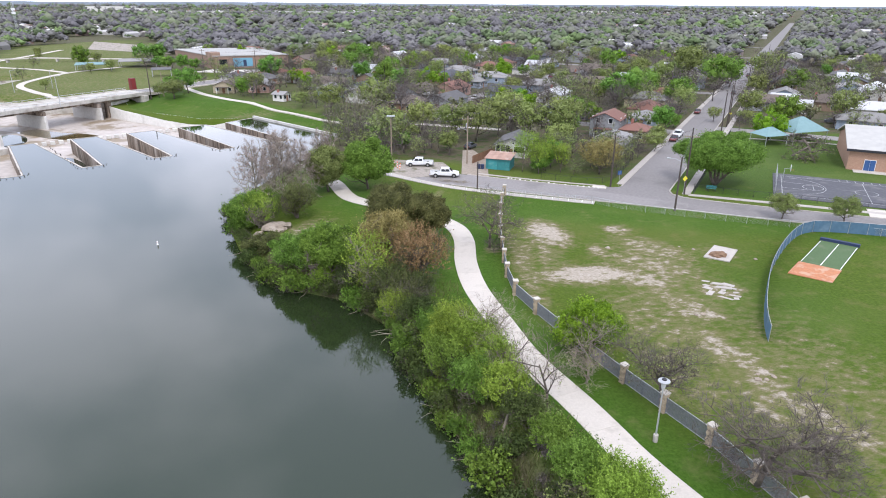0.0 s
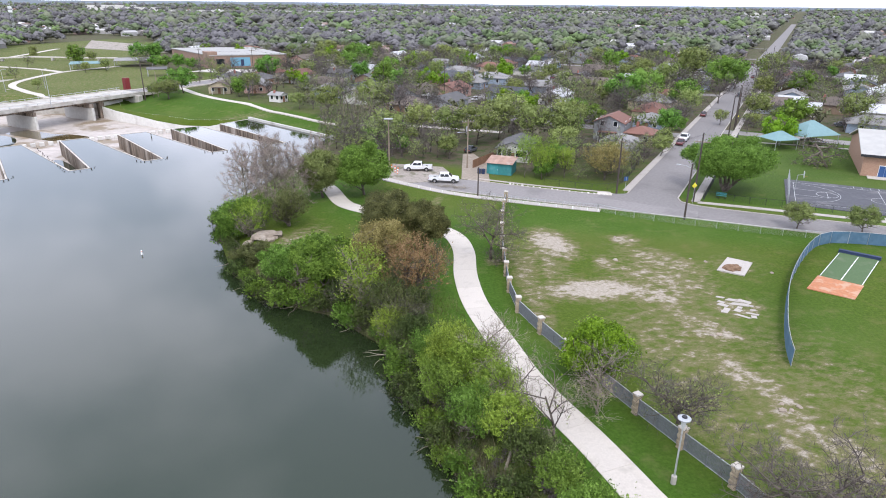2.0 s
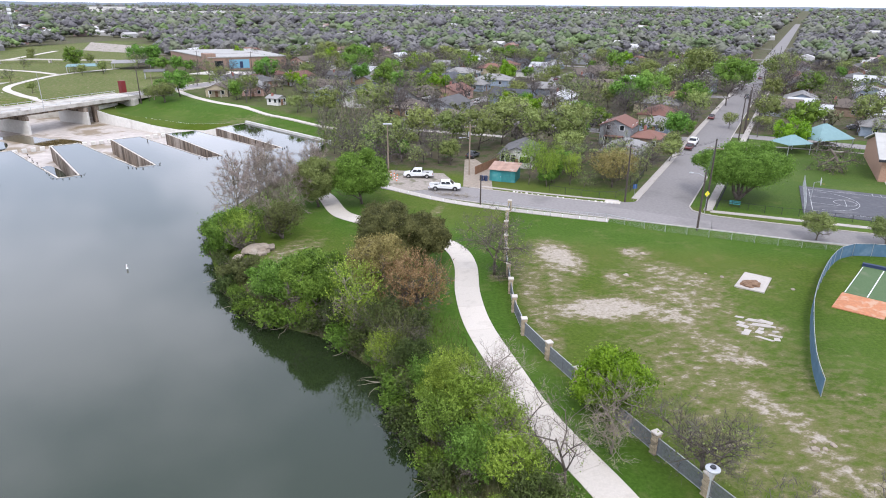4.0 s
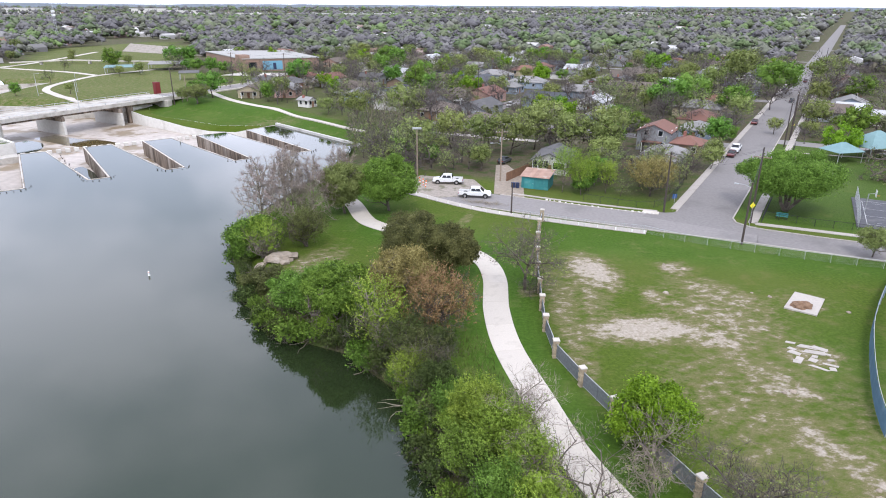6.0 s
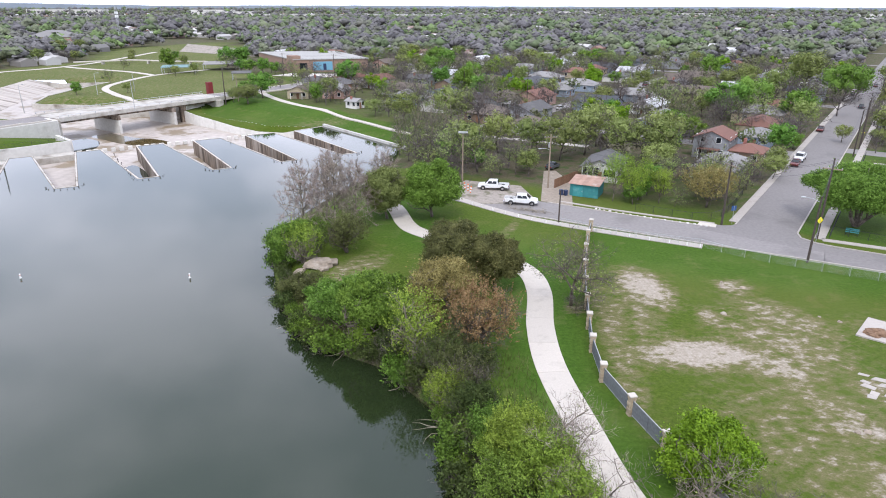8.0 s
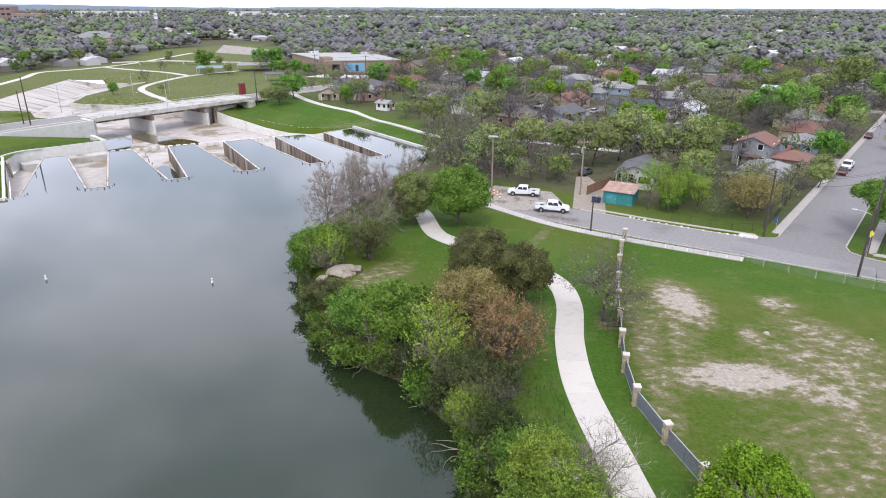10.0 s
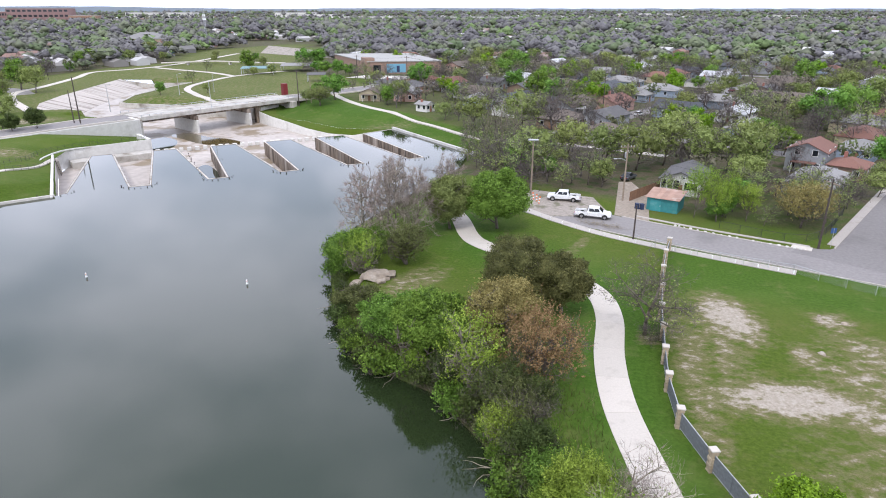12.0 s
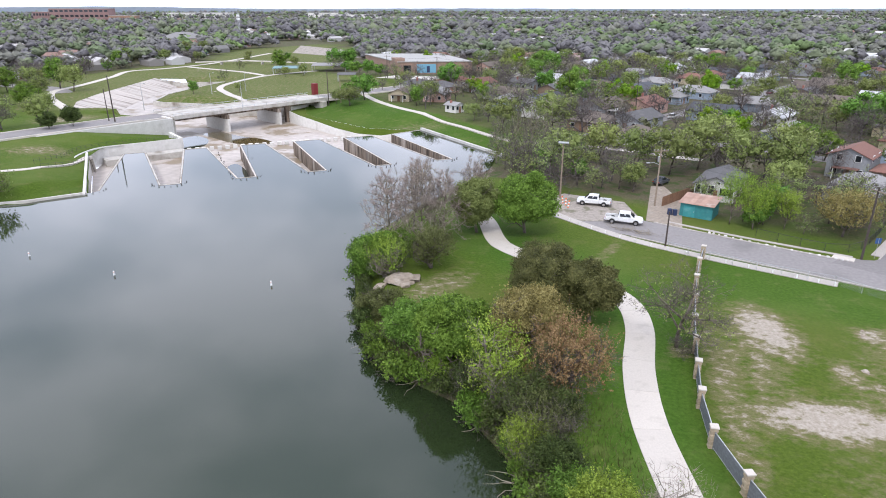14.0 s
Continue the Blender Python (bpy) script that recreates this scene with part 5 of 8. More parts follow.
for k, (x, y, hh, ww) in enumerate(((9.8, 45.6, 7.8, 7.6), (7.6, 49.8, 7.4, 7.0), (14.9, 52.2, 6.0, 5.4), (6.2, 53.6, 6.6, 6.0), (14.2, 49.4, 4.8, 4.4), (5.2, 57.6, 5.6, 5.0))):
    single("mesquite_tree", "bare thin-branched tree arching over the trail", x, y, seed=80 + k, high=hh, wide=ww, levels=3, forks=(6, 4, 4), leaves=160, size=0.1, leaf="bud", twigs=1000, twig_len=0.75, thin=0.011, girth=0.13, twig="rosy", first=0.12, bark=BARK if k in (0, 1) else PALE_BARK, spread=0.66, bend=0.35)
for k, (x, y, hh, ww, leaf, many) in enumerate((
    (3.9, 53.2, 5.0, 5.0, "spring", 5200), (2.0, 56.4, 4.6, 5.0, "spring", 4800), (5.4, 50.0, 4.4, 4.4, "spring", 4600), (1.2, 52.8, 3.8, 4.4, "green", 3600),
    (3.6, 47.8, 4.2, 4.6, "green", 4200), (6.0, 46.4, 3.8, 4.2, "spring", 4000), (12.6, 32.6, 4.4, 5.0, "spring", 5600), (10.4, 36.2, 3.2, 4.0, "green", 3800),
    (-0.2, 59.4, 3.2, 3.8, "green", 3000), (-1.4, 62.4, 3.2, 3.8, "sage", 2600), (9.2, 40.2, 2.6, 3.4, "green", 2400), (7.2, 43.4, 2.6, 3.6, "sage", 2000))):
    single("bank_shrub", "leafy %s shrub on the overgrown bank" % {"spring": "yellow-green", "green": "fresh green", "sage": "grey-green"}[leaf], x, y, category="shrub", seed=100 + k, high=hh, wide=ww,
           leaves=int(many * 1.4), size=0.145, loose=0.8, clump=0.55, leaf=leaf, fill=0.35, levels=2, forks=(9, 6), first=0.06, girth=0.1, stems=2, drop=1.1, twigs=150, twig_len=0.6, thin=0.012)
for k, (x, y, hh, ww) in enumerate(((-5.0, 69.0, 4.8, 5.2), (-3.0, 66.6, 4.4, 5.0), (-4.4, 65.6, 3.8, 4.2), (-2.4, 62.8, 3.2, 3.8), (-3.4, 73.2, 4.6, 4.6), (-7.4, 71.8, 3.6, 4.4), (-10.6, 73.4, 3.2, 4.0), (-5.2, 69.4, 3.6, 4.4), (-14.2, 75.0, 2.6, 3.4), (-1.6, 69.0, 2.6, 3.0), (-1.8, 60.0, 2.6, 3.2), (0.4, 57.0, 2.4, 3.2), (1.8, 52.0, 2.4, 3.0))):
    single("bank_shrub", "grey-green half-leafless shrub tangled on the bank", x, y, category="shrub", seed=130 + k, high=hh, wide=ww, leaves=(3000, 1600, 3600)[k % 3], loose=1.0, size=0.13, clump=0.5, leaf=("sage", "dull", "spring")[k % 3], fill=0.3, levels=2, forks=(8, 6), drop=0.8,
           first=0.05, girth=0.08, stems=3, twigs=(900, 1500, 500)[k % 3], twig_len=0.7, thin=0.012, bark=PALE_BARK)


single("pecan_tree", "grey-green airy tree on the far bank of the pond", -113.8, 112.6, seed=90, high=6.2, wide=7.5, leaves=2600, loose=1.0, size=0.24, clump=0.7, leaf="bud", fill=0.4, first=0.1, drop=1.5)


for k, (x, y, hh, ww) in enumerate(((-154, 166.5, 5.6, 5.4), (-150.5, 171.5, 6.6, 5.8))):
    single("holly_bush", "round dark green bush beside the bridge road", x, y, category="shrub", seed=95 + k, high=hh, wide=ww, leaves=3000, size=0.24, leaf="sage", levels=1, forks=(6,), first=0.05, girth=0.12, drop=1.2)


def build_fringe():
    """Low bushes that hang over the water's edge."""
    r = random.Random(17)
    sorts = [("sage", "grey-green bush hanging over the water's edge"), ("deep", "deep green bush hanging over the water's edge"), ("olive", "olive bush hanging over the water's edge"), ("dark", "dark tangled bush at the water's edge")]
    made = [tree_meshes("fringe_bush", seed=180 + k, high=2.3, wide=3.4, levels=2, forks=(6, 4), leaves=2600, loose=1.0, size=0.12, clump=0.45, leaf=leaf, fill=0.3, first=0.05, girth=0.06, stems=2, drop=0.7, twigs=220, twig_len=0.55, thin=0.011, sides=3) for k, (leaf, _) in enumerate(sorts)]
    line = curve_line([p for p in SHORE if 24 < p[1] < 112], 1.0)
    for i, p in enumerate(line[::2]):
        if 87 < p[1] < 91:
            continue
        k = r.choice((0, 0, 1, 1, 1))
        x, y = p[0] + (r.uniform(-0.6, 0.9) if p[1] < 80 else r.uniform(0.3, 2.0)), p[1] + r.uniform(-0.6, 0.8)
        plant("fringe_bush", made[k], x, y, r.uniform(0, 360), r.uniform(0.65, 1.2), sorts[k][1], "shrub", "bushes along the water", max(land(x, y), LEVEL) - 0.25)


build_fringe()


def build_brush():
    """The tangle of brush between the trail and the water."""
    r = random.Random(29)
    sorts = [("sage", "grey-green brush on the bank", 2400, 200), ("bud", "budding twiggy brush on the bank", 900, 420), ("spring", "young green brush on the bank", 2800, 80), ("twig", "dry leafless brush on the bank", 500, 520)]
    made = [tree_meshes("brush", seed=220 + k, high=1.9, wide=2.6, levels=2, forks=(6, 4), loose=1.0, leaves=many, size=0.1, clump=0.4, leaf=leaf, fill=0.3, first=0.05, girth=0.05, stems=2, drop=0.5, twigs=tw, twig_len=0.6, thin=0.011, bark=PALE_BARK, sides=3) for k, (leaf, _, many, tw) in enumerate(sorts)]
    shore, trail = curve_line([p for p in SHORE if 20 < p[1] < 80], 0.5), curve_line(TRAIL, 0.5)
    for _ in range(62):
        y = r.uniform(28, 69)
        x0 = float(np.interp(y, shore[:, 1], shore[:, 0])) + 0.6
        x1 = float(np.interp(y, trail[:28 * 6, 1], trail[:28 * 6, 0])) - (3.6 if y < 52 else 6.0)
        x = x0 + (x1 - x0) * r.random() ** 1.2
        k = r.choice((0, 0, 1, 1, 2, 3, 3))
        plant("brush", made[k], x, y, r.uniform(0, 360), r.uniform(0.5, 1.1), sorts[k][1], "shrub", "brush on the bank")
    nrg = np.random.RandomState(19)
    many = 9000
    y = nrg.uniform(26, 72, many)
    x0, x1 = np.interp(y, shore[:, 1], shore[:, 0]), np.interp(y, trail[:28 * 6, 1], trail[:28 * 6, 0]) - 2.0
    x = x0 + (x1 - x0) * nrg.rand(many) ** 1.3
    c = np.column_stack([x, y, height(x, y) - 0.05])
    d = nrg.normal(0, 0.4, (many, 3)) + (0, 0, 1)
    w = np.cross(d, nrg.normal(0, 1, (many, 3)))
    w /= np.linalg.norm(w, axis=1)[:, None]
    me = bpy.data.meshes.new("dry_grass")
    me.from_pydata(np.stack([c - w * 0.03, c + w * 0.03, c + d * nrg.uniform(0.3, 0.8, (many, 1))], 1).reshape(-1, 3).tolist(), [], np.arange(3 * many).reshape(-1, 3).tolist())
    tagged(part("dry_grass", me, LEAF["reed"]), "tall dry and green grass between brush on the bank", "grass", "", "stuff")


build_brush()


def build_reeds():
    """Reeds, dry stalks and deadwood along the water's edge."""
    nrg = np.random.RandomState(9)
    line = curve_line([p for p in SHORE if 24 < p[1] < 110], 0.1)
    many = 9000
    p = line[nrg.randint(0, len(line), many)] + nrg.normal(0, 0.9, (many, 2)) + (0.9, 0.3)
    z = height(p[:, 0], p[:, 1])
    keep = (z > LEVEL - 0.25) & ~((p[:, 1] > 88) & (p[:, 1] < 97))
    p, z = p[keep], z[keep]
    many = len(p)
    c = np.column_stack([p, z])
    d = nrg.normal(0, 0.35, (many, 3)) + (0, 0, 1)
    w = np.cross(d, nrg.normal(0, 1, (many, 3)))
    w /= np.linalg.norm(w, axis=1)[:, None]
    tall = nrg.uniform(0.4, 1.5, (many, 1)) * (0.6 + 0.6 * (p[:, 1:2] < 48))
    t = 0.025
    me = bpy.data.meshes.new("reeds")
    me.from_pydata(np.stack([c - w * t, c + w * t, c + d * tall + w * 0.006, c + d * tall - w * 0.006], 1).reshape(-1, 3).tolist(), [], np.arange(4 * many).reshape(-1, 4).tolist())
    tagged(part("reeds", me, LEAF["reed"]), "dry and green reeds along the water's edge", "reeds", "", "stuff")
    log = Shape().tube([(6.5, 44.4, 0.9), (6.1, 44.0, 0.35), (5.75, 43.5, -0.5), (5.5, 43.0, -1.3)], [0.07, 0.11, 0.14, 0.16], 7).tube([(6.1, 44.0, 0.35), (6.5, 44.3, 0.3), (6.9, 44.3, 0.7)], [0.07, 0.05, 0.02], 5)
    tagged(part("fallen_log", log, PALE_BARK), "pale barkless log leaning down the bank", "log")
    trunk = Shape().tube([(4.6, 44.6, -0.75), (6.2, 45.0, -0.35), (7.8, 45.3, -0.05), (9.4, 45.5, 0.1)], [0.3, 0.27, 0.24, 0.2], 8).tube([(6.2, 45.0, -0.35), (6.6, 45.5, 0.3), (6.8, 46.2, 0.7)], [0.12, 0.08, 0.03], 5)
    tagged(part("fallen_log", trunk, BARK), "dark brown fallen log lying across the bank", "log")
    rng = random.Random(5)
    for k, (x, y) in enumerate(((-4.2, 62.6), (-8.4, 69.4), (-16.0, 74.9), (-1.4, 55), (1.6, 47.4), (-22.4, 79.4), (-27.8, 88.4), (3.5, 42.5))):
        s = Shape()
        for j in range(4):
            a = rng.uniform(1.6, 4.4)
            pts = [Vector((0, 0, 0.2))]
            for i in range(4):
                pts.append(pts[-1] + Vector((math.cos(a), math.sin(a), rng.uniform(-0.25, 0.3))) * 0.8)
                a += rng.uniform(-0.5, 0.5)
            s.tube(pts, [0.07, 0.05, 0.04, 0.025, 0.01], 4)
        ob = tagged(part("fallen_branch", s, PALE_BARK, None), "bare grey fallen branch dipping into the pond", "branch", "branches in the water")
        ob.location = (x, y, max(land(x, y), LEVEL) - 0.05)
    for k, (x, y, r) in enumerate(((-24.8, 92.8, 1.7), (-22.9, 93.7, 1.05), (-26.6, 91.4, 0.9), (-23.4, 91.9, 0.7))):
        bm = bmesh.new()
        bmesh.ops.create_icosphere(bm, subdivisions=4, radius=1)
        cuts = [(Vector((rng.gauss(0, 1), rng.gauss(0, 1), rng.gauss(0.2, 0.8))).normalized(), rng.uniform(0.5, 0.8)) for _ in range(9)] + [(Vector((0.1, 0.05, 1)).normalized(), 0.5)]
        for v in bm.verts:
            for way, off in cuts:
                v.co -= way * max(0.0, v.co.dot(way) - off)
            v.co *= 1 + 0.12 * noise.noise(v.co * 1.4 + Vector((k * 7, 0, 0))) + 0.07 * noise.noise(v.co * 5)
            v.co = Vector((v.co.x * r * 1.4, v.co.y * r, max(v.co.z, -0.5) * r * 0.7))
        me = bpy.data.meshes.new("boulder")
        bm.to_mesh(me)
        bm.free()
        ob = tagged(part("boulder", me, ROCK), "tan weathered boulder at the water's edge", "boulder", "boulders on the bank")
        ob.matrix_basis = pose(x, y, land(x, y) + 0.25 * r, 0, 0, 40 * k)


build_reeds()


# ---------------------------------------------------------------- houses
TURN2 = math.degrees(math.atan2(E2.y, E2.x))


def house_proto(w, d, high, wall, roof, pitch=0.42, hip=False, porch=False, chimney=False, wing=False, seed=0, name="house", label="", trim=WHITE, shopfront=False):
    """A house w wide (x) and d deep (y), with the ridge along y; its front looks to -y."""
    rng = random.Random(seed)
    h = thing(name, label, "house")
    rise = w / 2 * pitch
    body = Shape()
    if hip:
        body.box(-w / 2, -d / 2, -0.3, w / 2, d / 2, high)
    else:
        prof = [(-w / 2, -0.3), (w / 2, -0.3), (w / 2, high), (0, high + rise), (-w / 2, high)]
        vs = [(x, y, z) for y in (-d / 2, d / 2) for x, z in prof]
        body.add(vs, [(0, 1, 2, 3, 4), (9, 8, 7, 6, 5)] + [(i, 5 + i, 5 + (i + 1) % 5, (i + 1) % 5) for i in range(5)])
    part("wall", body, wall, h)
    o, t = 0.45, 0.16
    if hip:
        e, top = high - 0.05, high + rise
        a, b = w / 2 + o, d / 2 + o
        ridge = max(b - a, 0.3)
        vs = [(-a, -b, e), (a, -b, e), (a, b, e), (-a, b, e), (0, -ridge, top), (0, ridge, top)]
        vs += [(x, y, z - t) for x, y, z in vs[:4]]
        part("roof", Shape().add(vs, [(0, 1, 4), (1, 2, 5, 4), (2, 3, 5), (3, 0, 4, 5), (6, 7, 1, 0), (7, 8, 2, 1), (8, 9, 3, 2), (9, 6, 0, 3), (9, 8, 7, 6)]), roof, h)
    else:
        for s in (-1, 1):
            x1, z1 = s * (w / 2 + o), high - o * pitch
            prof = [(0, high + rise + 0.02), (x1, z1 + 0.02), (x1, z1 + t + 0.02), (0, high + rise + t + 0.02)]
            vs = [(x, y, z) for y in (-d / 2 - o, d / 2 + o) for x, z in prof]
            part("roof", Shape().add(vs, [(0, 1, 2, 3)[::-s], (7, 6, 5, 4)[::-s]] + [(i, (i + 1) % 4, 4 + (i + 1) % 4, 4 + i)[::s] for i in range(4)]), roof, h)
    floors = 2 if high > 4.4 else 1

    def window(x, y, z, turn, ww=1.0, wh=1.2):
        f = part("window", Shape().box(-ww / 2 - 0.1, -0.06, -wh / 2 - 0.1, ww / 2 + 0.1, 0.04, wh / 2 + 0.1), trim, h)
        f.matrix_basis = pose(x, y, z, 0, 0, turn)
        part("pane", Shape().box(-ww / 2, -0.09, -wh / 2, ww / 2, -0.05, wh / 2), GLASS, f)

    if shopfront:
        for x in (-2.9, -1.75, -0.6):
            window(x, -d / 2, 2.05, 0, 0.85, 1.5)
        window(2.0, -d / 2, 1.9, 0, 2.3, 1.3)
        window(0.6, -d / 2, high + 0.45, 0, 0.35, 0.35)
    for fl in range(floors):
        z = 1.6 + fl * 2.8
        for x in (() if shopfront else (-w * 0.3, w * 0.3) if fl == 0 else (-w * 0.22, w * 0.22)):
            window(x, -d / 2, z, 0)
        for y in (-d * 0.27, d * 0.22):
            window(w / 2, y, z, 90)
            window(-w / 2, y, z, -90)
    f = part("door", Shape().box(-0.5, -d / 2 - 0.07, -0.1, 0.5, -d / 2 + 0.03, 2.05, 0.02), FENCE_WOOD, h)
    part("handle", Shape().box(0.36, -d / 2 - 0.12, 0.95, 0.42, -d / 2 - 0.07, 1.05), STEEL, f)
    if porch:
        part("porch_roof", Shape().box(-w * 0.3, -d / 2 - 2.0, 2.35, w * 0.3, -d / 2, 2.5), roof, h)
        for x in (-w * 0.27, w * 0.27):
            part("porch_post", Shape().box(x - 0.07, -d / 2 - 1.9, -0.1, x + 0.07, -d / 2 - 1.76, 2.36), trim, h)
    if chimney:
        part("chimney", Shape().box(-w * 0.2 - 0.3, d * 0.1, high * 0.8, -w * 0.2 + 0.3, d * 0.1 + 0.6, high + rise + 0.7), RED_BRICK, h)
    if wing:
        part("carport_roof", Shape().box(w / 2 - 0.1, -d * 0.4, 2.3, w / 2 + 3.6, d * 0.1, 2.45), WHITE_ROOF, h)
        for y in (-d * 0.38, d * 0.08):
            part("carport_post", Shape().box(w / 2 + 3.4, y - 0.05, -0.1, w / 2 + 3.5, y + 0.05, 2.3), trim, h)
    return h


W, R = WALLS, ROOFS
NAMED = [  # x, y, turn, width, depth, height, wall, roof, hip, label
    (20.2, 147.2, TURN2 - 78, 7.0, 11.0, 2.9, W[0], R[0], False, "white house with large front windows and a grey shingle roof"),
    (48.5, 169.5, TURN2 - 90, 7.6, 9.0, 4.7, W[2], R[3], False, "two-storey grey house with a faded red roof"),
    (54.2, 163.6, TURN2 - 90, 6.4, 7.4, 2.9, W[4], R[3], True, "low house wing with a faded red roof"),
    (45.0, 152.5, TURN2 - 90, 8.4, 15.0, 2.2, W[2], R[2], True, "long low grey house with a pale grey roof"),
    (29.5, 236, TURN2, 9.5, 13.5, 3.0, W[3], R[5], False, "blue-grey house with a dark roof and white trim"),
    (75.5, 219, TURN2, 10.0, 13.5, 3.2, W[1], R[2], True, "yellow house with a pale hipped roof"),
    (9, 247, TURN2 - 90, 10.0, 13.0, 3.2, W[5], R[3], False, "brick-coloured house with a red-brown roof"),
    (6.1, 193, TURN2, 8.5, 10.0, 3.0, W[0], R[1], True, "white house with a brown hipped roof"),
    (6.2, 217, TURN2 - 90, 9.0, 14.0, 3.0, W[2], R[0], False, "grey house with a long grey roof"),
    (-6.2, 211, TURN2 - 90, 9.5, 12.0, 3.0, W[4], R[1], True, "brown house with a brown hipped roof"),
    (46, 234, TURN2 - 90, 8.5, 14.0, 2.8, W[0], R[4], False, "white house with a white metal roof"),
    (60, 252, TURN2, 9.5, 11.0, 4.8, W[1], R[1], False, "tan two-storey house with a brown roof"),
    (113.4, 213, TURN2, 9.5, 11.0, 3.0, W[2], R[1], False, "pale green house with a brown gable roof"),
    (121.0, 216, TURN2, 7.0, 7.0, 3.4, W[0], R[4], False, "open carport with a white metal roof"),
    (133, 214, TURN2, 10.0, 14.0, 3.0, W[4], R[1], True, "brown house with a weathered hipped roof"),
    (168, 236, TURN2 - 90, 12.0, 20.0, 3.2, W[0], R[4], False, "long building with a white metal roof"),
    (-79, 258, TURN2 - 60, 8.0, 14.0, 2.8, W[1], R[1], False, "cream house with a brown roof beside the levee"),
    (-66, 258, TURN2 - 60, 8.0, 11.0, 2.8, W[5], R[2], False, "low house with a pale roof behind a wooden fence"),
    (-52.6, 232, TURN2, 4.0, 5.0, 2.4, W[0], R[2], False, "small white house with a pale roof"),
    (-56.5, 291, TURN2 - 90, 9.0, 12.0, 3.4, W[0], R[3], False, "white house with an orange-red roof"),
    (122.5, 207, TURN2, 7.0, 6.0, 2.6, W[0], R[4], False, "open carport with a white metal roof"),
    (143, 212, TURN2 - 90, 9.0, 12.0, 3.0, W[2], R[2], False, "grey house with a pale shingle roof"),
    (-44, 268, TURN2, 8.0, 11.0, 2.8, W[0], R[0], False, "small white house with a grey gable roof"),
    (63.5, 184.5, TURN2 - 90, 7.5, 10.0, 2.6, W[3], R[2], True, "low blue house with a pale grey roof"),
]
HOUSES = []
for k, (x, y, turn, w, d, high, wall, roof, hip, label) in enumerate(NAMED):
    ob = house_proto(w, d, high, wall, roof, hip=hip, porch=k % 3 == 1, chimney=k % 4 == 2, seed=k, label=label, shopfront=k == 0)
    ob.matrix_basis = pose(x, y, 0, 0, 0, turn)
    HOUSES.append((x, y))

PROTOS = []
for k in range(14):
    r = random.Random(300 + k)
    wall, roof = W[(k * 5 + k // 4) % 6], R[(0, 1, 5, 2, 5, 0, 3, 4, 1, 0, 0, 2, 5, 1)[k]]
    ob = house_proto(r.uniform(8, 10.5), r.uniform(10.5, 15), r.uniform(2.7, 3.1), wall, roof, pitch=r.uniform(0.3, 0.5), hip=k % 3 == 0, porch=k % 2 == 0, chimney=k % 5 == 0, wing=k % 4 == 1, seed=60 + k,
                     label="single-storey %s house with a %s roof" % (wall.name.split("_")[0], roof.name.replace("_", " ").replace(" roof", "").replace("shingles", "shingle")))
    PROTOS.append(ob)
BUILT = set()


def behind_levee(x, y, gap=5.0):
    """Past the crest of the levee, seen from the pond."""
    return np.where((np.asarray(x) < 15) & (np.asarray(x) > -95), np.asarray(y) > np.interp(-np.asarray(x), [-20, 0, 18, 29, 50, 75, 99], [176, 184, 190, 196, 217, 237, 263]) + gap, False)


def on_road(p, q, gap):
    if p > -4 and abs(q - 1.0) < 6 + gap:
        return True
    if any(abs(q - s) < 4 + gap and p > 45 for s in (-82, 86)):
        return True
    return any((abs(p - c) < 3.5 + gap and -150 < q < 4) or (abs(p - c - 12) < 3.5 + gap and 0 < q < 160) for c in (66, 158, 252, 360, 480))


def suburb(x, y, gap=0.0):
    """Whether a place lies in the built-up land, off the roads."""
    dx, dy = x - AX, y - AY
    p, q = dx * E2.x + dy * E2.y, dx * F2.x + dy * F2.y
    if on_road(p, q, gap):
        return False
    if y < 150 - 0.42 * x - 10 + gap and x > -30:
        return False
    if q > 3 and (p < 62 and q < 150 or p < 88 and q < 62):
        return False
    at = (np.array([x]), np.array([y]))
    if inside(LOW, *at)[0] or inside(PARK, *at)[0] or inside(BASIN, *at)[0]:
        return False
    if behind_levee(x, y, 6.0 + gap):
        return far_from([(-150, 385), (-84, 352)], *at)[0] > 22 and not inside([(-118, 326), (-60, 318), (-48, 340), (-70, 362), (-112, 347)], *at)[0]
    if far_from(LOW, *at, True)[0] < 30 + gap or far_from(BASIN, *at, True)[0] < 12 + gap or far_from(DECK, *at)[0] < 8 + gap:
        return False
    if far_from([(-150, 385), (-84, 352)], *at)[0] < 22 or inside([(-118, 326), (-60, 318), (-48, 340), (-70, 362), (-112, 347)], *at)[0]:
        return False
    return far_from(LEVEE, *at)[0] > 6 + gap and far_from(TRAIL, *at)[0] > 5 + gap


def seen_from_path(x, y, slack=4):
    return -56 - slack < math.degrees(math.atan2(x, y - 5)) < 41 + slack


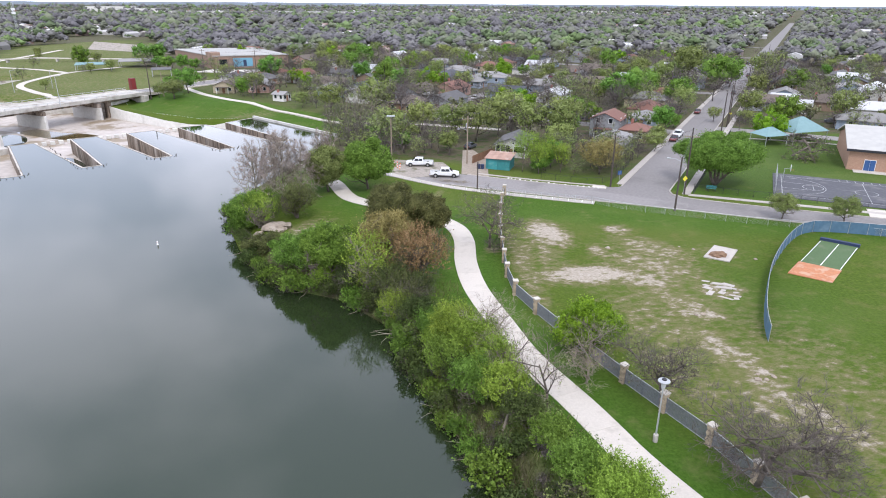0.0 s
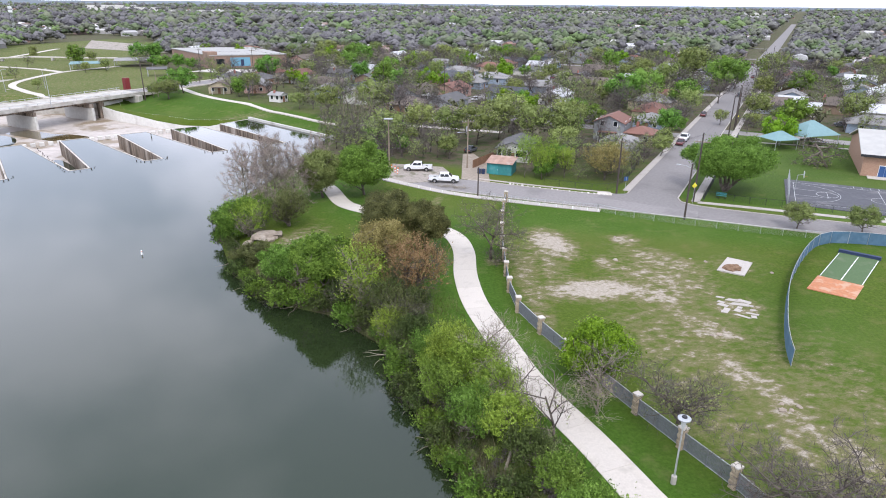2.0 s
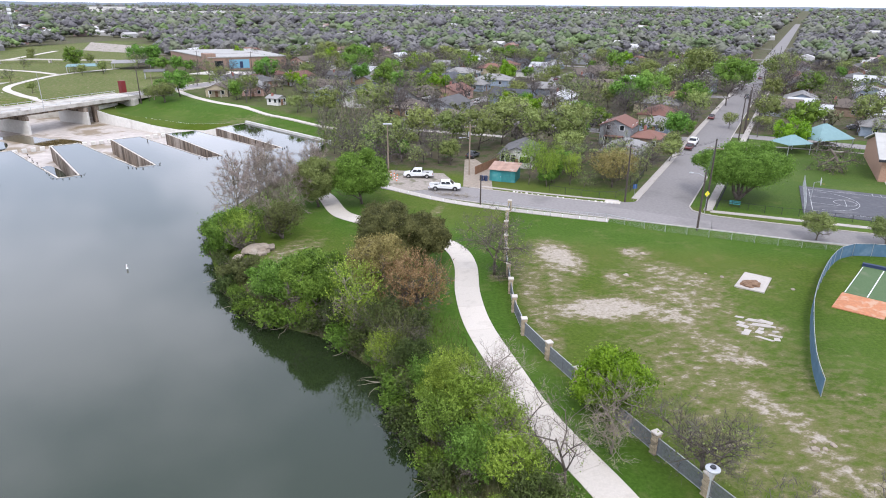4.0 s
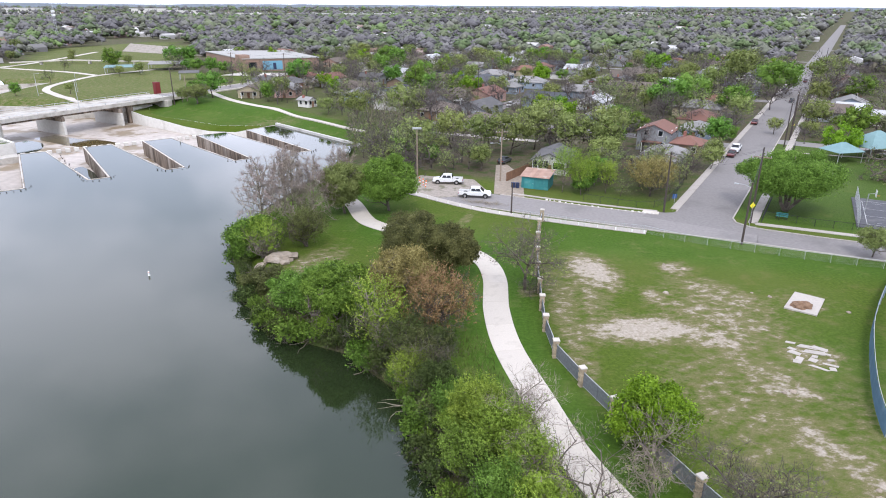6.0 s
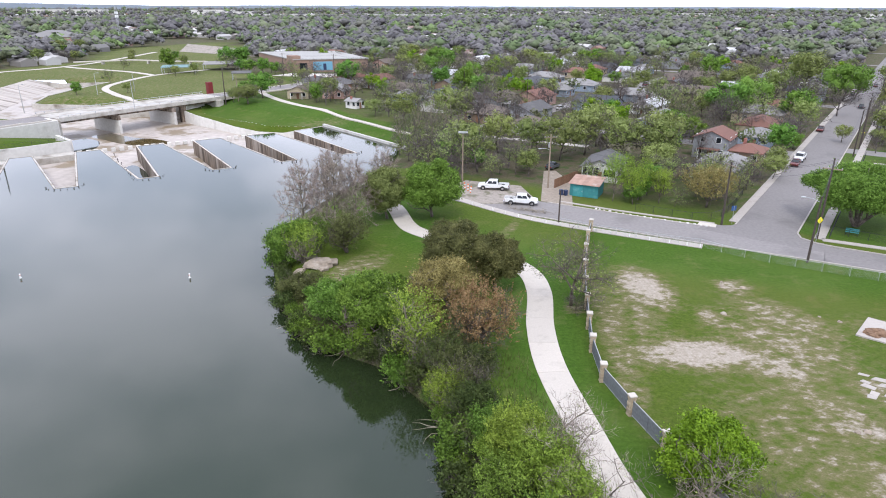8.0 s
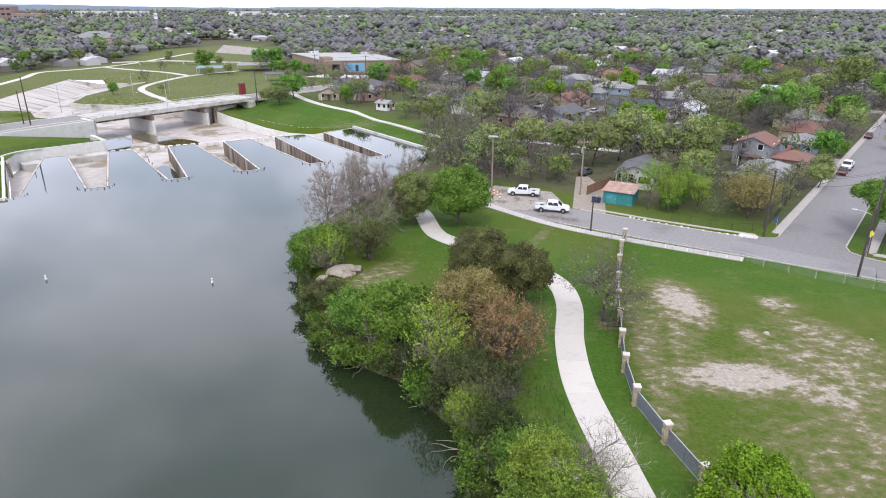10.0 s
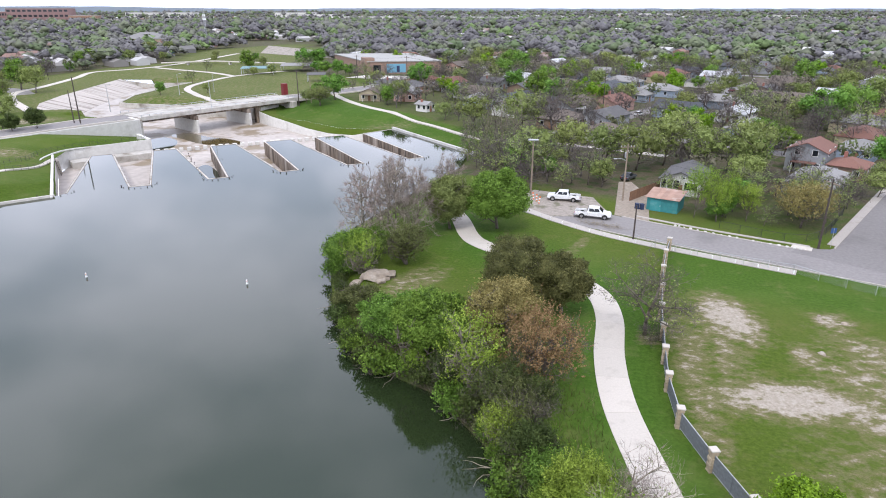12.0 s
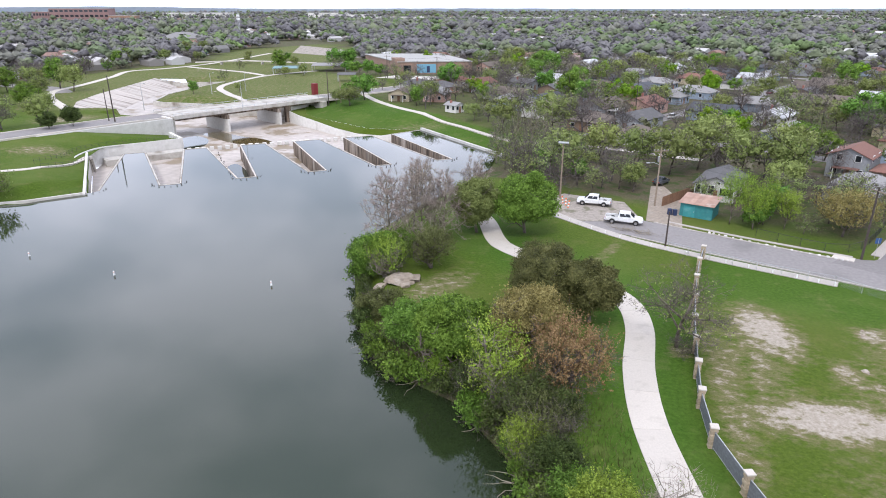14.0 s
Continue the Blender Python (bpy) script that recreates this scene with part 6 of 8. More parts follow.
EXTRA = ((-34, 246), (-22, 232), (-38, 262), (-24, 252), (-70, 282), (-84, 290), (-40, 302), (-24, 284), (-10, 300), (-72, 306), (-8, 268), (8, 290), (-30, 322), (-6, 334), (16, 318))
for k, (x, y) in enumerate(EXTRA):
    kind = (k * 5 + 3) % len(PROTOS)
    m = pose(x, y, 0, 0, 0, TURN2 + 90 * (k % 2))
    if kind in BUILT:
        copy_thing(PROTOS[kind], m)
    else:
        PROTOS[kind].matrix_basis = m
        BUILT.add(kind)
    HOUSES.append((x, y))
rng = random.Random(12)
for q in (-230, -196, -148, -118, -98, -66, -40, -18, 19, 44, 70, 102, 128, 154, 190, 220):
    p = rng.uniform(0, 12)
    while p < 420:
        x, y = along_avenue(p + rng.uniform(-2, 2), q + rng.uniform(-2.5, 2.5))
        if seen_from_path(x, y) and math.hypot(x - 100, y - 194) > 14 and math.hypot(x, y) < 430 and suburb(x, y, 5.5) and all(math.hypot(x - a, y - b) > 15 for a, b in HOUSES):
            k = rng.randrange(len(PROTOS))
            m = pose(x, y, 0, 0, 0, TURN2 + rng.choice((0, 90, 180, 270)))
            if k in BUILT:
                copy_thing(PROTOS[k], m)
            else:
                PROTOS[k].matrix_basis = m
                BUILT.add(k)
            HOUSES.append((x, y))
        p += rng.uniform(17, 24)
for x, y in [(-165 - 22 * i + rng.uniform(-5, 5), 175 + 18 * j + 12 * i + rng.uniform(-5, 5)) for i in range(8) for j in range(8)]:
    if inside(PARK, np.array([x]), np.array([y]))[0] or far_from(PARK, np.array([x]), np.array([y]), True)[0] < 14 or not seen_from_path(x, y) or math.hypot(x, y) > 430:
        continue
    if far_from(LOW, np.array([x]), np.array([y]), True)[0] > 26 and far_from(DECK, np.array([x]), np.array([y]))[0] > 16:
        copy_thing(PROTOS[rng.randrange(len(PROTOS))], pose(x, y, land(x, y), 0, 0, 50 + rng.choice((0, 90))))
        HOUSES.append((x, y))
for k, ob in enumerate(PROTOS):
    if k not in BUILT:
        ob.matrix_basis = pose(*along_avenue(440 + 20 * k, 30 + 3 * k), 0, 0, 0, TURN2)


# ---------------------------------------------------------------- trees of the suburb
KINDS = {}
for key, label, many, how in (
    ("bare", "leafless grey-brown tree among the houses", 4, dict(levels=3, forks=(6, 4, 3), limbs=2, leaves=0, twigs=1000, twig_len=1.2, thin=0.034, slim=0.9, girth=0.24, clump=0.9, bark=TWIG, sides=3, lift=0.6)),
    ("budding", "half-leafless budding tree among the houses", 4, dict(levels=2, forks=(6, 5), leaves=999, size=0.22, leaf="bud", twigs=600, twig_len=1.2, thin=0.036, limbs=1, girth=0.2, clump=0.9, sides=3)),
    ("olive", "olive green tree in young leaf among the houses", 4, dict(levels=1, forks=(6,), leaves=1700, size=0.25, loose=0.5, leaf="olive", twigs=160, twig_len=1.3, thin=0.045, girth=0.22, clump=1.6, sides=3)),
    ("green", "full green tree among the houses", 3, dict(levels=1, forks=(6,), leaves=1700, size=0.27, leaf="vivid", girth=0.25, clump=1.7, thin=0.05, drop=1.0, sides=3)),
    ("bright", "bright yellow-green tree among the houses", 2, dict(levels=1, forks=(6,), leaves=1700, size=0.27, leaf="bright", girth=0.22, clump=1.6, thin=0.05, drop=1.0, sides=3)),
    ("dark", "dark green oak among the houses", 2, dict(levels=1, forks=(6,), leaves=1700, size=0.27, leaf="deep", girth=0.25, clump=1.7, thin=0.05, drop=1.0, sides=3)),
):
    KINDS[key] = (label, [tree_meshes("suburb_tree_" + key, seed=400 + 7 * v + len(key), high=9.0, wide=8.6 + v % 3, first=0.22, **how) for v in range(many)])
PLANTED = []


def suburb_tree(kind, x, y, scale, name=""):
    label, meshes = KINDS[kind]
    plant(name or kind + "_tree", meshes[rng.randrange(len(meshes))], x, y, rng.uniform(0, 360), scale, label, group=kind + " suburb trees")
    PLANTED.append((x, y))


for kind, spots in (
    ("green", ((66, 221, 1.45), (75, 226, 1.5), (122, 268, 1.6), (129, 274, 1.4), (-92, 250, 1.2), (-69.5, 243, 0.8), (-98, 249, 0.8), (64, 172, 0.85), (36.5, 166, 0.85), (93, 335, 1.3), (-40, 372, 1.4), (-34, 366, 1.2),
               (-155, 385, 1.2), (-162, 380, 1.3), (-126, 340, 0.9), (-134, 342, 0.9), (-142, 350, 0.8), (-118, 336, 0.8), (27.2, 137.5, 0.62), (-30, 300, 1.0), (70, 179, 0.5), (-6, 151, 0.5), (4, 150, 0.45))),
    ("bright", ((24.5, 205, 0.95), (30.5, 203, 0.95), (88.2, 160.8, 1.0), (35, 300, 1.1), (-1, 261, 1.15), (5, 268, 0.9), (158, 300, 1.5), (150, 330, 1.1), (-8, 330, 1.2))),
    ("dark", ((43, 188, 0.95), (47, 183, 0.8), (-17, 262, 1.3), (145, 253, 1.2), (-183, 352, 1.3), (-235, 252, 1.5), (-196, 204, 0.8), (-205, 205, 0.9), (-212, 214, 0.9), (-246, 236, 1.2))),
    ("olive", ((37.5, 134.8, 0.6), (26, 160, 1.0), (18, 166, 1.05), (33, 158, 1.05), (38, 176, 0.95), (12, 160, 1.0), (5, 161, 0.9), (22, 176, 1.1), (31, 148, 0.7), (-15.5, 196, 1.2), (-31.5, 204, 1.15), (57.3, 155.5, 0.5), (117, 291, 1.9), (150, 285, 1.7),
               (-10, 158, 0.9), (-2, 166, 0.9), (-101, 244, 0.6), (-185, 196, 0.8), (-222, 246, 1.3), (-214, 222, 1.0), (54, 148, 0.5), (-158, 330, 0.7), (-164, 322, 0.6))),
    ("budding", ((39.8, 129.6, 0.5), (43.0, 134.0, 0.52), (45.6, 139.0, 0.55), (49.8, 146.4, 0.55), (35.0, 133.0, 0.62), (41.5, 143.5, 0.7), (29.5, 134, 0.5), (16.6, 139.5, 0.5), (32.5, 141, 0.6), (40.5, 141, 0.6), (-6, 147, 0.8), (-12, 150, 0.9), (2, 146, 0.65), (-16, 142, 0.7), (-3, 142, 0.5), (-21, 158, 0.9), (110, 152, 0.7), (-26, 214, 1.0), (-4, 232, 1.2), (-32, 240, 1.1), (52, 241, 1.0))),
    ("bare", ((-9, 141, 0.7), (0.5, 152, 0.9), (-18, 150, 1.0), (10, 172, 1.0), (-2, 176, 1.1), (-8, 191, 1.5), (70.5, 183, 0.9), (129, 243, 1.9), (104, 232, 1.2), (38, 210, 1.1), (-60, 250, 0.7), (46, 139, 0.5), (36, 145, 0.7), (13, 232, 1.1), (-30, 228, 1.2), (60, 205, 1.2), (95, 246, 1.3))),
):
    for x, y, s in spots:
        if s > 0.1:
            suburb_tree(kind, x, y, s * (1.18 if kind in ("olive", "budding") and x > -30 and 130 < y < 200 else 1.0))
tries = 0
while len(PLANTED) < 600 and tries < 30000:
    tries += 1
    a, r = radians(rng.uniform(-60, 44)), 440 * math.sqrt(rng.uniform(0.08, 1))
    x, y = r * math.sin(a), r * math.cos(a)
    if not suburb(x, y, 1.2) or any(math.hypot(x - u, y - v) < 6.5 for u, v in HOUSES) or any(abs(x - u) + abs(y - v) < 6.5 for u, v in PLANTED):
        continue
    suburb_tree(rng.choices(("bare", "budding", "olive", "green", "bright", "dark"), (36, 28, 20, 7, 4, 5))[0], x, y, rng.choice((0.55, 0.7, 0.8, 0.9, 1.0, 1.15)) * rng.uniform(0.9, 1.1))
for zone, many in (([(21, 126), (36, 119.5), (50, 142), (44, 162), (26, 152), (22.5, 134)], 8), ([(-20, 141), (-8, 142), (6.5, 141), (8, 162), (-25, 168)], 14), ([(-25, 170), (8, 162), (14, 190), (-10, 196)], 9), ([(78, 178), (100, 172), (112, 186), (90, 196)], 6)):
    xs, ys = [p[0] for p in zone], [p[1] for p in zone]
    done = 0
    for _ in range(600):
        x, y = rng.uniform(min(xs), max(xs)), rng.uniform(min(ys), max(ys))
        if done < many and inside(zone, np.array([x]), np.array([y]))[0] and all(abs(x - u) + abs(y - v) > 2.6 for u, v in PLANTED) and all(math.hypot(x - u, y - v) > 6.5 for u, v in HOUSES) and far_from(LEVEE, np.array([x]), np.array([y]))[0] > 4:
            suburb_tree(rng.choice(("olive", "olive", "budding", "budding", "bare", "bare", "green")), x, y, rng.uniform(0.4, 0.7))
            done += 1
for x, y in ((-190, 268), (-178, 290), (-172, 330), (-205, 345), (-230, 395), (-200, 400), (-215, 420), (-185, 372), (-250, 430), (-270, 400), (-168, 252), (-152, 260), (-182, 236)):
    if not inside(LOW, np.array([x]), np.array([y]))[0]:
        suburb_tree(rng.choice(("olive", "olive", "green", "budding")), x, y, rng.uniform(0.45, 0.8), "park_tree")


for k, (x, y) in enumerate(((-284, 300), (-291, 322), (-284, 345), (-290, 362), (-280, 380), (-296, 398), (-290, 420), (-304, 438), (-308, 462), (-276, 398), (-312, 385), (-318, 412), (-262, 262), (-270, 276), (-250, 226), (-322, 440), (-330, 470))):
    suburb_tree(("olive", "bare", "dark", "budding")[k % 4], x, y, 0.95 + 0.1 * (k % 3))


# the crowded yards behind: the same sort of trees, too many to count
def thicket(name, near, far, many, seed, quads=150):
    nrg, r = np.random.RandomState(seed), random.Random(seed)
    spots, tries = [], 0
    while len(spots) < many and tries < 40000:
        tries += 1
        a, d = radians(r.uniform(-60, 44)), math.sqrt(r.uniform(near**2, far**2))
        x, y = d * math.sin(a), d * math.cos(a)
        if suburb(x, y, 1.0) and all(abs(x - u) + abs(y - v) > 7.0 for u, v in HOUSES) and all(abs(x - u) + abs(y - v) > 4.5 for u, v in PLANTED):
            spots.append((x, y))
            PLANTED.append((x, y))
    verts, tone = [], []
    for x, y in spots:
        high, t = r.uniform(5.5, 10.5), min(max(r.betavariate(1.3, 1.5), 0), 1)
        leafy = t > 0.5
        lobes = np.array([(r.gauss(0, 0.24), r.gauss(0, 0.24), r.uniform(0.42, 0.85)) for _ in range(9)])
        way = nrg.normal(0, 1, (quads, 3))
        way /= np.linalg.norm(way, axis=1)[:, None]
        c = (lobes[nrg.randint(0, 9, quads)] + (way * 0.16 * nrg.rand(quads, 1) ** 0.35 if leafy else nrg.normal(0, 0.085, (quads, 3)))) * high + (x, y, 0)
        u = np.cross(way + nrg.normal(0, 0.25, (quads, 3)), nrg.normal(0, 1, (quads, 3))) if leafy else nrg.normal(0, 1, (quads, 3)) + (0, 0, 0.8)
        u /= np.linalg.norm(u, axis=1)[:, None]
        v = np.cross(u, way if leafy else nrg.normal(0, 1, (quads, 3)))
        v /= np.linalg.norm(v, axis=1)[:, None]
        s1, s2 = (0.42, 0.3) if leafy else (0.95, 0.06)
        q = nrg.uniform(0.6, 1.3, (quads, 1))
        verts.append(np.stack([c + u * s1 * q, c - u * s1 * q + v * s2 * q, c - u * s1 * q - v * s2 * q], 1).reshape(-1, 3))
        tone.append(np.full(quads * 3, t))
        stem = Shape()
        for k in range(5):
            stem.tube([(x, y, -0.2), (x, y, high * 0.25), tuple(np.array([x, y, 0]) + lobes[k] * high)], [0.18, 0.15, 0.03], 3)
        pts = np.array(stem.v)
        fs = [f for f in stem.f if len(f) == 4]
        tri = np.array([f[:3] for f in fs] + [(f[0], f[2], f[3]) for f in fs])
        verts.append(pts[tri.ravel()])
        tone.append(np.full(len(tri) * 3, 0.0))
    verts = np.concatenate(verts)
    me = tone_mesh(name, verts, np.arange(len(verts)).reshape(-1, 3), np.concatenate(tone), WOODS)
    tagged(part(name, me, WOODS), "crowded bare and budding trees in the yards between houses", "woods", "", "stuff")


# ---------------------------------------------------------------- far woods and roofs
def tone_mesh(name, verts, faces, tone, material):
    me = bpy.data.meshes.new(name)
    me.from_pydata(verts.tolist(), [], faces.tolist())
    me.attributes.new("tone", "FLOAT", "POINT").data.foreach_set("value", tone.astype(np.float32))
    me.materials.append(material)
    return me


WOODS = tone_material("far_woods", [(0.0, (0.105, 0.09, 0.086)), (0.4, (0.15, 0.13, 0.122)), (0.55, (0.15, 0.135, 0.1)), (0.7, (0.14, 0.145, 0.078)), (0.84, (0.1, 0.13, 0.052)), (1.0, (0.15, 0.2, 0.06))])
# the haze of distance is in these tones: lightened, greys pulled towards blue
HAZED_TONES = [(0.0, (0.1225, 0.1167, 0.1215)), (0.33, (0.1702, 0.1637, 0.1658)), (0.55, (0.1651, 0.1665, 0.1373)), (0.74, (0.1573, 0.1799, 0.1086)), (0.9, (0.1109, 0.1503, 0.0772)), (1.0, (0.1612, 0.2255, 0.0886))]
WOODS_FAR = tone_material("distant_crowns", HAZED_TONES, gap_shade=True)
FAR_ROOFS = tone_material("far_roofs", [(0.0, (0.12, 0.12, 0.12)), (0.3, (0.25, 0.23, 0.21)), (0.5, (0.24, 0.13, 0.1)), (0.6, (0.4, 0.38, 0.36)), (0.86, (0.46, 0.45, 0.44)), (1.0, (0.6, 0.6, 0.6))])


def far_homes(near, far, many, seed):
    nrg = np.random.RandomState(seed)
    a, r = np.radians(nrg.uniform(-60, 44, many)), np.sqrt(nrg.uniform(near**2, far**2, many))
    x, y = r * np.sin(a), r * np.cos(a)
    keep = (np.abs((x - AX) * F2.x + (y - AY) * F2.y) > 14) & ~inside(PARK, x, y) & (far_from([(-250, 560), (-330, 640)], x, y) > 40) & (far_from([(-151, 399), (-78, 363)], x, y) > 36)
    return nrg, x[keep], y[keep]


def far_woods(name, near, far, many, quads, tall, seed):
    nrg = np.random.RandomState(seed)
    a = np.radians(nrg.uniform(-60, 44, many * 2))
    r = np.sqrt(nrg.uniform(near**2, far**2, many * 2))
    x, y = r * np.sin(a), r * np.cos(a)
    dx, dy = x - AX, y - AY
    q = dx * F2.x + dy * F2.y
    keep = (np.abs(q) > 13.5) & ~inside(PARK, x, y) & (far_from([(-250, 560), (-330, 640)], x, y) > 30) & (far_from([(-151, 399), (-78, 363)], x, y) > 34) & (far_from(DECK, x, y) > 12)
    # gaps along the side streets and yards
    keep &= (np.abs((q + 41) % 84 - 42) > 3.5) & (np.sin(x * 0.061 + 2) * np.sin(y * 0.053 + x * 0.011) < 0.62)
    # open yards round the houses and before them
    for zone in ((430, 1000, 900, 31), (1000, 2600, 1300, 32)):
        if near < zone[1] and zone[0] < far:
            _, hx, hy = far_homes(*zone)
            for u, v in zip(hx[: len(hx) * 2 // 3], hy):
                d = math.hypot(u, v)
                keep &= np.hypot(x - u * (1 - 10 / d), y - v * (1 - 10 / d)) > 13
    x, y = x[keep][:many], y[keep][:many]
    many = len(x)
    big = np.clip(nrg.lognormal(-0.12, 0.33, many), 0.45, 1.7)
    tone = np.clip(nrg.beta(1.2, 1.05, many) + 0.16 * np.sin(x * 0.013) * np.cos(y * 0.011), 0, 1)
    # each crown: a few broad uneven boughs with loose sprays over them
    lobes, tufts = quads
    bv = np.array([(1, 0, 0), (0, 1, 0), (-1, 0, 0), (0, -1, 0), (0, 0, 1), (0, 0, -1)], float)
    bf = np.array([(0, 1, 4), (1, 2, 4), (2, 3, 4), (3, 0, 4), (1, 0, 5), (2, 1, 5), (3, 2, 5), (0, 3, 5)])
    wide = tall * 0.52 * big * nrg.uniform(0.85, 1.25, many)
    spin = nrg.uniform(0, 6.28, (many, 1)) + np.arange(lobes) * 2.4 + nrg.normal(0, 0.3, (many, lobes))
    outer = wide[:, None] * np.sqrt(np.arange(lobes) / lobes) * nrg.uniform(0.5, 0.75, (many, lobes))
    lift = big[:, None] * tall * (0.62 - 0.16 * np.arange(lobes) / lobes) * nrg.uniform(0.85, 1.12, (many, lobes))
    heart = np.stack([x[:, None] + outer * np.cos(spin), y[:, None] + outer * np.sin(spin), lift], 2)
    r = wide[:, None] * nrg.uniform(0.8, 1.2, (many, lobes)) * (0.6 if lobes > 2 else 0.8)
    lumps = bv * (1 + nrg.normal(0, 0.2, (many, lobes, 6, 1)))
    solid = (heart[:, :, None, :] + lumps * r[:, :, None, None] * (1, 1, 0.7)).reshape(-1, 3)
    faces = (bf[None] + (np.arange(many * lobes) * 6)[:, None, None]).reshape(-1, 3)
    way = nrg.normal(0, 1, (many, lobes, tufts, 3)) + (0, 0, 0.5)
    way /= np.linalg.norm(way, axis=3)[..., None]
    c = heart[:, :, None, :] + way * r[:, :, None, None] * nrg.uniform(0.75, 1.15, (many, lobes, tufts, 1)) * (1, 1, 0.75)
    face = way * 0.5 + nrg.normal(0, 0.22, way.shape) + (0, 0, 0.8)
    u = np.cross(face, nrg.normal(0, 1, way.shape))
    u /= np.linalg.norm(u, axis=3)[..., None]
    v = np.cross(face, u)
    v /= np.linalg.norm(v, axis=3)[..., None]
    q = r[:, :, None, None] * nrg.uniform(0.25, 0.5, (many, lobes, tufts, 1))
    spray = np.stack([c + u * q, c - u * q * 0.5 + v * q * 0.8, c - u * q * 0.5 - v * q * 0.8], 3).reshape(-1, 3)
    verts = np.concatenate([solid, spray])
    verts[:, 2] = np.maximum(verts[:, 2], 0.3)
    faces = np.concatenate([faces, len(solid) + np.arange(len(spray)).reshape(-1, 3)])
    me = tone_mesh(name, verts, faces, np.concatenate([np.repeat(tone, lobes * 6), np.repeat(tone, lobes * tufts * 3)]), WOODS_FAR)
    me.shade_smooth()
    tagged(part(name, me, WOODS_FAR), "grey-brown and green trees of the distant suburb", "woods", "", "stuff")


thicket("yard_woods", 150, 440, 330, 51)
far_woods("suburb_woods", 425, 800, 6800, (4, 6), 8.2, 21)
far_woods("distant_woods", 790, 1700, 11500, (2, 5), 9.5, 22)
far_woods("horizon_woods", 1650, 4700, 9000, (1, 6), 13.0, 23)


def far_roofs(name, near, far, many, seed):
    nrg, x, y = far_homes(near, far, many, seed)
    many = len(x)
    turn = radians(TURN2) + (nrg.rand(many) < 0.5) * math.pi / 2
    w, d, h = nrg.uniform(3.2, 4.8, many), nrg.uniform(4.5, 7.5, many), nrg.uniform(2.6, 3.8, many)
    top = h + w * nrg.uniform(0.3, 0.5, many)
    base = np.array([(-1, -1, 0), (1, -1, 0), (1, 1, 0), (-1, 1, 0), (-1, -1, 1), (1, -1, 1), (1, 1, 1), (-1, 1, 1), (0, -1, 2), (0, 1, 2)], float)
    lx, ly = base[:, 0] * w[:, None], base[:, 1] * d[:, None]
    z = np.where(base[:, 2] == 0, 0, np.where(base[:, 2] == 1, h[:, None], top[:, None]))
    vx = x[:, None] + lx * np.cos(turn)[:, None] - ly * np.sin(turn)[:, None]
    vy = y[:, None] + lx * np.sin(turn)[:, None] + ly * np.cos(turn)[:, None]
    verts = np.stack([vx, vy, z], 2).reshape(-1, 3)
    faces = np.array([(0, 1, 5, 4), (1, 2, 6, 5), (2, 3, 7, 6), (3, 0, 4, 7), (5, 6, 9, 8), (7, 4, 8, 9), (4, 5, 8, 8), (6, 7, 9, 9)])
    quads = faces[:6]
    tris = np.array([(4, 5, 8), (6, 7, 9)])
    off = (np.arange(many) * 10)[:, None, None]
    me = bpy.data.meshes.new(name)
    me.from_pydata(verts.tolist(), [], (quads + off).reshape(-1, 4).tolist() + (tris + off).reshape(-1, 3).tolist())
    me.attributes.new("tone", "FLOAT", "POINT").data.foreach_set("value", np.repeat(nrg.rand(many), 10).astype(np.float32))
    tagged(part(name, me, FAR_ROOFS), "distant low houses with grey, red and white roofs", "houses", "", "stuff")


far_roofs("suburb_roofs", 430, 1000, 900, 31)
far_roofs("distant_roofs", 1000, 2600, 1300, 32)


def far_building(label, x, y, turn, w, d, h, wall, roof, rows=0, name="distant_building"):
    b = thing(name, label, "building", pose(x, y, 0, 0, 0, turn))
    part("wall", Shape().box(-w / 2, -d / 2, -0.5, w / 2, d / 2, h), wall, b)
    part("roof", Shape().box(-w / 2 - 0.3, -d / 2 - 0.3, h + 0.004, w / 2 + 0.3, d / 2 + 0.3, h + 0.5, 0.1), roof, b)
    for j in range(rows):
        z = h * (j + 0.55) / rows
        for i in range(12):
            cx = -w / 2 + w * (i + 0.5) / 12
            part("window", Shape().box(cx - w / 36, -d / 2 - 0.15, z - h / rows * 0.2, cx + w / 36, -d / 2 + 0.05, z + h / rows * 0.2), GLASS, b)
    return b


# red brick with the greying of distant haze put into its base colour
HAZY_BRICK = surface("distant_brick", (0.26, 0.16, 0.145), (0.21, 0.13, 0.12), fine=0.4, rough=0.9)
far_building("large red brick school building in three storeys", -1208, 1306, 20, 130, 40, 32, HAZY_BRICK, WHITE_ROOF, 3)
far_building("red brick wing of a large school", -1303, 1321, 20, 80, 40, 25, HAZY_BRICK, WHITE_ROOF, 2)
far_building("tan lower wing of a large school", -1113, 1326, 20, 60, 30, 17, BRICK_WALL, WHITE_ROOF, 1)
house_proto(24, 36, 7.5, W[5], R[2], hip=True, name="distant_building", label="broad pink-walled building with a pale hipped roof").matrix_basis = pose(-388, 548, 0, 0, 0, 105)
far_building("blue shed beside the park", -318, 470, 15, 12, 7, 4.5, BLUE_PAINT, R[2])
for x, y, w, h in ((-600, 1760, 170, 9), (-420, 1840, 130, 8), (-250, 1600, 190, 11), (-60, 1900, 120, 8), (560, 2300, 160, 8), (-900, 2100, 200, 12), (720, 1500, 70, 8), (1100, 2200, 120, 9), (-1600, 2300, 260, 16), (-1150, 2500, 160, 14), (180, 2600, 200, 10)):
    far_building("long white warehouse near the horizon", x, y, 10, w, 60, h, W[0], WHITE_ROOF)


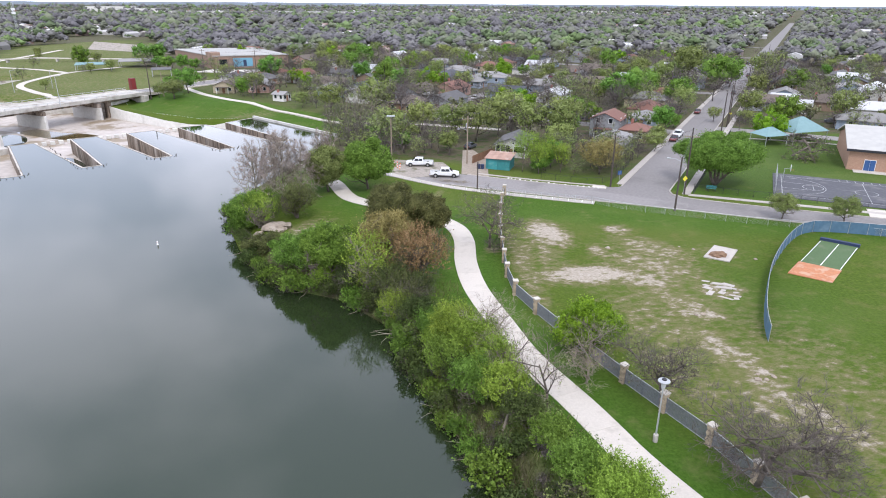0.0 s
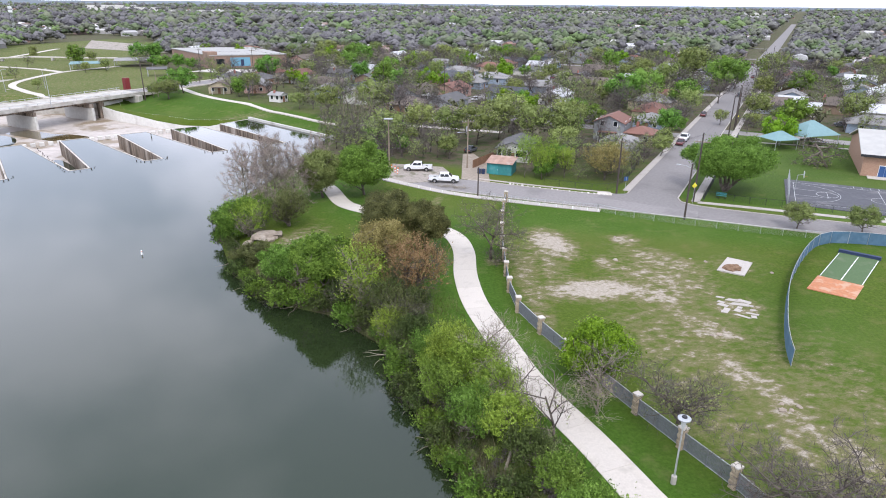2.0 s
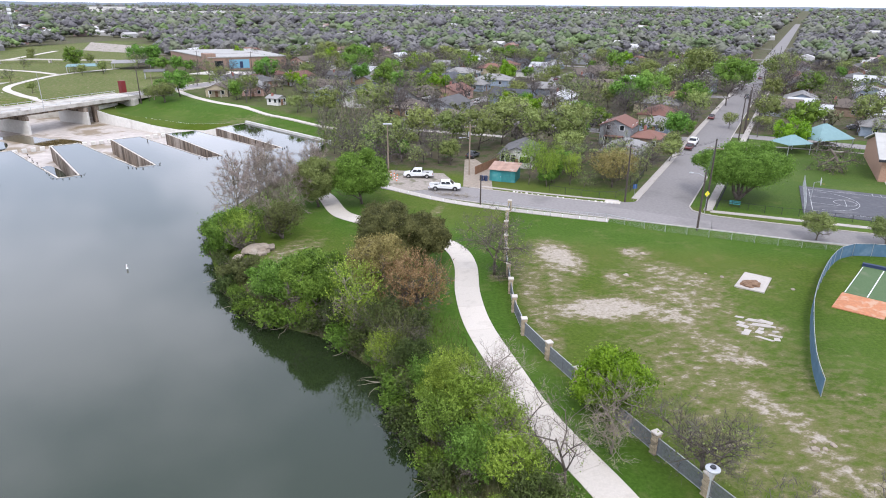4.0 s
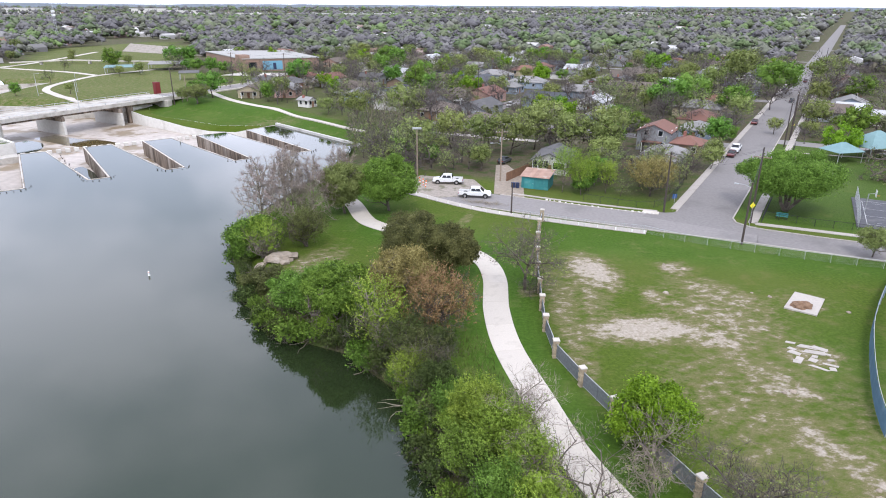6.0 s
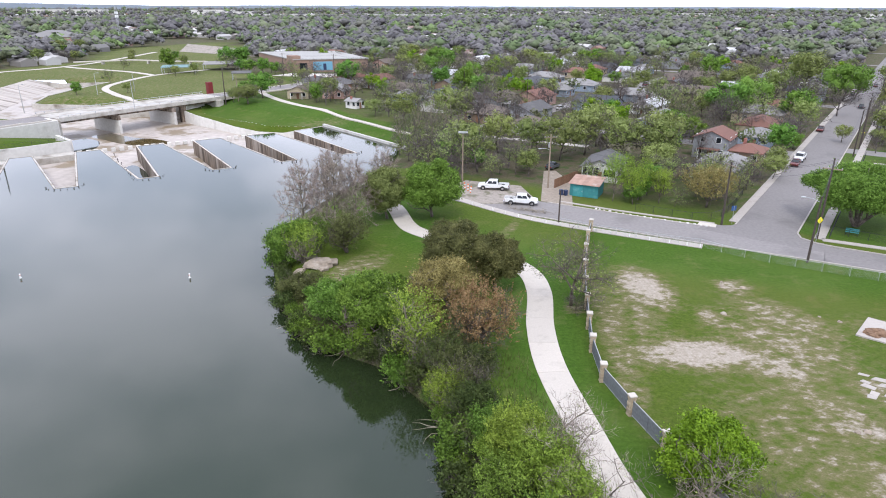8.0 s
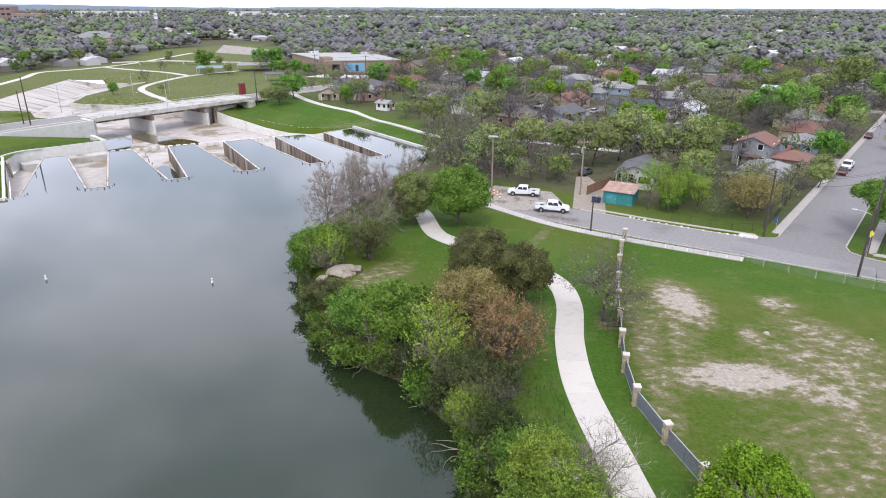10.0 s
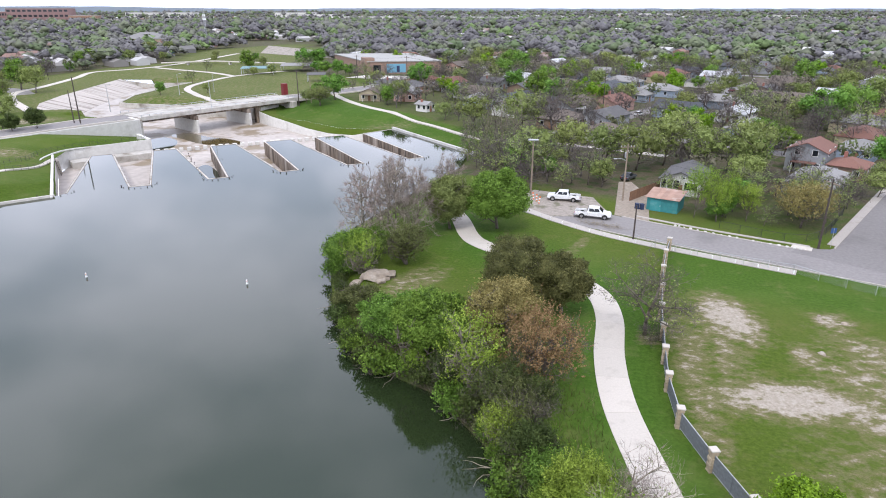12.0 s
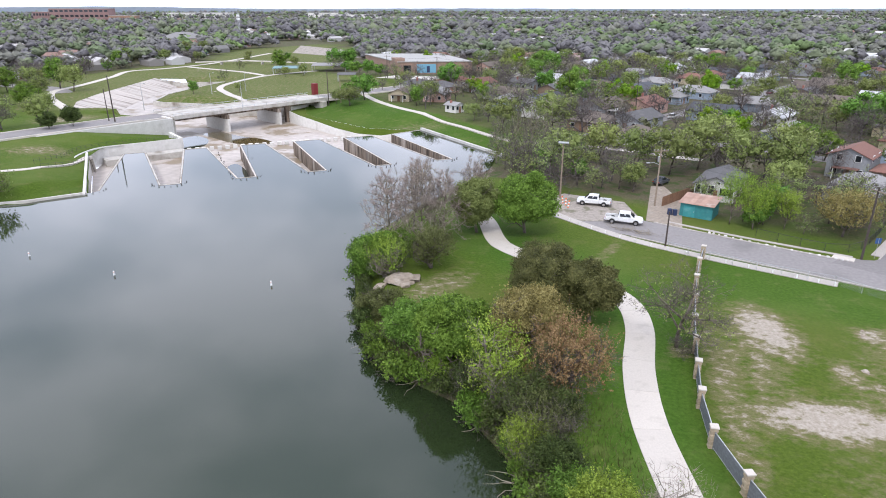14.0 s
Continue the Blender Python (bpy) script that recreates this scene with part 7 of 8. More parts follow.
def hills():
    """Low hills beyond the suburb, with the blue-grey of haze in their colour."""
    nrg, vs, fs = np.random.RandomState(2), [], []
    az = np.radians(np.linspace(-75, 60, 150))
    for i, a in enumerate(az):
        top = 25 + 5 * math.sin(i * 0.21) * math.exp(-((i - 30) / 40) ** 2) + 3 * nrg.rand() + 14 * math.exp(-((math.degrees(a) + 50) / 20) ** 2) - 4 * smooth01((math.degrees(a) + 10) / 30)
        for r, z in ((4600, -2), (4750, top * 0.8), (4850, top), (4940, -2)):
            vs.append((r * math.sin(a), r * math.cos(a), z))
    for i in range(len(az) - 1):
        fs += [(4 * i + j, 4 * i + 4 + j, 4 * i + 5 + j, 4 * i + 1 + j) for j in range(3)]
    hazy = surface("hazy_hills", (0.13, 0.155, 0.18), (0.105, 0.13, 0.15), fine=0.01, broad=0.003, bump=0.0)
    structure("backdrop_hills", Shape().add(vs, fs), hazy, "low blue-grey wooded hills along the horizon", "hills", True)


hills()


# ---------------------------------------------------------------- field fence with stone pillars
def stone_pillar():
    pl = thing("stone_pillar", "square limestone fence pillar with a pale cap", "pillar", group="stone pillars of the field fence")
    z, k = -0.2, 0
    while z < 1.9:
        h = 0.3
        w = 0.25 if k % 2 else 0.29
        for sx in (-1, 1):
            x0, x1 = (0.004, w) if sx > 0 else (-w, -0.004)
            part("stone", Shape().box(x0, -w, z, x1, w, z + h - 0.012, 0.018), STONE, pl)
        z, k = z + h, k + 1
    part("cap", Shape().box(-0.34, -0.34, z - 0.01, 0.34, 0.34, z + 0.13, 0.03), CONCRETE, pl, "pale cast stone cap")
    return pl


def build_field_fence():
    first = None
    for a, b in zip(FIELD_FENCE, FIELD_FENCE[1:] + [None]):
        turn = math.degrees(math.atan2((b or a)[1] - a[1], (b or a)[0] - a[0])) if b else 70
        m = pose(a[0], a[1], land(*a), 0, 0, turn)
        if first is None:
            first = stone_pillar()
            first.matrix_basis = m
        else:
            copy_thing(first, m)
        if not b:
            continue
        length = math.hypot(b[0] - a[0], b[1] - a[1])
        za, zb = land(*a), land(*b)
        panel = thing("fence_panel", "grey metal fence panel with pale rails between stone pillars", "fence", pose(a[0], a[1], za, 0, -math.degrees(math.atan2(zb - za, length)), turn), "panels of the field fence")
        part("top_rail", Shape().box(0.28, -0.035, 1.52, length - 0.28, 0.035, 1.6, 0.01), STEEL, panel)
        part("bottom_rail", Shape().box(0.28, -0.035, 0.1, length - 0.28, 0.035, 0.17, 0.01), STEEL, panel)
        s, x = Shape(), 0.3
        while x < length - 0.3:
            s.box(x, -0.012, 0.165, x + 0.055, 0.012, 1.525)
            x += 0.085
        tagged(part("slat_infill", s, SLAT, panel), "narrow upright grey slats", kind="stuff")
        for x in (0.3, length / 2, length - 0.3):
            part("post", Shape().box(x - 0.03, -0.045, -0.1, x + 0.03, 0.045, 1.6), SLAT, panel)


build_field_fence()


def chain_fence(name, line, high, spacing, label, material=STEEL, screen=None, mesh=True):
    """Posts and rails with a wire web, or with a cloth screen."""
    f = thing(name, label, "fence")
    pts = curve_line(line, 0.5)
    run = np.r_[0, np.cumsum(np.linalg.norm(np.diff(pts, axis=0), axis=1))]
    at = np.stack([np.interp(np.linspace(0, run[-1], max(2, int(run[-1] / spacing) + 1)), run, pts[:, i]) for i in (0, 1)], 1)
    z = np.array([land(*p) for p in at])
    post = Shape().tube([(0, 0, -0.2), (0, 0, high + 0.05)], 0.032, 6).mesh("post")
    post.materials.append(material)
    for p, h in zip(at, z):
        part("post", post, material, f).location = (*p, h)
    part("rail", Shape().tube([(*p, h + high) for p, h in zip(at, z)], 0.026, 5), material, f)
    if screen:
        for (a, b), (u, v) in zip(zip(at, at[1:]), zip(z, z[1:])):
            d = (b - a) / np.linalg.norm(b - a)
            n = np.array([-d[1], d[0]]) * 0.02
            k, l, r, lo, hi = 6, [], [], [], []
            for i in range(k + 1):
                t = i / k
                c = a + (b - a) * t + n * (1.8 + 1.6 * math.sin(math.pi * t))
                l.append(c + n * 0.3)
                r.append(c - n * 0.3)
                lo.append(u + (v - u) * t + 0.05)
                hi.append(u + (v - u) * t + high - 0.02 - 0.05 * math.sin(math.pi * t))
            part("screen", Shape().strip(l, r, lo, hi), screen, f)
    elif mesh:
        s = Shape()
        for (a, b), (u, v) in zip(zip(at, at[1:]), zip(z, z[1:])):
            k = int(np.linalg.norm(b - a) / 0.22)
            for i in range(k):
                p0, p1 = a + (b - a) * i / k, a + (b - a) * min((i + 4) / k, 1)
                q = u + (v - u) * i / k
                s.tube([(*p0, q + 0.05), (*p1, q + high)], 0.006, 3)
                s.tube([(*p1, q + 0.05), (*p0, q + high)], 0.006, 3)
        tagged(part("wire_web", s, material, f), "fine galvanised wire web", kind="stuff")
    return f


chain_fence("blue_fence", [(35.3, 56.8), (37.1, 61.2), (41, 68.5), (45.3, 75.5), (51.6, 83.8), (56.4, 88.9), (59.4, 90.6), (63.2, 90.3), (69.8, 88.4), (90, 82)], 1.9, 2.6, "curved chain fence with a faded blue windscreen", STEEL, BLUE_SCREEN)
chain_fence("street_fence", [(28.8, 106.3), (32.9, 103.0), (37.9, 100.4), (45.4, 97.2), (51.8, 94.7), (57.9, 92.8), (75, 86.4)], 1.2, 3.0, "low galvanised chain-link fence along the street")
chain_fence("street_fence", [(9.2, 114.0), (14.2, 111.4), (21, 108.6), (28.8, 106.3)], 1.2, 3.0, "low galvanised chain-link fence beside the sidewalk")
chain_fence("school_fence", [(50.4, 114.6), (57.0, 110.4), (62.6, 108.2), (78, 101.4), (95, 93.6)], 1.25, 2.5, "low dark steel fence round the school lawn", DARK_STEEL)
chain_fence("school_fence", [along_avenue(p, 10.0) for p in (3.5, 30, 60, 72)], 1.25, 2.5, "low dark steel fence beside the avenue sidewalk", DARK_STEEL)
chain_fence("court_fence", [(63.2, 109.4), (68, 118), (72.8, 127)], 2.2, 3.0, "tall chain-link fence at the end of the court")
chain_fence("yard_fence", [(22.5, 123.4), (34, 119.2), (44, 135)], 1.3, 3.0, "chain-link fence round an overgrown yard", DARK_STEEL)
chain_fence("levee_fence", [(-84, 256), (-62, 240), (-40, 222), (-22, 205)], 1.3, 3.0, "low chain-link fence behind the levee path", DARK_STEEL)


def low_posts():
    line = curve_line([(-10.6, 129.4), (-5.5, 124.2), (3.7, 117.2), (14.5, 112.0), (29.2, 106.4)], 0.5)
    a, _ = sides_of(line, -0.75, 0)
    me = Shape().box(-0.07, -0.07, 0, 0.07, 0.07, 0.55, 0.02).mesh("bollard")
    me.materials.append(WHITE)
    for p in a[::5]:
        ob = tagged(part("bollard", me, WHITE), "short white post at the sidewalk's edge", "post", "white posts by the sidewalk")
        ob.location = (*p, land(*p))
    me = Shape().box(-0.22, -0.17, -0.05, 0.22, 0.17, 0.2, 0.08).mesh("edging_stone")
    me.materials.append(WALL_CONCRETE)
    r = random.Random(3)
    b, _ = sides_of(curve_line([(16, 123.6), (24, 119.6), (33, 116.0)], 0.5), -0.3, 0)
    for p in b[::2]:
        ob = tagged(part("edging_stone", me, WALL_CONCRETE), "pale edging stone along the street", "stone", "edging stones")
        ob.matrix_basis = pose(*p, land(*p), 0, 0, r.uniform(0, 180)) @ Matrix.Scale(r.uniform(0.7, 1.2), 4)


low_posts()


# ---------------------------------------------------------------- lamps, poles and wires
def trail_lamp(x, y):
    l = thing("trail_lamp", "grey trail lamp with a round flat top on a concrete foot", "street lamp", pose(x, y, land(x, y)))
    part("foot", Shape().tube([(0, 0, -0.3), (0, 0, 0.7)], 0.2, 12), OLD_CONCRETE, l, smooth=False)
    part("pole", Shape().tube([(0, 0, 0.75), (0, 0, 5.0)], [0.075, 0.055], 8), STEEL, l)
    part("lantern", Shape().tube([(0, 0, 4.9), (0, 0, 5.2), (0, 0, 5.7)], [0.08, 0.16, 0.19], 12), plain("frosted_lens", (0.55, 0.56, 0.55), 0.3), l)
    part("cap", Shape().tube([(0, 0, 5.7), (0, 0, 5.78), (0, 0, 5.86)], [0.46, 0.47, 0.3], 20), STEEL, l)
    part("finial", Shape().tube([(0, 0, 5.86), (0, 0, 5.95)], [0.2, 0.17], 12), DARK_STEEL, l)


trail_lamp(17.75, 40.8)


def utility_pole(x, y, high, label, arm=True, turn=0, lamp=False, box=False, material=POLE_WOOD, r=0.17, white_top=False, lamp_z=0, arm_z=0):
    p = thing("utility_pole", label, "utility pole", pose(x, y, land(x, y), 0, 0, turn))
    part("pole", Shape().tube([(0, 0, -0.5), (0, 0, high * 0.5), (0, 0, high)], [r, r * 0.85, r * 0.65], 8), material, p)
    if arm:
        az = arm_z or high - 0.5
        a = part("crossarm", Shape().box(-1.3, -0.07, az - 0.15, 1.3, 0.07, az, 0.015), PALE_WOOD, p)
        for s in (-1.2, -0.6, 0.6, 1.2):
            part("insulator", Shape().tube([(s, 0, az), (s, 0, az + 0.2)], [0.05, 0.07], 6), STEEL, a)
    if box:
        part("transformer", Shape().tube([(0, -0.4, high - 2.6), (0, -0.4, high - 2.5), (0, -0.4, high - 1.7), (0, -0.4, high - 1.6)], [0.2, 0.26, 0.26, 0.18], 10), STEEL, p)
    if lamp:
        lz = lamp_z or high - 3.0
        part("lamp_arm", Shape().tube([(0, 0, lz), (1.0, 0, lz + 0.4), (1.9, 0, lz + 0.4)], 0.035, 6), STEEL, p)
        part("lamp_head", Shape().box(1.8, -0.14, lz + 0.32, 2.4, 0.14, lz + 0.48, 0.04), STEEL, p)
    if white_top:
        part("floodlight", Shape().box(-0.9, -0.25, high - 0.2, 0.9, 0.25, high + 0.1, 0.06), STEEL, p)
    return (x, y, land(x, y) + high)


POLES = {}
for key, x, y, high, kw in (
    ("corner_a", 41.9, 101.7, 9.4, dict(arm=False, lamp=True, turn=150, lamp_z=8.6)), ("corner_b", 47.4, 111.8, 12.4, dict(turn=-30, arm_z=10.9)), ("yard", 34.9, 116.8, 10.4, dict(arm=True, turn=110)),
    ("drive", 8.2, 136.1, 10.4, dict(box=True, lamp=True, turn=200, material=PALE_WOOD)), ("flood", -8.4, 136.4, 10.4, dict(arm=False, white_top=True, material=PALE_WOOD)),
    ("dark", 8.9, 115.2, 5.4, dict(arm=False, r=0.14)), ("avenue_a", 80.8, 171.8, 11.5, dict(turn=60)), ("avenue_b", 86.3, 180.6, 12.5, dict(turn=60)), ("avenue_c", 89.2, 185.8, 12.5, dict(turn=60)),
    ("avenue_d", 120.9, 241.4, 12, dict(turn=60)), ("avenue_e", 152.9, 297.4, 12, dict(turn=60)), ("avenue_f", 192.9, 367.4, 12, dict(turn=60)),
    ("left_a", -144.5, 181.0, 13.5, dict(arm=False, r=0.2)), ("left_b", -147.2, 181.6, 9.5, dict(arm=False)), ("right_a", -103.5, 242.5, 13.0, dict(arm=False, r=0.22)), ("right_b", -99.5, 244.6, 9, dict(arm=False, material=PALE_WOOD)),
    ("street_a", -60, 310, 11, dict(turn=20)), ("street_b", -84, 322, 11, dict(turn=20)), ("street_c", -112, 330, 11, dict(turn=20)), ("yard_b", 6, 240, 12, dict(turn=60)), ("yard_c", 33, 214, 11, dict(turn=60)), ("yard_d", 88, 232, 11, dict(turn=60))):
    POLES[key] = utility_pole(x, y, high, "dark wooden utility pole" if kw.get("material") is None else "pale weathered wooden utility pole", **kw)


def light_mast(x, y, high, z):
    m = thing("bridge_lamp", "slender grey lamp post on the bridge", "street lamp", pose(x, y, z))
    part("pole", Shape().tube([(0, 0, 0), (0, 0, high)], [0.11, 0.06], 7), STEEL, m)
    part("lamp_arm", Shape().tube([(0, 0, high), (1.2, 0.4, high + 0.25)], 0.04, 5), STEEL, m)
    part("lamp_head", Shape().box(0.9, 0.2, high + 0.15, 1.6, 0.6, high + 0.3, 0.05), STEEL, m)


light_mast(-119.5, 210.5, 9.5, 1.05)
light_mast(-152, 203, 8.5, 1.0)
light_mast(-158, 250, 8.0, 0.4)
light_mast(-150, 262, 7.0, 0.4)


def wire(a, b, sag, shift=(0, 0, 0), thick=0.014):
    a, b, o = Vector(POLES[a]), Vector(POLES[b]), Vector(shift)
    pts = [a.lerp(b, t) + o - Vector((0, 0, 4 * sag * t * (1 - t))) for t in (i / 14 for i in range(15))]
    tagged(part("power_line", Shape().tube(pts, thick, 4), DARK_STEEL), "sagging dark power line between poles", "power line", "power lines")


for a, b in (("drive", "yard"), ("yard", "corner_b"), ("drive", "flood"), ("corner_a", "corner_b"), ("corner_b", "avenue_a"), ("avenue_a", "avenue_b"), ("avenue_b", "avenue_c"), ("avenue_c", "avenue_d"), ("avenue_d", "avenue_e"), ("avenue_e", "avenue_f"), ("street_a", "street_b"), ("street_b", "street_c"), ("yard_b", "yard_c")):
    for dz, side in ((-0.35, 0.6), (-0.35, -0.6), (-1.6, 0.0)):
        wire(a, b, 0.9, (side * 0.5, side * 0.86, dz))


def radio_mast(x, y, high):
    m = thing("radio_mast", "tall thin lattice radio mast", "mast", pose(x, y, 0))
    for k in range(3):
        a = 2.09 * k
        part("leg", Shape().tube([(1.1 * math.cos(a), 1.1 * math.sin(a), 0), (0.45 * math.cos(a), 0.45 * math.sin(a), high)], 0.1, 4), STEEL, m)
    s = Shape()
    for j in range(int(high / 2.5)):
        for k in range(3):
            a, b = 2.09 * (k + j % 2), 2.09 * (k + 1 + j % 2)
            r0, r1 = 1.1 - 0.65 * j * 2.5 / high, 1.1 - 0.65 * (j + 1) * 2.5 / high
            s.tube([(r0 * math.cos(a), r0 * math.sin(a), j * 2.5), (r1 * math.cos(b), r1 * math.sin(b), j * 2.5 + 2.5)], 0.05, 3)
    tagged(part("bracing", s, STEEL, m), kind="stuff")
    for z in (22, 25):
        part("antenna_panel", Shape().box(-1.6, -0.3, z, 1.6, 0.3, z + 2.0, 0.1), WHITE, m)


radio_mast(-354, 587, 62)


def road_sign(x, y, colour, kind, label, high=2.2, turn=200):
    s = thing("road_sign", label, "road sign", pose(x, y, land(x, y), 0, 0, turn))
    part("post", Shape().tube([(0, 0, -0.2), (0, 0, high + 0.4)], 0.03, 6), STEEL, s)
    b = Shape()
    if kind == "diamond":
        b.add([(0, -0.04, high - 0.55), (0.55, -0.04, high), (0, -0.04, high + 0.55), (-0.55, -0.04, high), (0, -0.06, high - 0.55), (0.55, -0.06, high), (0, -0.06, high + 0.55), (-0.55, -0.06, high)],
              [(0, 1, 2, 3), (7, 6, 5, 4), (0, 4, 5, 1), (1, 5, 6, 2), (2, 6, 7, 3), (3, 7, 4, 0)])
    else:
        b.box(-0.45, -0.06, high - 0.4, 0.45, -0.04, high + 0.4, 0.008)
    part("plate", b, colour, s)


road_sign(46.6, 110.3, YELLOW, "diamond", "bright yellow diamond warning sign by the kerb", 3.4)
road_sign(90.6, 188.5, YELLOW, "diamond", "bright yellow warning sign along the avenue", 2.6)
road_sign(36.8, 117.8, BLUE_PAINT, "plate", "small blue sign on a steel post", 2.6)


# ---------------------------------------------------------------- field: mat, slabs, court
def batting_mat():
    c, along, across = Vector((49, 73)), Vector((0.685, 0.729)), Vector((0.775, -0.632)) * 2.45

    def quad(a0, a1, s0, s1):
        pts = [c + along * a + across * s for a, s in ((a0, s0), (a0, s1), (a1, s1), (a1, s0))]
        return [tuple(p) for p in pts]

    z = land(54, 79)
    m = thing("batting_mat", "green turf batting mat with an orange end and white lines", "sports mat")
    part("turf", Shape().prism(quad(5.4, 16.8, -1, 1), z - 0.1, z + 0.06), TURF, m)
    part("orange_end", Shape().prism(quad(0, 5.39, -1.06, 1.06), z - 0.1, z + 0.075), ORANGE, m, "orange turf end")
    for a0, a1, s0, s1 in ((5.6, 16.4, -0.022, 0.022), (5.6, 16.4, -0.985, -0.95), (5.6, 16.4, 0.95, 0.985)):
        part("line", Shape().prism(quad(a0, a1, s0, s1), z + 0.062, z + 0.075), WHITE, m)
    part("pad", Shape().prism(quad(16.8, 17.35, -1.05, 1.05), z - 0.1, z + 0.45), NAVY, m, "navy end pad")


batting_mat()


def field_slabs():
    z = land(41, 82)
    pad = thing("concrete_pad", "square pale concrete pad with a heap of soil", "concrete pad")
    part("pad", Shape().prism([(38.2, 80.6), (41.0, 78.6), (44.2, 83.0), (41.6, 85.0)], z - 0.2, z + 0.14), SIDEWALK, pad)
    bm = bmesh.new()
    bmesh.ops.create_icosphere(bm, subdivisions=4, radius=1)
    for v in bm.verts:
        n = 1 + 0.3 * noise.noise(v.co * 2) + 0.12 * noise.noise(v.co * 7)
        v.co = Vector((v.co.x * 1.2 * n, v.co.y * 0.9 * n, max(v.co.z, -0.1) * 0.6 * n))
    me = bpy.data.meshes.new("soil_heap")
    bm.to_mesh(me)
    bm.free()
    part("mound", me, surface("brown_soil", (0.25, 0.155, 0.095), (0.14, 0.085, 0.055), fine=3.0, rough=1.0), pad).location = (40.4, 80.9, z + 0.12)
    r = random.Random(8)
    for k in range(15):
        row, col = divmod(k, 3)
        x, y = 34.2 + col * 1.35 + row * 0.25 + r.uniform(-0.3, 0.3), 68.4 + row * 1.05 - col * 0.7 + r.uniform(-0.3, 0.3)
        w, d = r.uniform(0.3, 1.1), r.uniform(0.16, 0.42)
        ob = tagged(part("broken_slab", Shape().prism([(-w, -d), (w * r.uniform(0.7, 1), -d * r.uniform(0.6, 1.2)), (w, d), (-w * r.uniform(0.5, 1), d * r.uniform(0.7, 1.1))], -0.1, 0.05), SIDEWALK), "broken pale concrete slab lying in the grass", "slab", "broken slabs in the field")
        ob.matrix_basis = pose(x, y, land(x, y), r.uniform(-4, 4), r.uniform(-4, 4), -28 + r.uniform(-22, 22))
    for k in range(14):
        x, y = r.choice(((44, 80), (38, 84), (29, 92.5), (24.5, 84), (30, 64), (31, 50)))
        x, y, s = x + r.uniform(-2, 2), y + r.uniform(-1.5, 1.5), r.uniform(0.12, 0.35)
        bm = bmesh.new()
        bmesh.ops.create_icosphere(bm, subdivisions=2, radius=s)
        for v in bm.verts:
            v.co *= 1 + 0.5 * noise.noise(v.co * 4 + Vector((k, 0, 0)))
            v.co.z *= 0.5
        me = bpy.data.meshes.new("stone")
        bm.to_mesh(me)
        bm.free()
        tagged(part("stone", me, ROCK), "loose pale stone on the worn field", "stone", "loose stones in the field").location = (x, y, land(x, y) + s * 0.15)


field_slabs()


def ring(cx, cy, r, w, z, a0=0, a1=360):
    k = 32
    t = np.radians(np.linspace(a0, a1, k))
    c = np.stack([np.cos(t), np.sin(t)], 1)
    return Shape().strip(np.array([cx, cy]) + c * (r + w / 2), np.array([cx, cy]) + c * (r - w / 2), z, z + 0.008)


def ball_court():
    base, u, v = Vector((63.6, 110.4)), Vector((0.89, -0.456)), Vector((0.487, 0.873))
    ang = math.degrees(math.atan2(u.y, u.x))
    c = thing("ball_court", "worn dark asphalt ball court with white lines", "sports court", pose(base.x, base.y, 0.06, 0, 0, ang))
    part("surface", Shape().box(0, 0, -0.3, 38, 19, 0.05), COURT, c)
    z = 0.054
    for x0, y0, x1, y1 in ((1.5, 2, 1.6, 17), (1.5, 2, 36, 2.1), (1.5, 16.9, 36, 17), (15.9, 2, 16.0, 17), (30.5, 2, 30.6, 17), (1.6, 7.2, 7, 7.3), (1.6, 11.7, 7, 11.8), (7, 7.2, 7.1, 11.8)):
        part("line", Shape().box(x0, y0, z, x1, y1, z + 0.008), WORN_LINE, c)
    for cx, cy, r, a0, a1 in ((3.0, 9.5, 6.2, -90, 90), (7.0, 9.5, 1.8, 0, 360), (15.9, 9.5, 1.9, 0, 360), (29, 9.5, 6.2, 90, 270), (24.8, 9.5, 1.8, 0, 360)):
        part("line", ring(cx, cy, r, 0.1, z + 0.01, a0, a1), WORN_LINE, c)
    for i in range(9):
        part("line", Shape().box(12 + i * 1.4, 17.2, z, 12.1 + i * 1.4, 18.6, z + 0.008), WORN_LINE, c)
    hoop = thing("basketball_hoop", "steel basketball hoop at the end of the court", "basketball hoop", pose(*(base + u * 1.2 + v * 9.5), 0.1, 0, 0, ang))
    part("post", Shape().tube([(0, 0, -0.2), (0, 0, 3.2), (1.0, 0, 3.4)], 0.07, 7), STEEL, hoop)
    part("backboard", Shape().box(1.0, -0.9, 2.9, 1.05, 0.9, 3.95, 0.01), WHITE, hoop)
    part("rim", ring(1.4, 0, 0.23, 0.03, 3.05), ORANGE_PLASTIC, hoop)


ball_court()


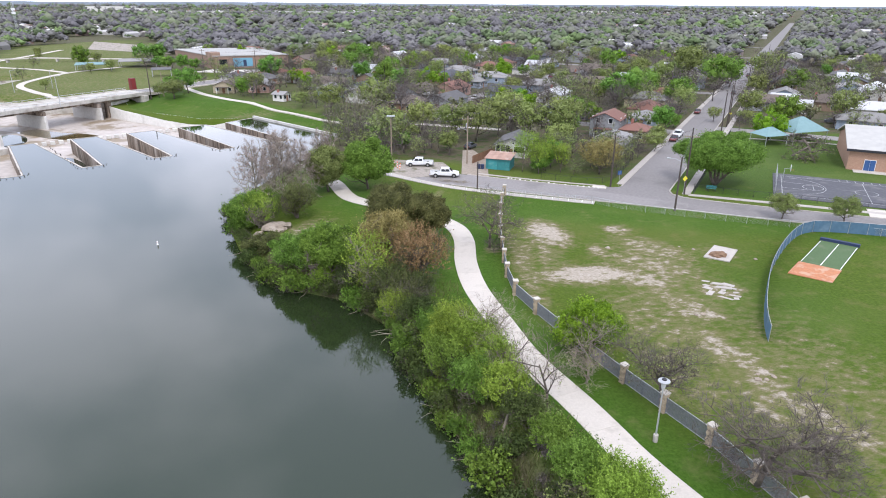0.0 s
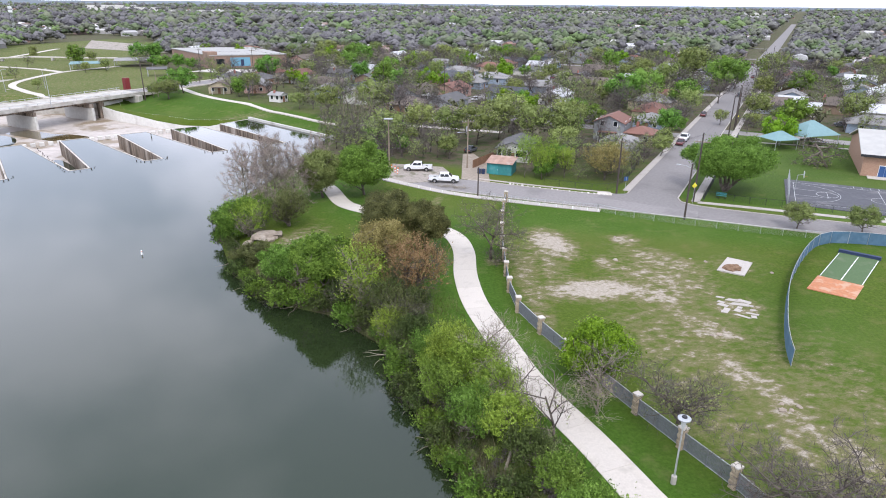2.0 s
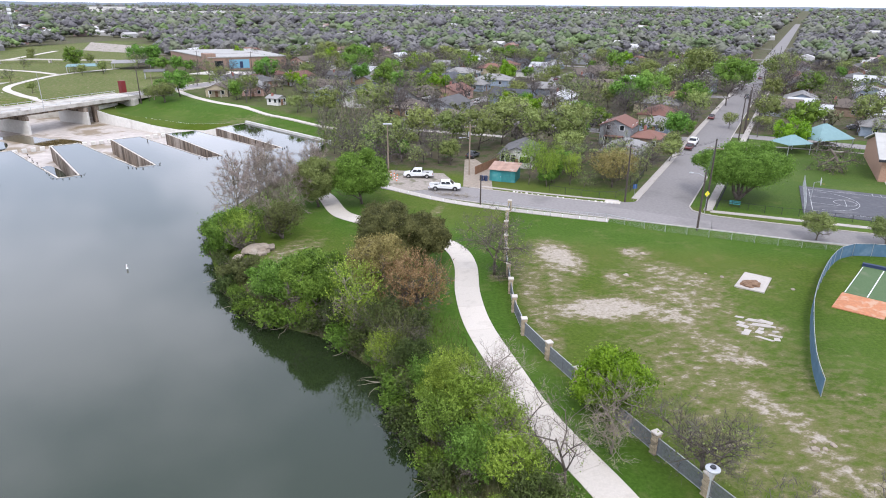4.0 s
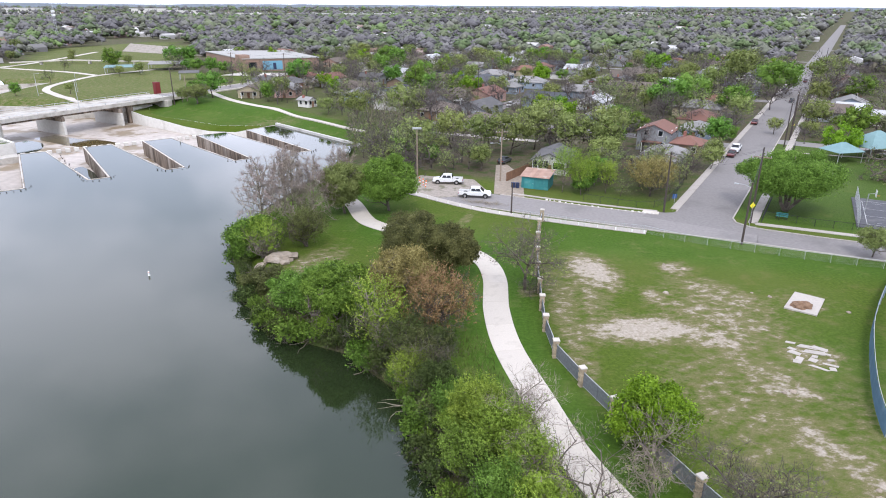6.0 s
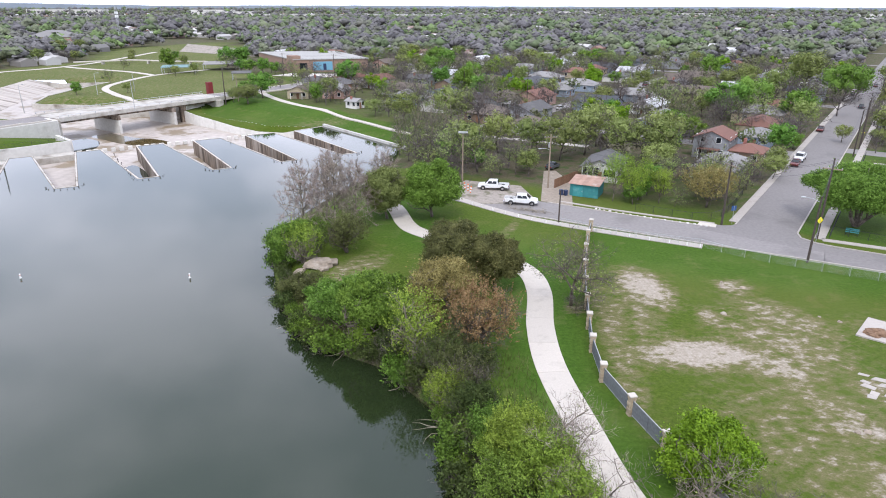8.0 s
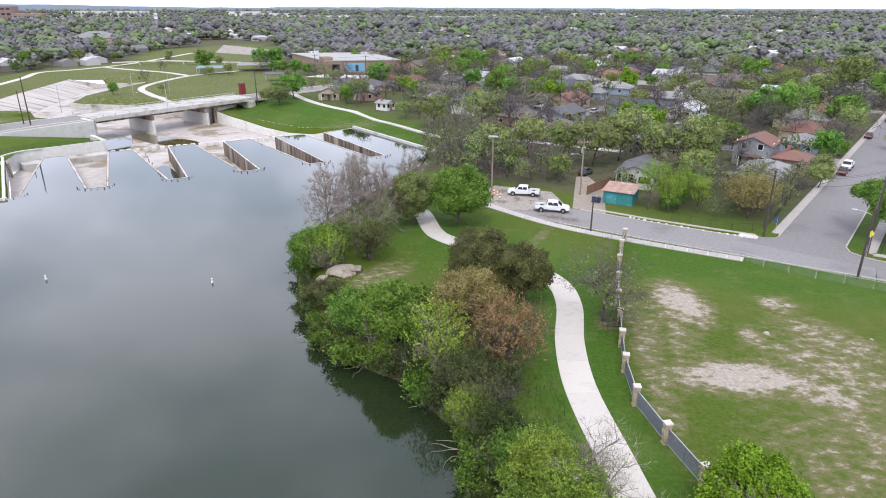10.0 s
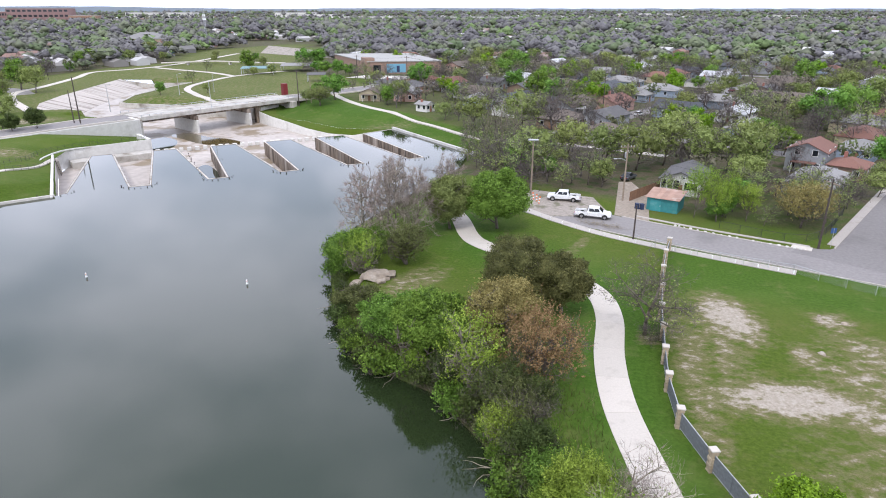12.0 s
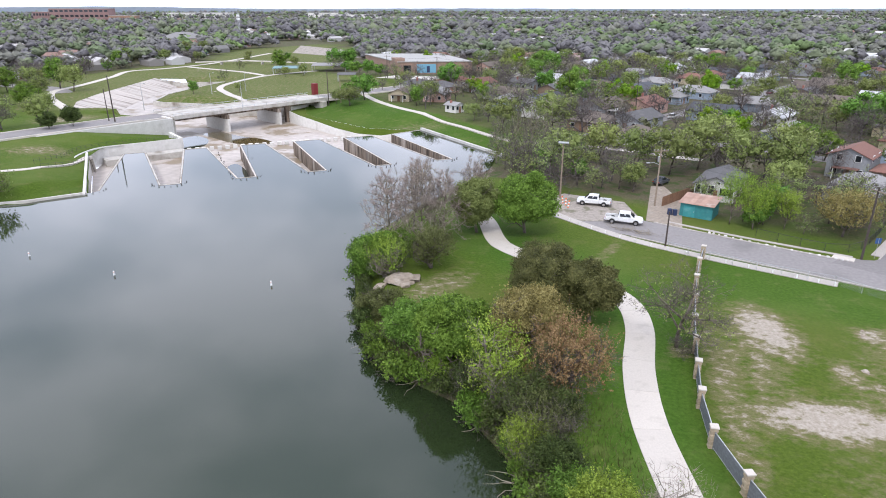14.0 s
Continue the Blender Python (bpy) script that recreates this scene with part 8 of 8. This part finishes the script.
def school():
    """Brick school hall with a white roof sloping to the lawn."""
    at = Vector((90.1, 130.7))
    ang = math.degrees(math.atan2(F2.y, F2.x))
    s = thing("school_hall", "tan brick school hall with a white roof and blue doors", "school", pose(at.x, at.y, 0, 0, 0, ang + 2))
    prof = [(0, -0.3), (26, -0.3), (26, 3.9), (13, 7.2), (0, 4.3)]
    vs = [(x, y, z) for x in (0, 44) for y, z in prof]
    part("wall", Shape().add(vs, [(4, 3, 2, 1, 0), (5, 6, 7, 8, 9)] + [(i, (i + 1) % 5, 5 + (i + 1) % 5, 5 + i) for i in range(5)]), BRICK_WALL, s)
    for y0, z0, y1, z1 in ((-0.7, 4.25, 13.0, 7.4), (13.0, 7.4, 26.7, 3.9)):
        vs = [(x, y, z + dz) for x in (-0.7, 44.7) for y, z, dz in ((y0, z0, 0), (y1, z1, 0), (y1, z1, 0.3), (y0, z0, 0.3))]
        part("roof", Shape().add(vs, [(3, 2, 1, 0), (4, 5, 6, 7)] + [(i, (i + 1) % 4, 4 + (i + 1) % 4, 4 + i) for i in range(4)]), WHITE_ROOF, s)
    part("fascia", Shape().box(-0.75, -0.82, 4.1, 44.75, -0.7, 4.6), DARK_STEEL, s)
    part("porch", Shape().box(1.2, -2.4, -0.2, 8.0, -0.05, 0.14, 0.03), CONCRETE, s)
    frame_ob = part("door_frame", Shape().box(3.0, -0.12, 0, 5.2, 0.05, 2.45, 0.02), WHITE, s)
    for x in (3.1, 4.12):
        d = part("door", Shape().box(x, -0.2, 0.05, x + 0.98, -0.1, 2.35, 0.02), BLUE_PAINT, frame_ob, "blue steel door")
    for x in (14, 20, 26, 32):
        w = part("window", Shape().box(x, -0.08, 2.0, x + 2.4, 0.05, 3.6, 0.02), WHITE, s)
        part("pane", Shape().box(x + 0.15, -0.12, 2.15, x + 2.25, -0.07, 3.45), GLASS, w)
    part("vent", Shape().tube([(20, 13, 7.4), (20, 13, 8.3)], 0.35, 10), STEEL, s)


school()


def shade_canopy(x, y, w, d, eave, top, turn, label):
    c = thing("shade_canopy", label, "shade canopy", pose(x, y, 0, 0, 0, turn))
    a, b = w / 2, d / 2
    vs = [(-a, -b, eave), (a, -b, eave), (a, b, eave), (-a, b, eave), (-0.6, 0, top), (0.6, 0, top)]
    vs += [(p, q, z - 0.06) for p, q, z in vs]
    part("canopy", Shape().add(vs, [(0, 1, 5, 4), (1, 2, 5), (2, 3, 4, 5), (3, 0, 4), (10, 11, 7, 6), (11, 8, 7), (11, 10, 9, 8), (10, 6, 9), (0, 6, 7, 1), (1, 7, 8, 2), (2, 8, 9, 3), (3, 9, 6, 0)]), CANVAS_BLUE, c)
    for px in (-a + 0.3, a - 0.3):
        for py in (-b + 0.3, b - 0.3):
            part("post", Shape().tube([(px, py, -0.2), (px, py, eave)], 0.09, 7), STEEL, c)


shade_canopy(96.4, 161.5, 11.0, 8.6, 3.0, 6.2, 15, "pale blue hipped shade canopy over a playground")
shade_canopy(86.2, 156.8, 7.0, 6.0, 2.6, 4.4, 15, "pale blue shade canopy over playground equipment")


def playground():
    p = thing("climbing_frame", "tan and steel climbing frame under the canopy", "playground", pose(96.5, 161.5, 0, 0, 0, 15))
    for x in (-3, -1, 1, 3):
        for y in (-1.4, 1.4):
            part("post", Shape().tube([(x, y, -0.2), (x, y, 2.6)], 0.07, 6), PALE_WOOD, p)
    part("platform", Shape().box(-3.1, -1.5, 1.2, 3.1, 1.5, 1.3, 0.02), PALE_WOOD, p)
    part("slide", Shape().prism([(3.1, -0.4), (6, -0.4), (6, 0.4), (3.1, 0.4)], [1.2, 0.1, 0.1, 1.2], [1.3, 0.2, 0.2, 1.3]), BLUE_PAINT, p)
    structure("pavement_school", laid([along_avenue(66, 12), (100, 158), (113, 150)], 0.5, 0.5, 0.06), SIDEWALK, "pale path across the school lawn", "path")
    b = thing("park_bench", "green slatted bench inside the school fence", "bench", pose(53.4, 114.0, 0.05, 0, 0, -28))
    for i in range(3):
        part("seat_slat", Shape().box(-0.9, -0.25 + i * 0.17, 0.43, 0.9, -0.12 + i * 0.17, 0.47), TEAL, b)
        part("back_slat", Shape().box(-0.9, 0.28, 0.55 + i * 0.15, 0.9, 0.32, 0.66 + i * 0.15), TEAL, b)
    for x in (-0.8, 0.8):
        part("leg", Shape().box(x - 0.04, -0.25, 0, x + 0.04, 0.3, 0.43), DARK_STEEL, b)


playground()


# ---------------------------------------------------------------- shed, bins, fence by the drive
def teal_shed():
    s = thing("garden_shed", "teal painted shed with a rusty tin roof", "shed", pose(14.4, 130.6, 0, 0, 0, -20))
    part("wall", Shape().box(-2.6, 0, -0.2, 2.6, 4.6, 2.35, 0.02), TEAL, s)
    for i in range(7):
        x = -2.9 + i * 0.83
        part("roof_sheet", Shape().prism([(x, -0.45), (x + 0.815, -0.45), (x + 0.815, 5.0), (x, 5.0)], [2.36, 2.36, 2.86, 2.86], [2.42, 2.42, 2.92, 2.92]), RUST_ROOF, s)
    part("door", Shape().box(-2.0, -0.06, 0, -0.2, 0.02, 2.0, 0.015), TEAL, s)
    part("latch", Shape().box(-0.35, -0.1, 0.95, -0.25, -0.05, 1.1), STEEL, s)
    for k, x in enumerate((10.4, 11.2)):
        b = thing("wheeled_bin", "dark blue wheeled bin beside the shed", "bin", pose(x, 131.4 - 0.2 * k, land(x, 131.4), 0, 0, 20), "wheeled bins")
        part("body", Shape().prism([(-0.28, -0.3), (0.28, -0.3), (0.28, 0.3), (-0.28, 0.3)], 0.08, 1.0), NAVY, b)
        part("lid", Shape().box(-0.31, -0.34, 1.0, 0.31, 0.34, 1.08, 0.02), NAVY, b)
        for wx in (-0.24, 0.24):
            part("wheel", Shape().tube([(wx - 0.04, 0.3, 0.12), (wx + 0.04, 0.3, 0.12)], 0.12, 10), TYRE, b)
    f = thing("board_fence", "brown upright board fence along the driveway", "fence")
    a, b = Vector((9.4, 136.0)), Vector((16.2, 146.5))
    n = 60
    me = Shape().box(-0.085, -0.012, 0, 0.085, 0.012, 1.8).mesh("board")
    me.materials.append(FENCE_WOOD)
    ang = math.degrees(math.atan2(b.y - a.y, b.x - a.x))
    for i in range(n):
        p = a.lerp(b, i / n)
        part("board", me, FENCE_WOOD, f).matrix_basis = pose(p.x, p.y, land(p.x, p.y), 0, 0, ang)
    r = random.Random(6)
    for k, (x, y) in enumerate(((-7.6, 133.4), (-7.0, 132.3), (-6.5, 131.0))):
        c = thing("barricade_post", "orange and white striped barricade post", "barricade", pose(x, y, land(x, y), 0, 8 * (k - 1), 0), "barricade posts")
        for j in range(5):
            part("band", Shape().box(-0.12, -0.05, j * 0.28, 0.12, 0.05, j * 0.28 + 0.28), ORANGE_PLASTIC if j % 2 == 0 else WHITE, c)
    s = Shape()
    for k in range(160):
        x, y, q = r.gauss(0, 1.9), r.gauss(0, 0.5), r.uniform(0, 6.28)
        d = Vector((math.cos(q), math.sin(q), r.uniform(-0.1, 0.5))) * r.uniform(0.4, 1.1)
        s.tube([(x, y, 0.05), (x + d.x, y + d.y, max(0.03, 0.05 + d.z))], 0.02, 3)
    tagged(part("brush_pile", s, PALE_BARK), "heap of cut grey branches beside the truck", "brush pile", "", "stuff").matrix_basis = pose(4.5, 121.0, 0.05, 0, 0, -24)


teal_shed()


# ---------------------------------------------------------------- vehicles
def wheel(parent, x, y, r=0.39, w=0.26):
    t = part("wheel", Shape().tube([(0, -w / 2, 0), (0, -w / 2 + 0.04, 0), (0, w / 2 - 0.04, 0), (0, w / 2, 0)], [r * 0.86, r, r, r * 0.86], 20), TYRE, parent)
    t.location = (x, y, r)
    part("rim", Shape().tube([(0, -w / 2 - 0.012, 0), (0, w / 2 + 0.012, 0)], r * 0.6, 12), CHROME, t)


def hull_of(points):
    bm = bmesh.new()
    for p in points:
        bm.verts.new(p)
    return Shape().hull(bm)


def loft(sections):
    """A skin through sections along x, each of (x, half width low, half width high, z low, z high)."""
    s, vs, fs = Shape(), [], []
    for x, wl, wh, zl, zh in sections:
        c = 0.07
        vs += [(x, -wl + c, zl), (x, wl - c, zl), (x, wl, zl + c), (x, wh, zh - c), (x, wh - c, zh), (x, -wh + c, zh), (x, -wh, zh - c), (x, -wl, zl + c)]
    for i in range(len(sections) - 1):
        fs += [(8 * i + j, 8 * i + (j + 1) % 8, 8 * i + 8 + (j + 1) % 8, 8 * i + 8 + j)[::-1] for j in range(8)]
    k = 8 * (len(sections) - 1)
    fs += [tuple(range(8)), tuple(range(k, k + 8))[::-1]]
    return s.add(vs, [f[::-1] for f in fs])


def pickup(x, y, turn, label):
    """A four-door pickup, its nose to +x."""
    t = thing("pickup_truck", label, "pickup truck", pose(x, y, land(x, y) + 0.06, 0, 0, turn))
    part("body", loft([(-0.85, 0.96, 0.98, 0.5, 1.12), (1.0, 0.97, 0.98, 0.42, 1.12), (1.9, 0.97, 0.95, 0.42, 1.14), (2.75, 0.95, 0.88, 0.45, 1.04), (2.95, 0.86, 0.78, 0.5, 0.94)]), CAR_WHITE, t)
    part("cab", loft([(-0.9, 0.94, 0.78, 1.1, 1.35), (-0.7, 0.94, 0.76, 1.1, 1.86), (0.6, 0.94, 0.76, 1.1, 1.88), (0.95, 0.94, 0.76, 1.1, 1.8), (1.65, 0.92, 0.86, 1.08, 1.2)]), CAR_WHITE, t)
    part("windscreen", hull_of([(1.03, s * 0.72, 1.76) for s in (-1, 1)] + [(1.6, s * 0.82, 1.22) for s in (-1, 1)] + [(1.07, s * 0.72, 1.79) for s in (-1, 1)] + [(1.66, s * 0.82, 1.24) for s in (-1, 1)]), GLASS, t)
    part("rear_window", hull_of([(-0.94, s * 0.68, 1.34) for s in (-1, 1)] + [(-0.75, s * 0.66, 1.76) for s in (-1, 1)] + [(-0.98, s * 0.68, 1.35) for s in (-1, 1)] + [(-0.79, s * 0.66, 1.78) for s in (-1, 1)]), GLASS, t)
    for s in (-1, 1):
        for x0, x1 in ((-0.6, 0.15), (0.25, 1.0)):
            part("side_window", hull_of([(x0, s * 0.9, 1.28), (x1 + 0.15, s * 0.9, 1.28), (x0, s * 0.785, 1.76), (x1 - 0.1, s * 0.785, 1.76), (x0, s * 0.94, 1.28), (x1 + 0.15, s * 0.94, 1.28), (x0, s * 0.815, 1.76), (x1 - 0.1, s * 0.815, 1.76)]), GLASS, t)
        part("bed_side", Shape().box(-2.85, s * 0.9 - 0.07, 0.55, -0.86, s * 0.9 + 0.07, 1.16, 0.03), CAR_WHITE, t)
        part("mirror", Shape().box(1.1, s * 1.08 - 0.1, 1.2, 1.25, s * 1.08 + 0.1, 1.42, 0.03), CAR_WHITE, t)
        part("headlight", Shape().box(2.84, s * 0.66 - 0.16, 0.72, 2.93, s * 0.66 + 0.16, 0.92, 0.02), CHROME, t)
        part("tail_light", Shape().box(-2.93, s * 0.88 - 0.06, 0.72, -2.86, s * 0.88 + 0.06, 1.08, 0.01), LAMP_RED, t)
        part("wheel_arch", Shape().tube([(1.95, s * 0.99, 0.42), (1.95, s * 0.8, 0.42)], 0.47, 16), TYRE, t)
        part("wheel_arch", Shape().tube([(-1.75, s * 0.99, 0.42), (-1.75, s * 0.8, 0.42)], 0.47, 16), TYRE, t)
        wheel(t, 1.95, s * 0.88)
        wheel(t, -1.75, s * 0.88)
    part("bed_floor", Shape().box(-2.85, -0.85, 0.5, -0.86, 0.85, 0.68), DARK_STEEL, t)
    part("tailgate", Shape().box(-2.92, -0.8, 0.55, -2.85, 0.8, 1.14, 0.02), CAR_WHITE, t)
    part("bumper", Shape().box(-3.08, -0.92, 0.42, -2.9, 0.92, 0.62, 0.03), CHROME, t)
    part("bumper", Shape().box(2.9, -0.9, 0.42, 3.06, 0.9, 0.64, 0.04), CHROME, t)
    part("grille", Shape().box(2.9, -0.48, 0.66, 2.97, 0.48, 0.94, 0.01), DARK_STEEL, t)
    return t


pickup(2.9, 124.8, -4, "white four-door pickup truck parked at the street's end")
pickup(-2.2, 134.0, 176, "white pickup truck with a dark open bed, parked")


def sedan(x, y, turn, paint, label):
    c = thing("parked_car", label, "car", pose(x, y, land(x, y) + 0.05, 0, 0, turn), "parked cars")
    part("body", loft([(-2.2, 0.78, 0.74, 0.42, 0.86), (-1.6, 0.88, 0.84, 0.32, 0.95), (0.8, 0.9, 0.86, 0.3, 0.95), (1.8, 0.86, 0.8, 0.33, 0.82), (2.2, 0.74, 0.68, 0.4, 0.7)]), paint, c)
    part("cabin", loft([(-1.75, 0.8, 0.66, 0.9, 0.98), (-1.0, 0.82, 0.62, 0.9, 1.4), (0.2, 0.82, 0.62, 0.9, 1.44), (1.1, 0.82, 0.7, 0.88, 0.98)]), GLASS, c)
    part("roof", loft([(-1.02, 0.64, 0.6, 1.38, 1.44), (-0.4, 0.66, 0.62, 1.4, 1.48), (0.25, 0.64, 0.6, 1.4, 1.47)]), paint, c)
    for s in (-1, 1):
        part("headlight", Shape().box(2.08, s * 0.55 - 0.14, 0.58, 2.17, s * 0.55 + 0.14, 0.7, 0.02), CHROME, c)
        part("tail_light", Shape().box(-2.24, s * 0.6 - 0.12, 0.66, -2.18, s * 0.6 + 0.12, 0.8, 0.01), LAMP_RED, c)
        wheel(c, 1.35, s * 0.78, 0.32, 0.2)
        wheel(c, -1.3, s * 0.78, 0.32, 0.2)
    return c


sedan(*along_avenue(53.4, -1.95), TURN2 + 180, CAR_RED, "dark red car parked along the avenue")
pickup(*along_avenue(59.6, -1.9), TURN2 + 180, "white pickup truck parked along the avenue")
cars = random.Random(77)
for p, q in ((103, -2.9), (160, 2.8), (196, -2.8), (235, 2.7), (310, -2.7), (395, 2.6), (120, 88.5), (150, -84), (96, -79.5), (180, -79.5), (225, -84.5), (140, 84), (205, 88), (72, -30), (70, -55), (82, 40), (80, 62), (163, -40), (162, -62), (171, 45), (256, -35), (78, 95)):
    x, y = along_avenue(p, q)
    paint, word = cars.choice(((CAR_WHITE, "white"), (CAR_GREY, "dark grey"), (CAR_RED, "dark red"), (CAR_WHITE, "white")))
    sedan(x, y, TURN2 + (0 if abs(q) < 4 or abs(abs(q) - 84) < 7 else 90) + cars.choice((0, 180)), paint, word + " car parked on the street among houses")
sedan(98, 178.5, TURN2 + 75, CAR_GREY, "dark grey car parked behind the playground")
sedan(121, 186.5, TURN2 - 90, CAR_GREY, "dark grey car parked near the school")
sedan(10.0, 152, 60, CAR_GREY, "dark car standing at the end of the driveway")


# ---------------------------------------------------------------- pond buoys, far hall, park things
for x, y in ((-42.7, 92.2), (-65.8, 89.6), (-83.6, 92.4)):
    b = thing("buoy", "white cylinder buoy floating on the pond", "buoy", pose(x, y, LEVEL) @ Matrix.Scale(0.62, 4), "marker buoys")
    part("float", Shape().tube([(0, 0, -0.3), (0, 0, 0.05), (0, 0, 0.12), (0, 0, 0.95), (0, 0, 1.02)], [0.12, 0.3, 0.17, 0.17, 0.1], 12), WHITE, b)
    part("band", Shape().tube([(0, 0, 0.7), (0, 0, 0.8)], 0.176, 12), ORANGE_PLASTIC, b)


def mural_hall():
    h = thing("community_hall", "long tan brick hall with white roof and blue mural", "hall")
    foot = [(-151, 399), (-112.5, 347.5), (-76, 361), (-108, 414)]
    brick = surface("brown_brick", (0.3, 0.2, 0.15), (0.23, 0.15, 0.11), (0.26, 0.18, 0.14), fine=2.0, broad=0.2, rough=0.9)
    part("wall", Shape().prism(foot, -0.5, 6.2), brick, h)
    c = sum((Vector(p) for p in foot), Vector((0, 0))) / 4
    part("roof", Shape().prism([tuple(c + (Vector(p) - c) * 1.015) for p in foot], 6.204, 6.6), WHITE_ROOF, h)
    part("tower", Shape().prism([(-118, 353.5), (-113.5, 347.2), (-109, 349), (-113, 355.5)], -0.5, 8.2), brick, h)
    d = (Vector((-76, 361)) - Vector((-112.5, 347.5))).normalized()
    n = Vector((d.y, -d.x))
    for t0, t1, z0, z1, mat_, name in ((10, 20, 0.8, 5.2, plain("mural_blue", (0.16, 0.36, 0.48), 0.7), "mural"), (15.2, 16.8, 1.0, 4.2, NAVY, "mural_figure"), (3, 7, 0.2, 4.6, GLASS, "window"), (26, 29, 0, 2.6, DARK_STEEL, "door")):
        a, b = Vector((-112.5, 347.5)) + d * t0, Vector((-112.5, 347.5)) + d * t1
        o = 0.12 if name != "mural_figure" else 0.18
        part(name, Shape().prism([tuple(a - n * 0.1), tuple(b - n * 0.1), tuple(b + n * o), tuple(a + n * o)], z0, z1), mat_, h)
    structure("road_hall", Shape().prism([(-118, 330), (-60, 322), (-52, 340), (-112, 344)], -0.2, 0.08), OLD_CONCRETE, "pale parking lot before the brick hall", "parking lot")
    k = thing("container", "dark red steel container beside the bridge road", "container", pose(-116.5, 258, land(-116.5, 258), 0, 0, 60))
    part("body", Shape().box(-1.0, -0.9, 0, 1.0, 0.9, 4.4, 0.04), plain("container_red", (0.17, 0.018, 0.02), 0.6), k)
    part("door", Shape().box(-0.8, -0.96, 0.1, 0.8, -0.89, 4.2, 0.02), plain("container_door", (0.2, 0.018, 0.018), 0.6), k)
    for x, y, w, d2, roof, label in ((-170, 338, 17, 8, BLUE_PAINT, "open park shelter with a blue roof"), (-157, 360, 19, 13, R[2], "wide park shelter with a pale metal roof"), (-126, 312, 9, 6, R[0], "low park shelter with a grey roof")):
        s = thing("park_shelter", label, "shelter", pose(x, y, 0, 0, 0, 20))
        part("roof", Shape().prism([(-w / 2, -d2 / 2), (w / 2, -d2 / 2), (w / 2, d2 / 2), (-w / 2, d2 / 2)], [3.0, 3.0, 3.6, 3.6], [3.2, 3.2, 3.8, 3.8]), CANVAS_BLUE if roof is BLUE_PAINT else roof, s)
        for px in (-w / 2 + 0.4, w / 2 - 0.4):
            for py in (-d2 / 2 + 0.4, d2 / 2 - 0.4):
                part("post", Shape().box(px - 0.1, py - 0.1, -0.3, px + 0.1, py + 0.1, 3.1), STEEL, s)


mural_hall()
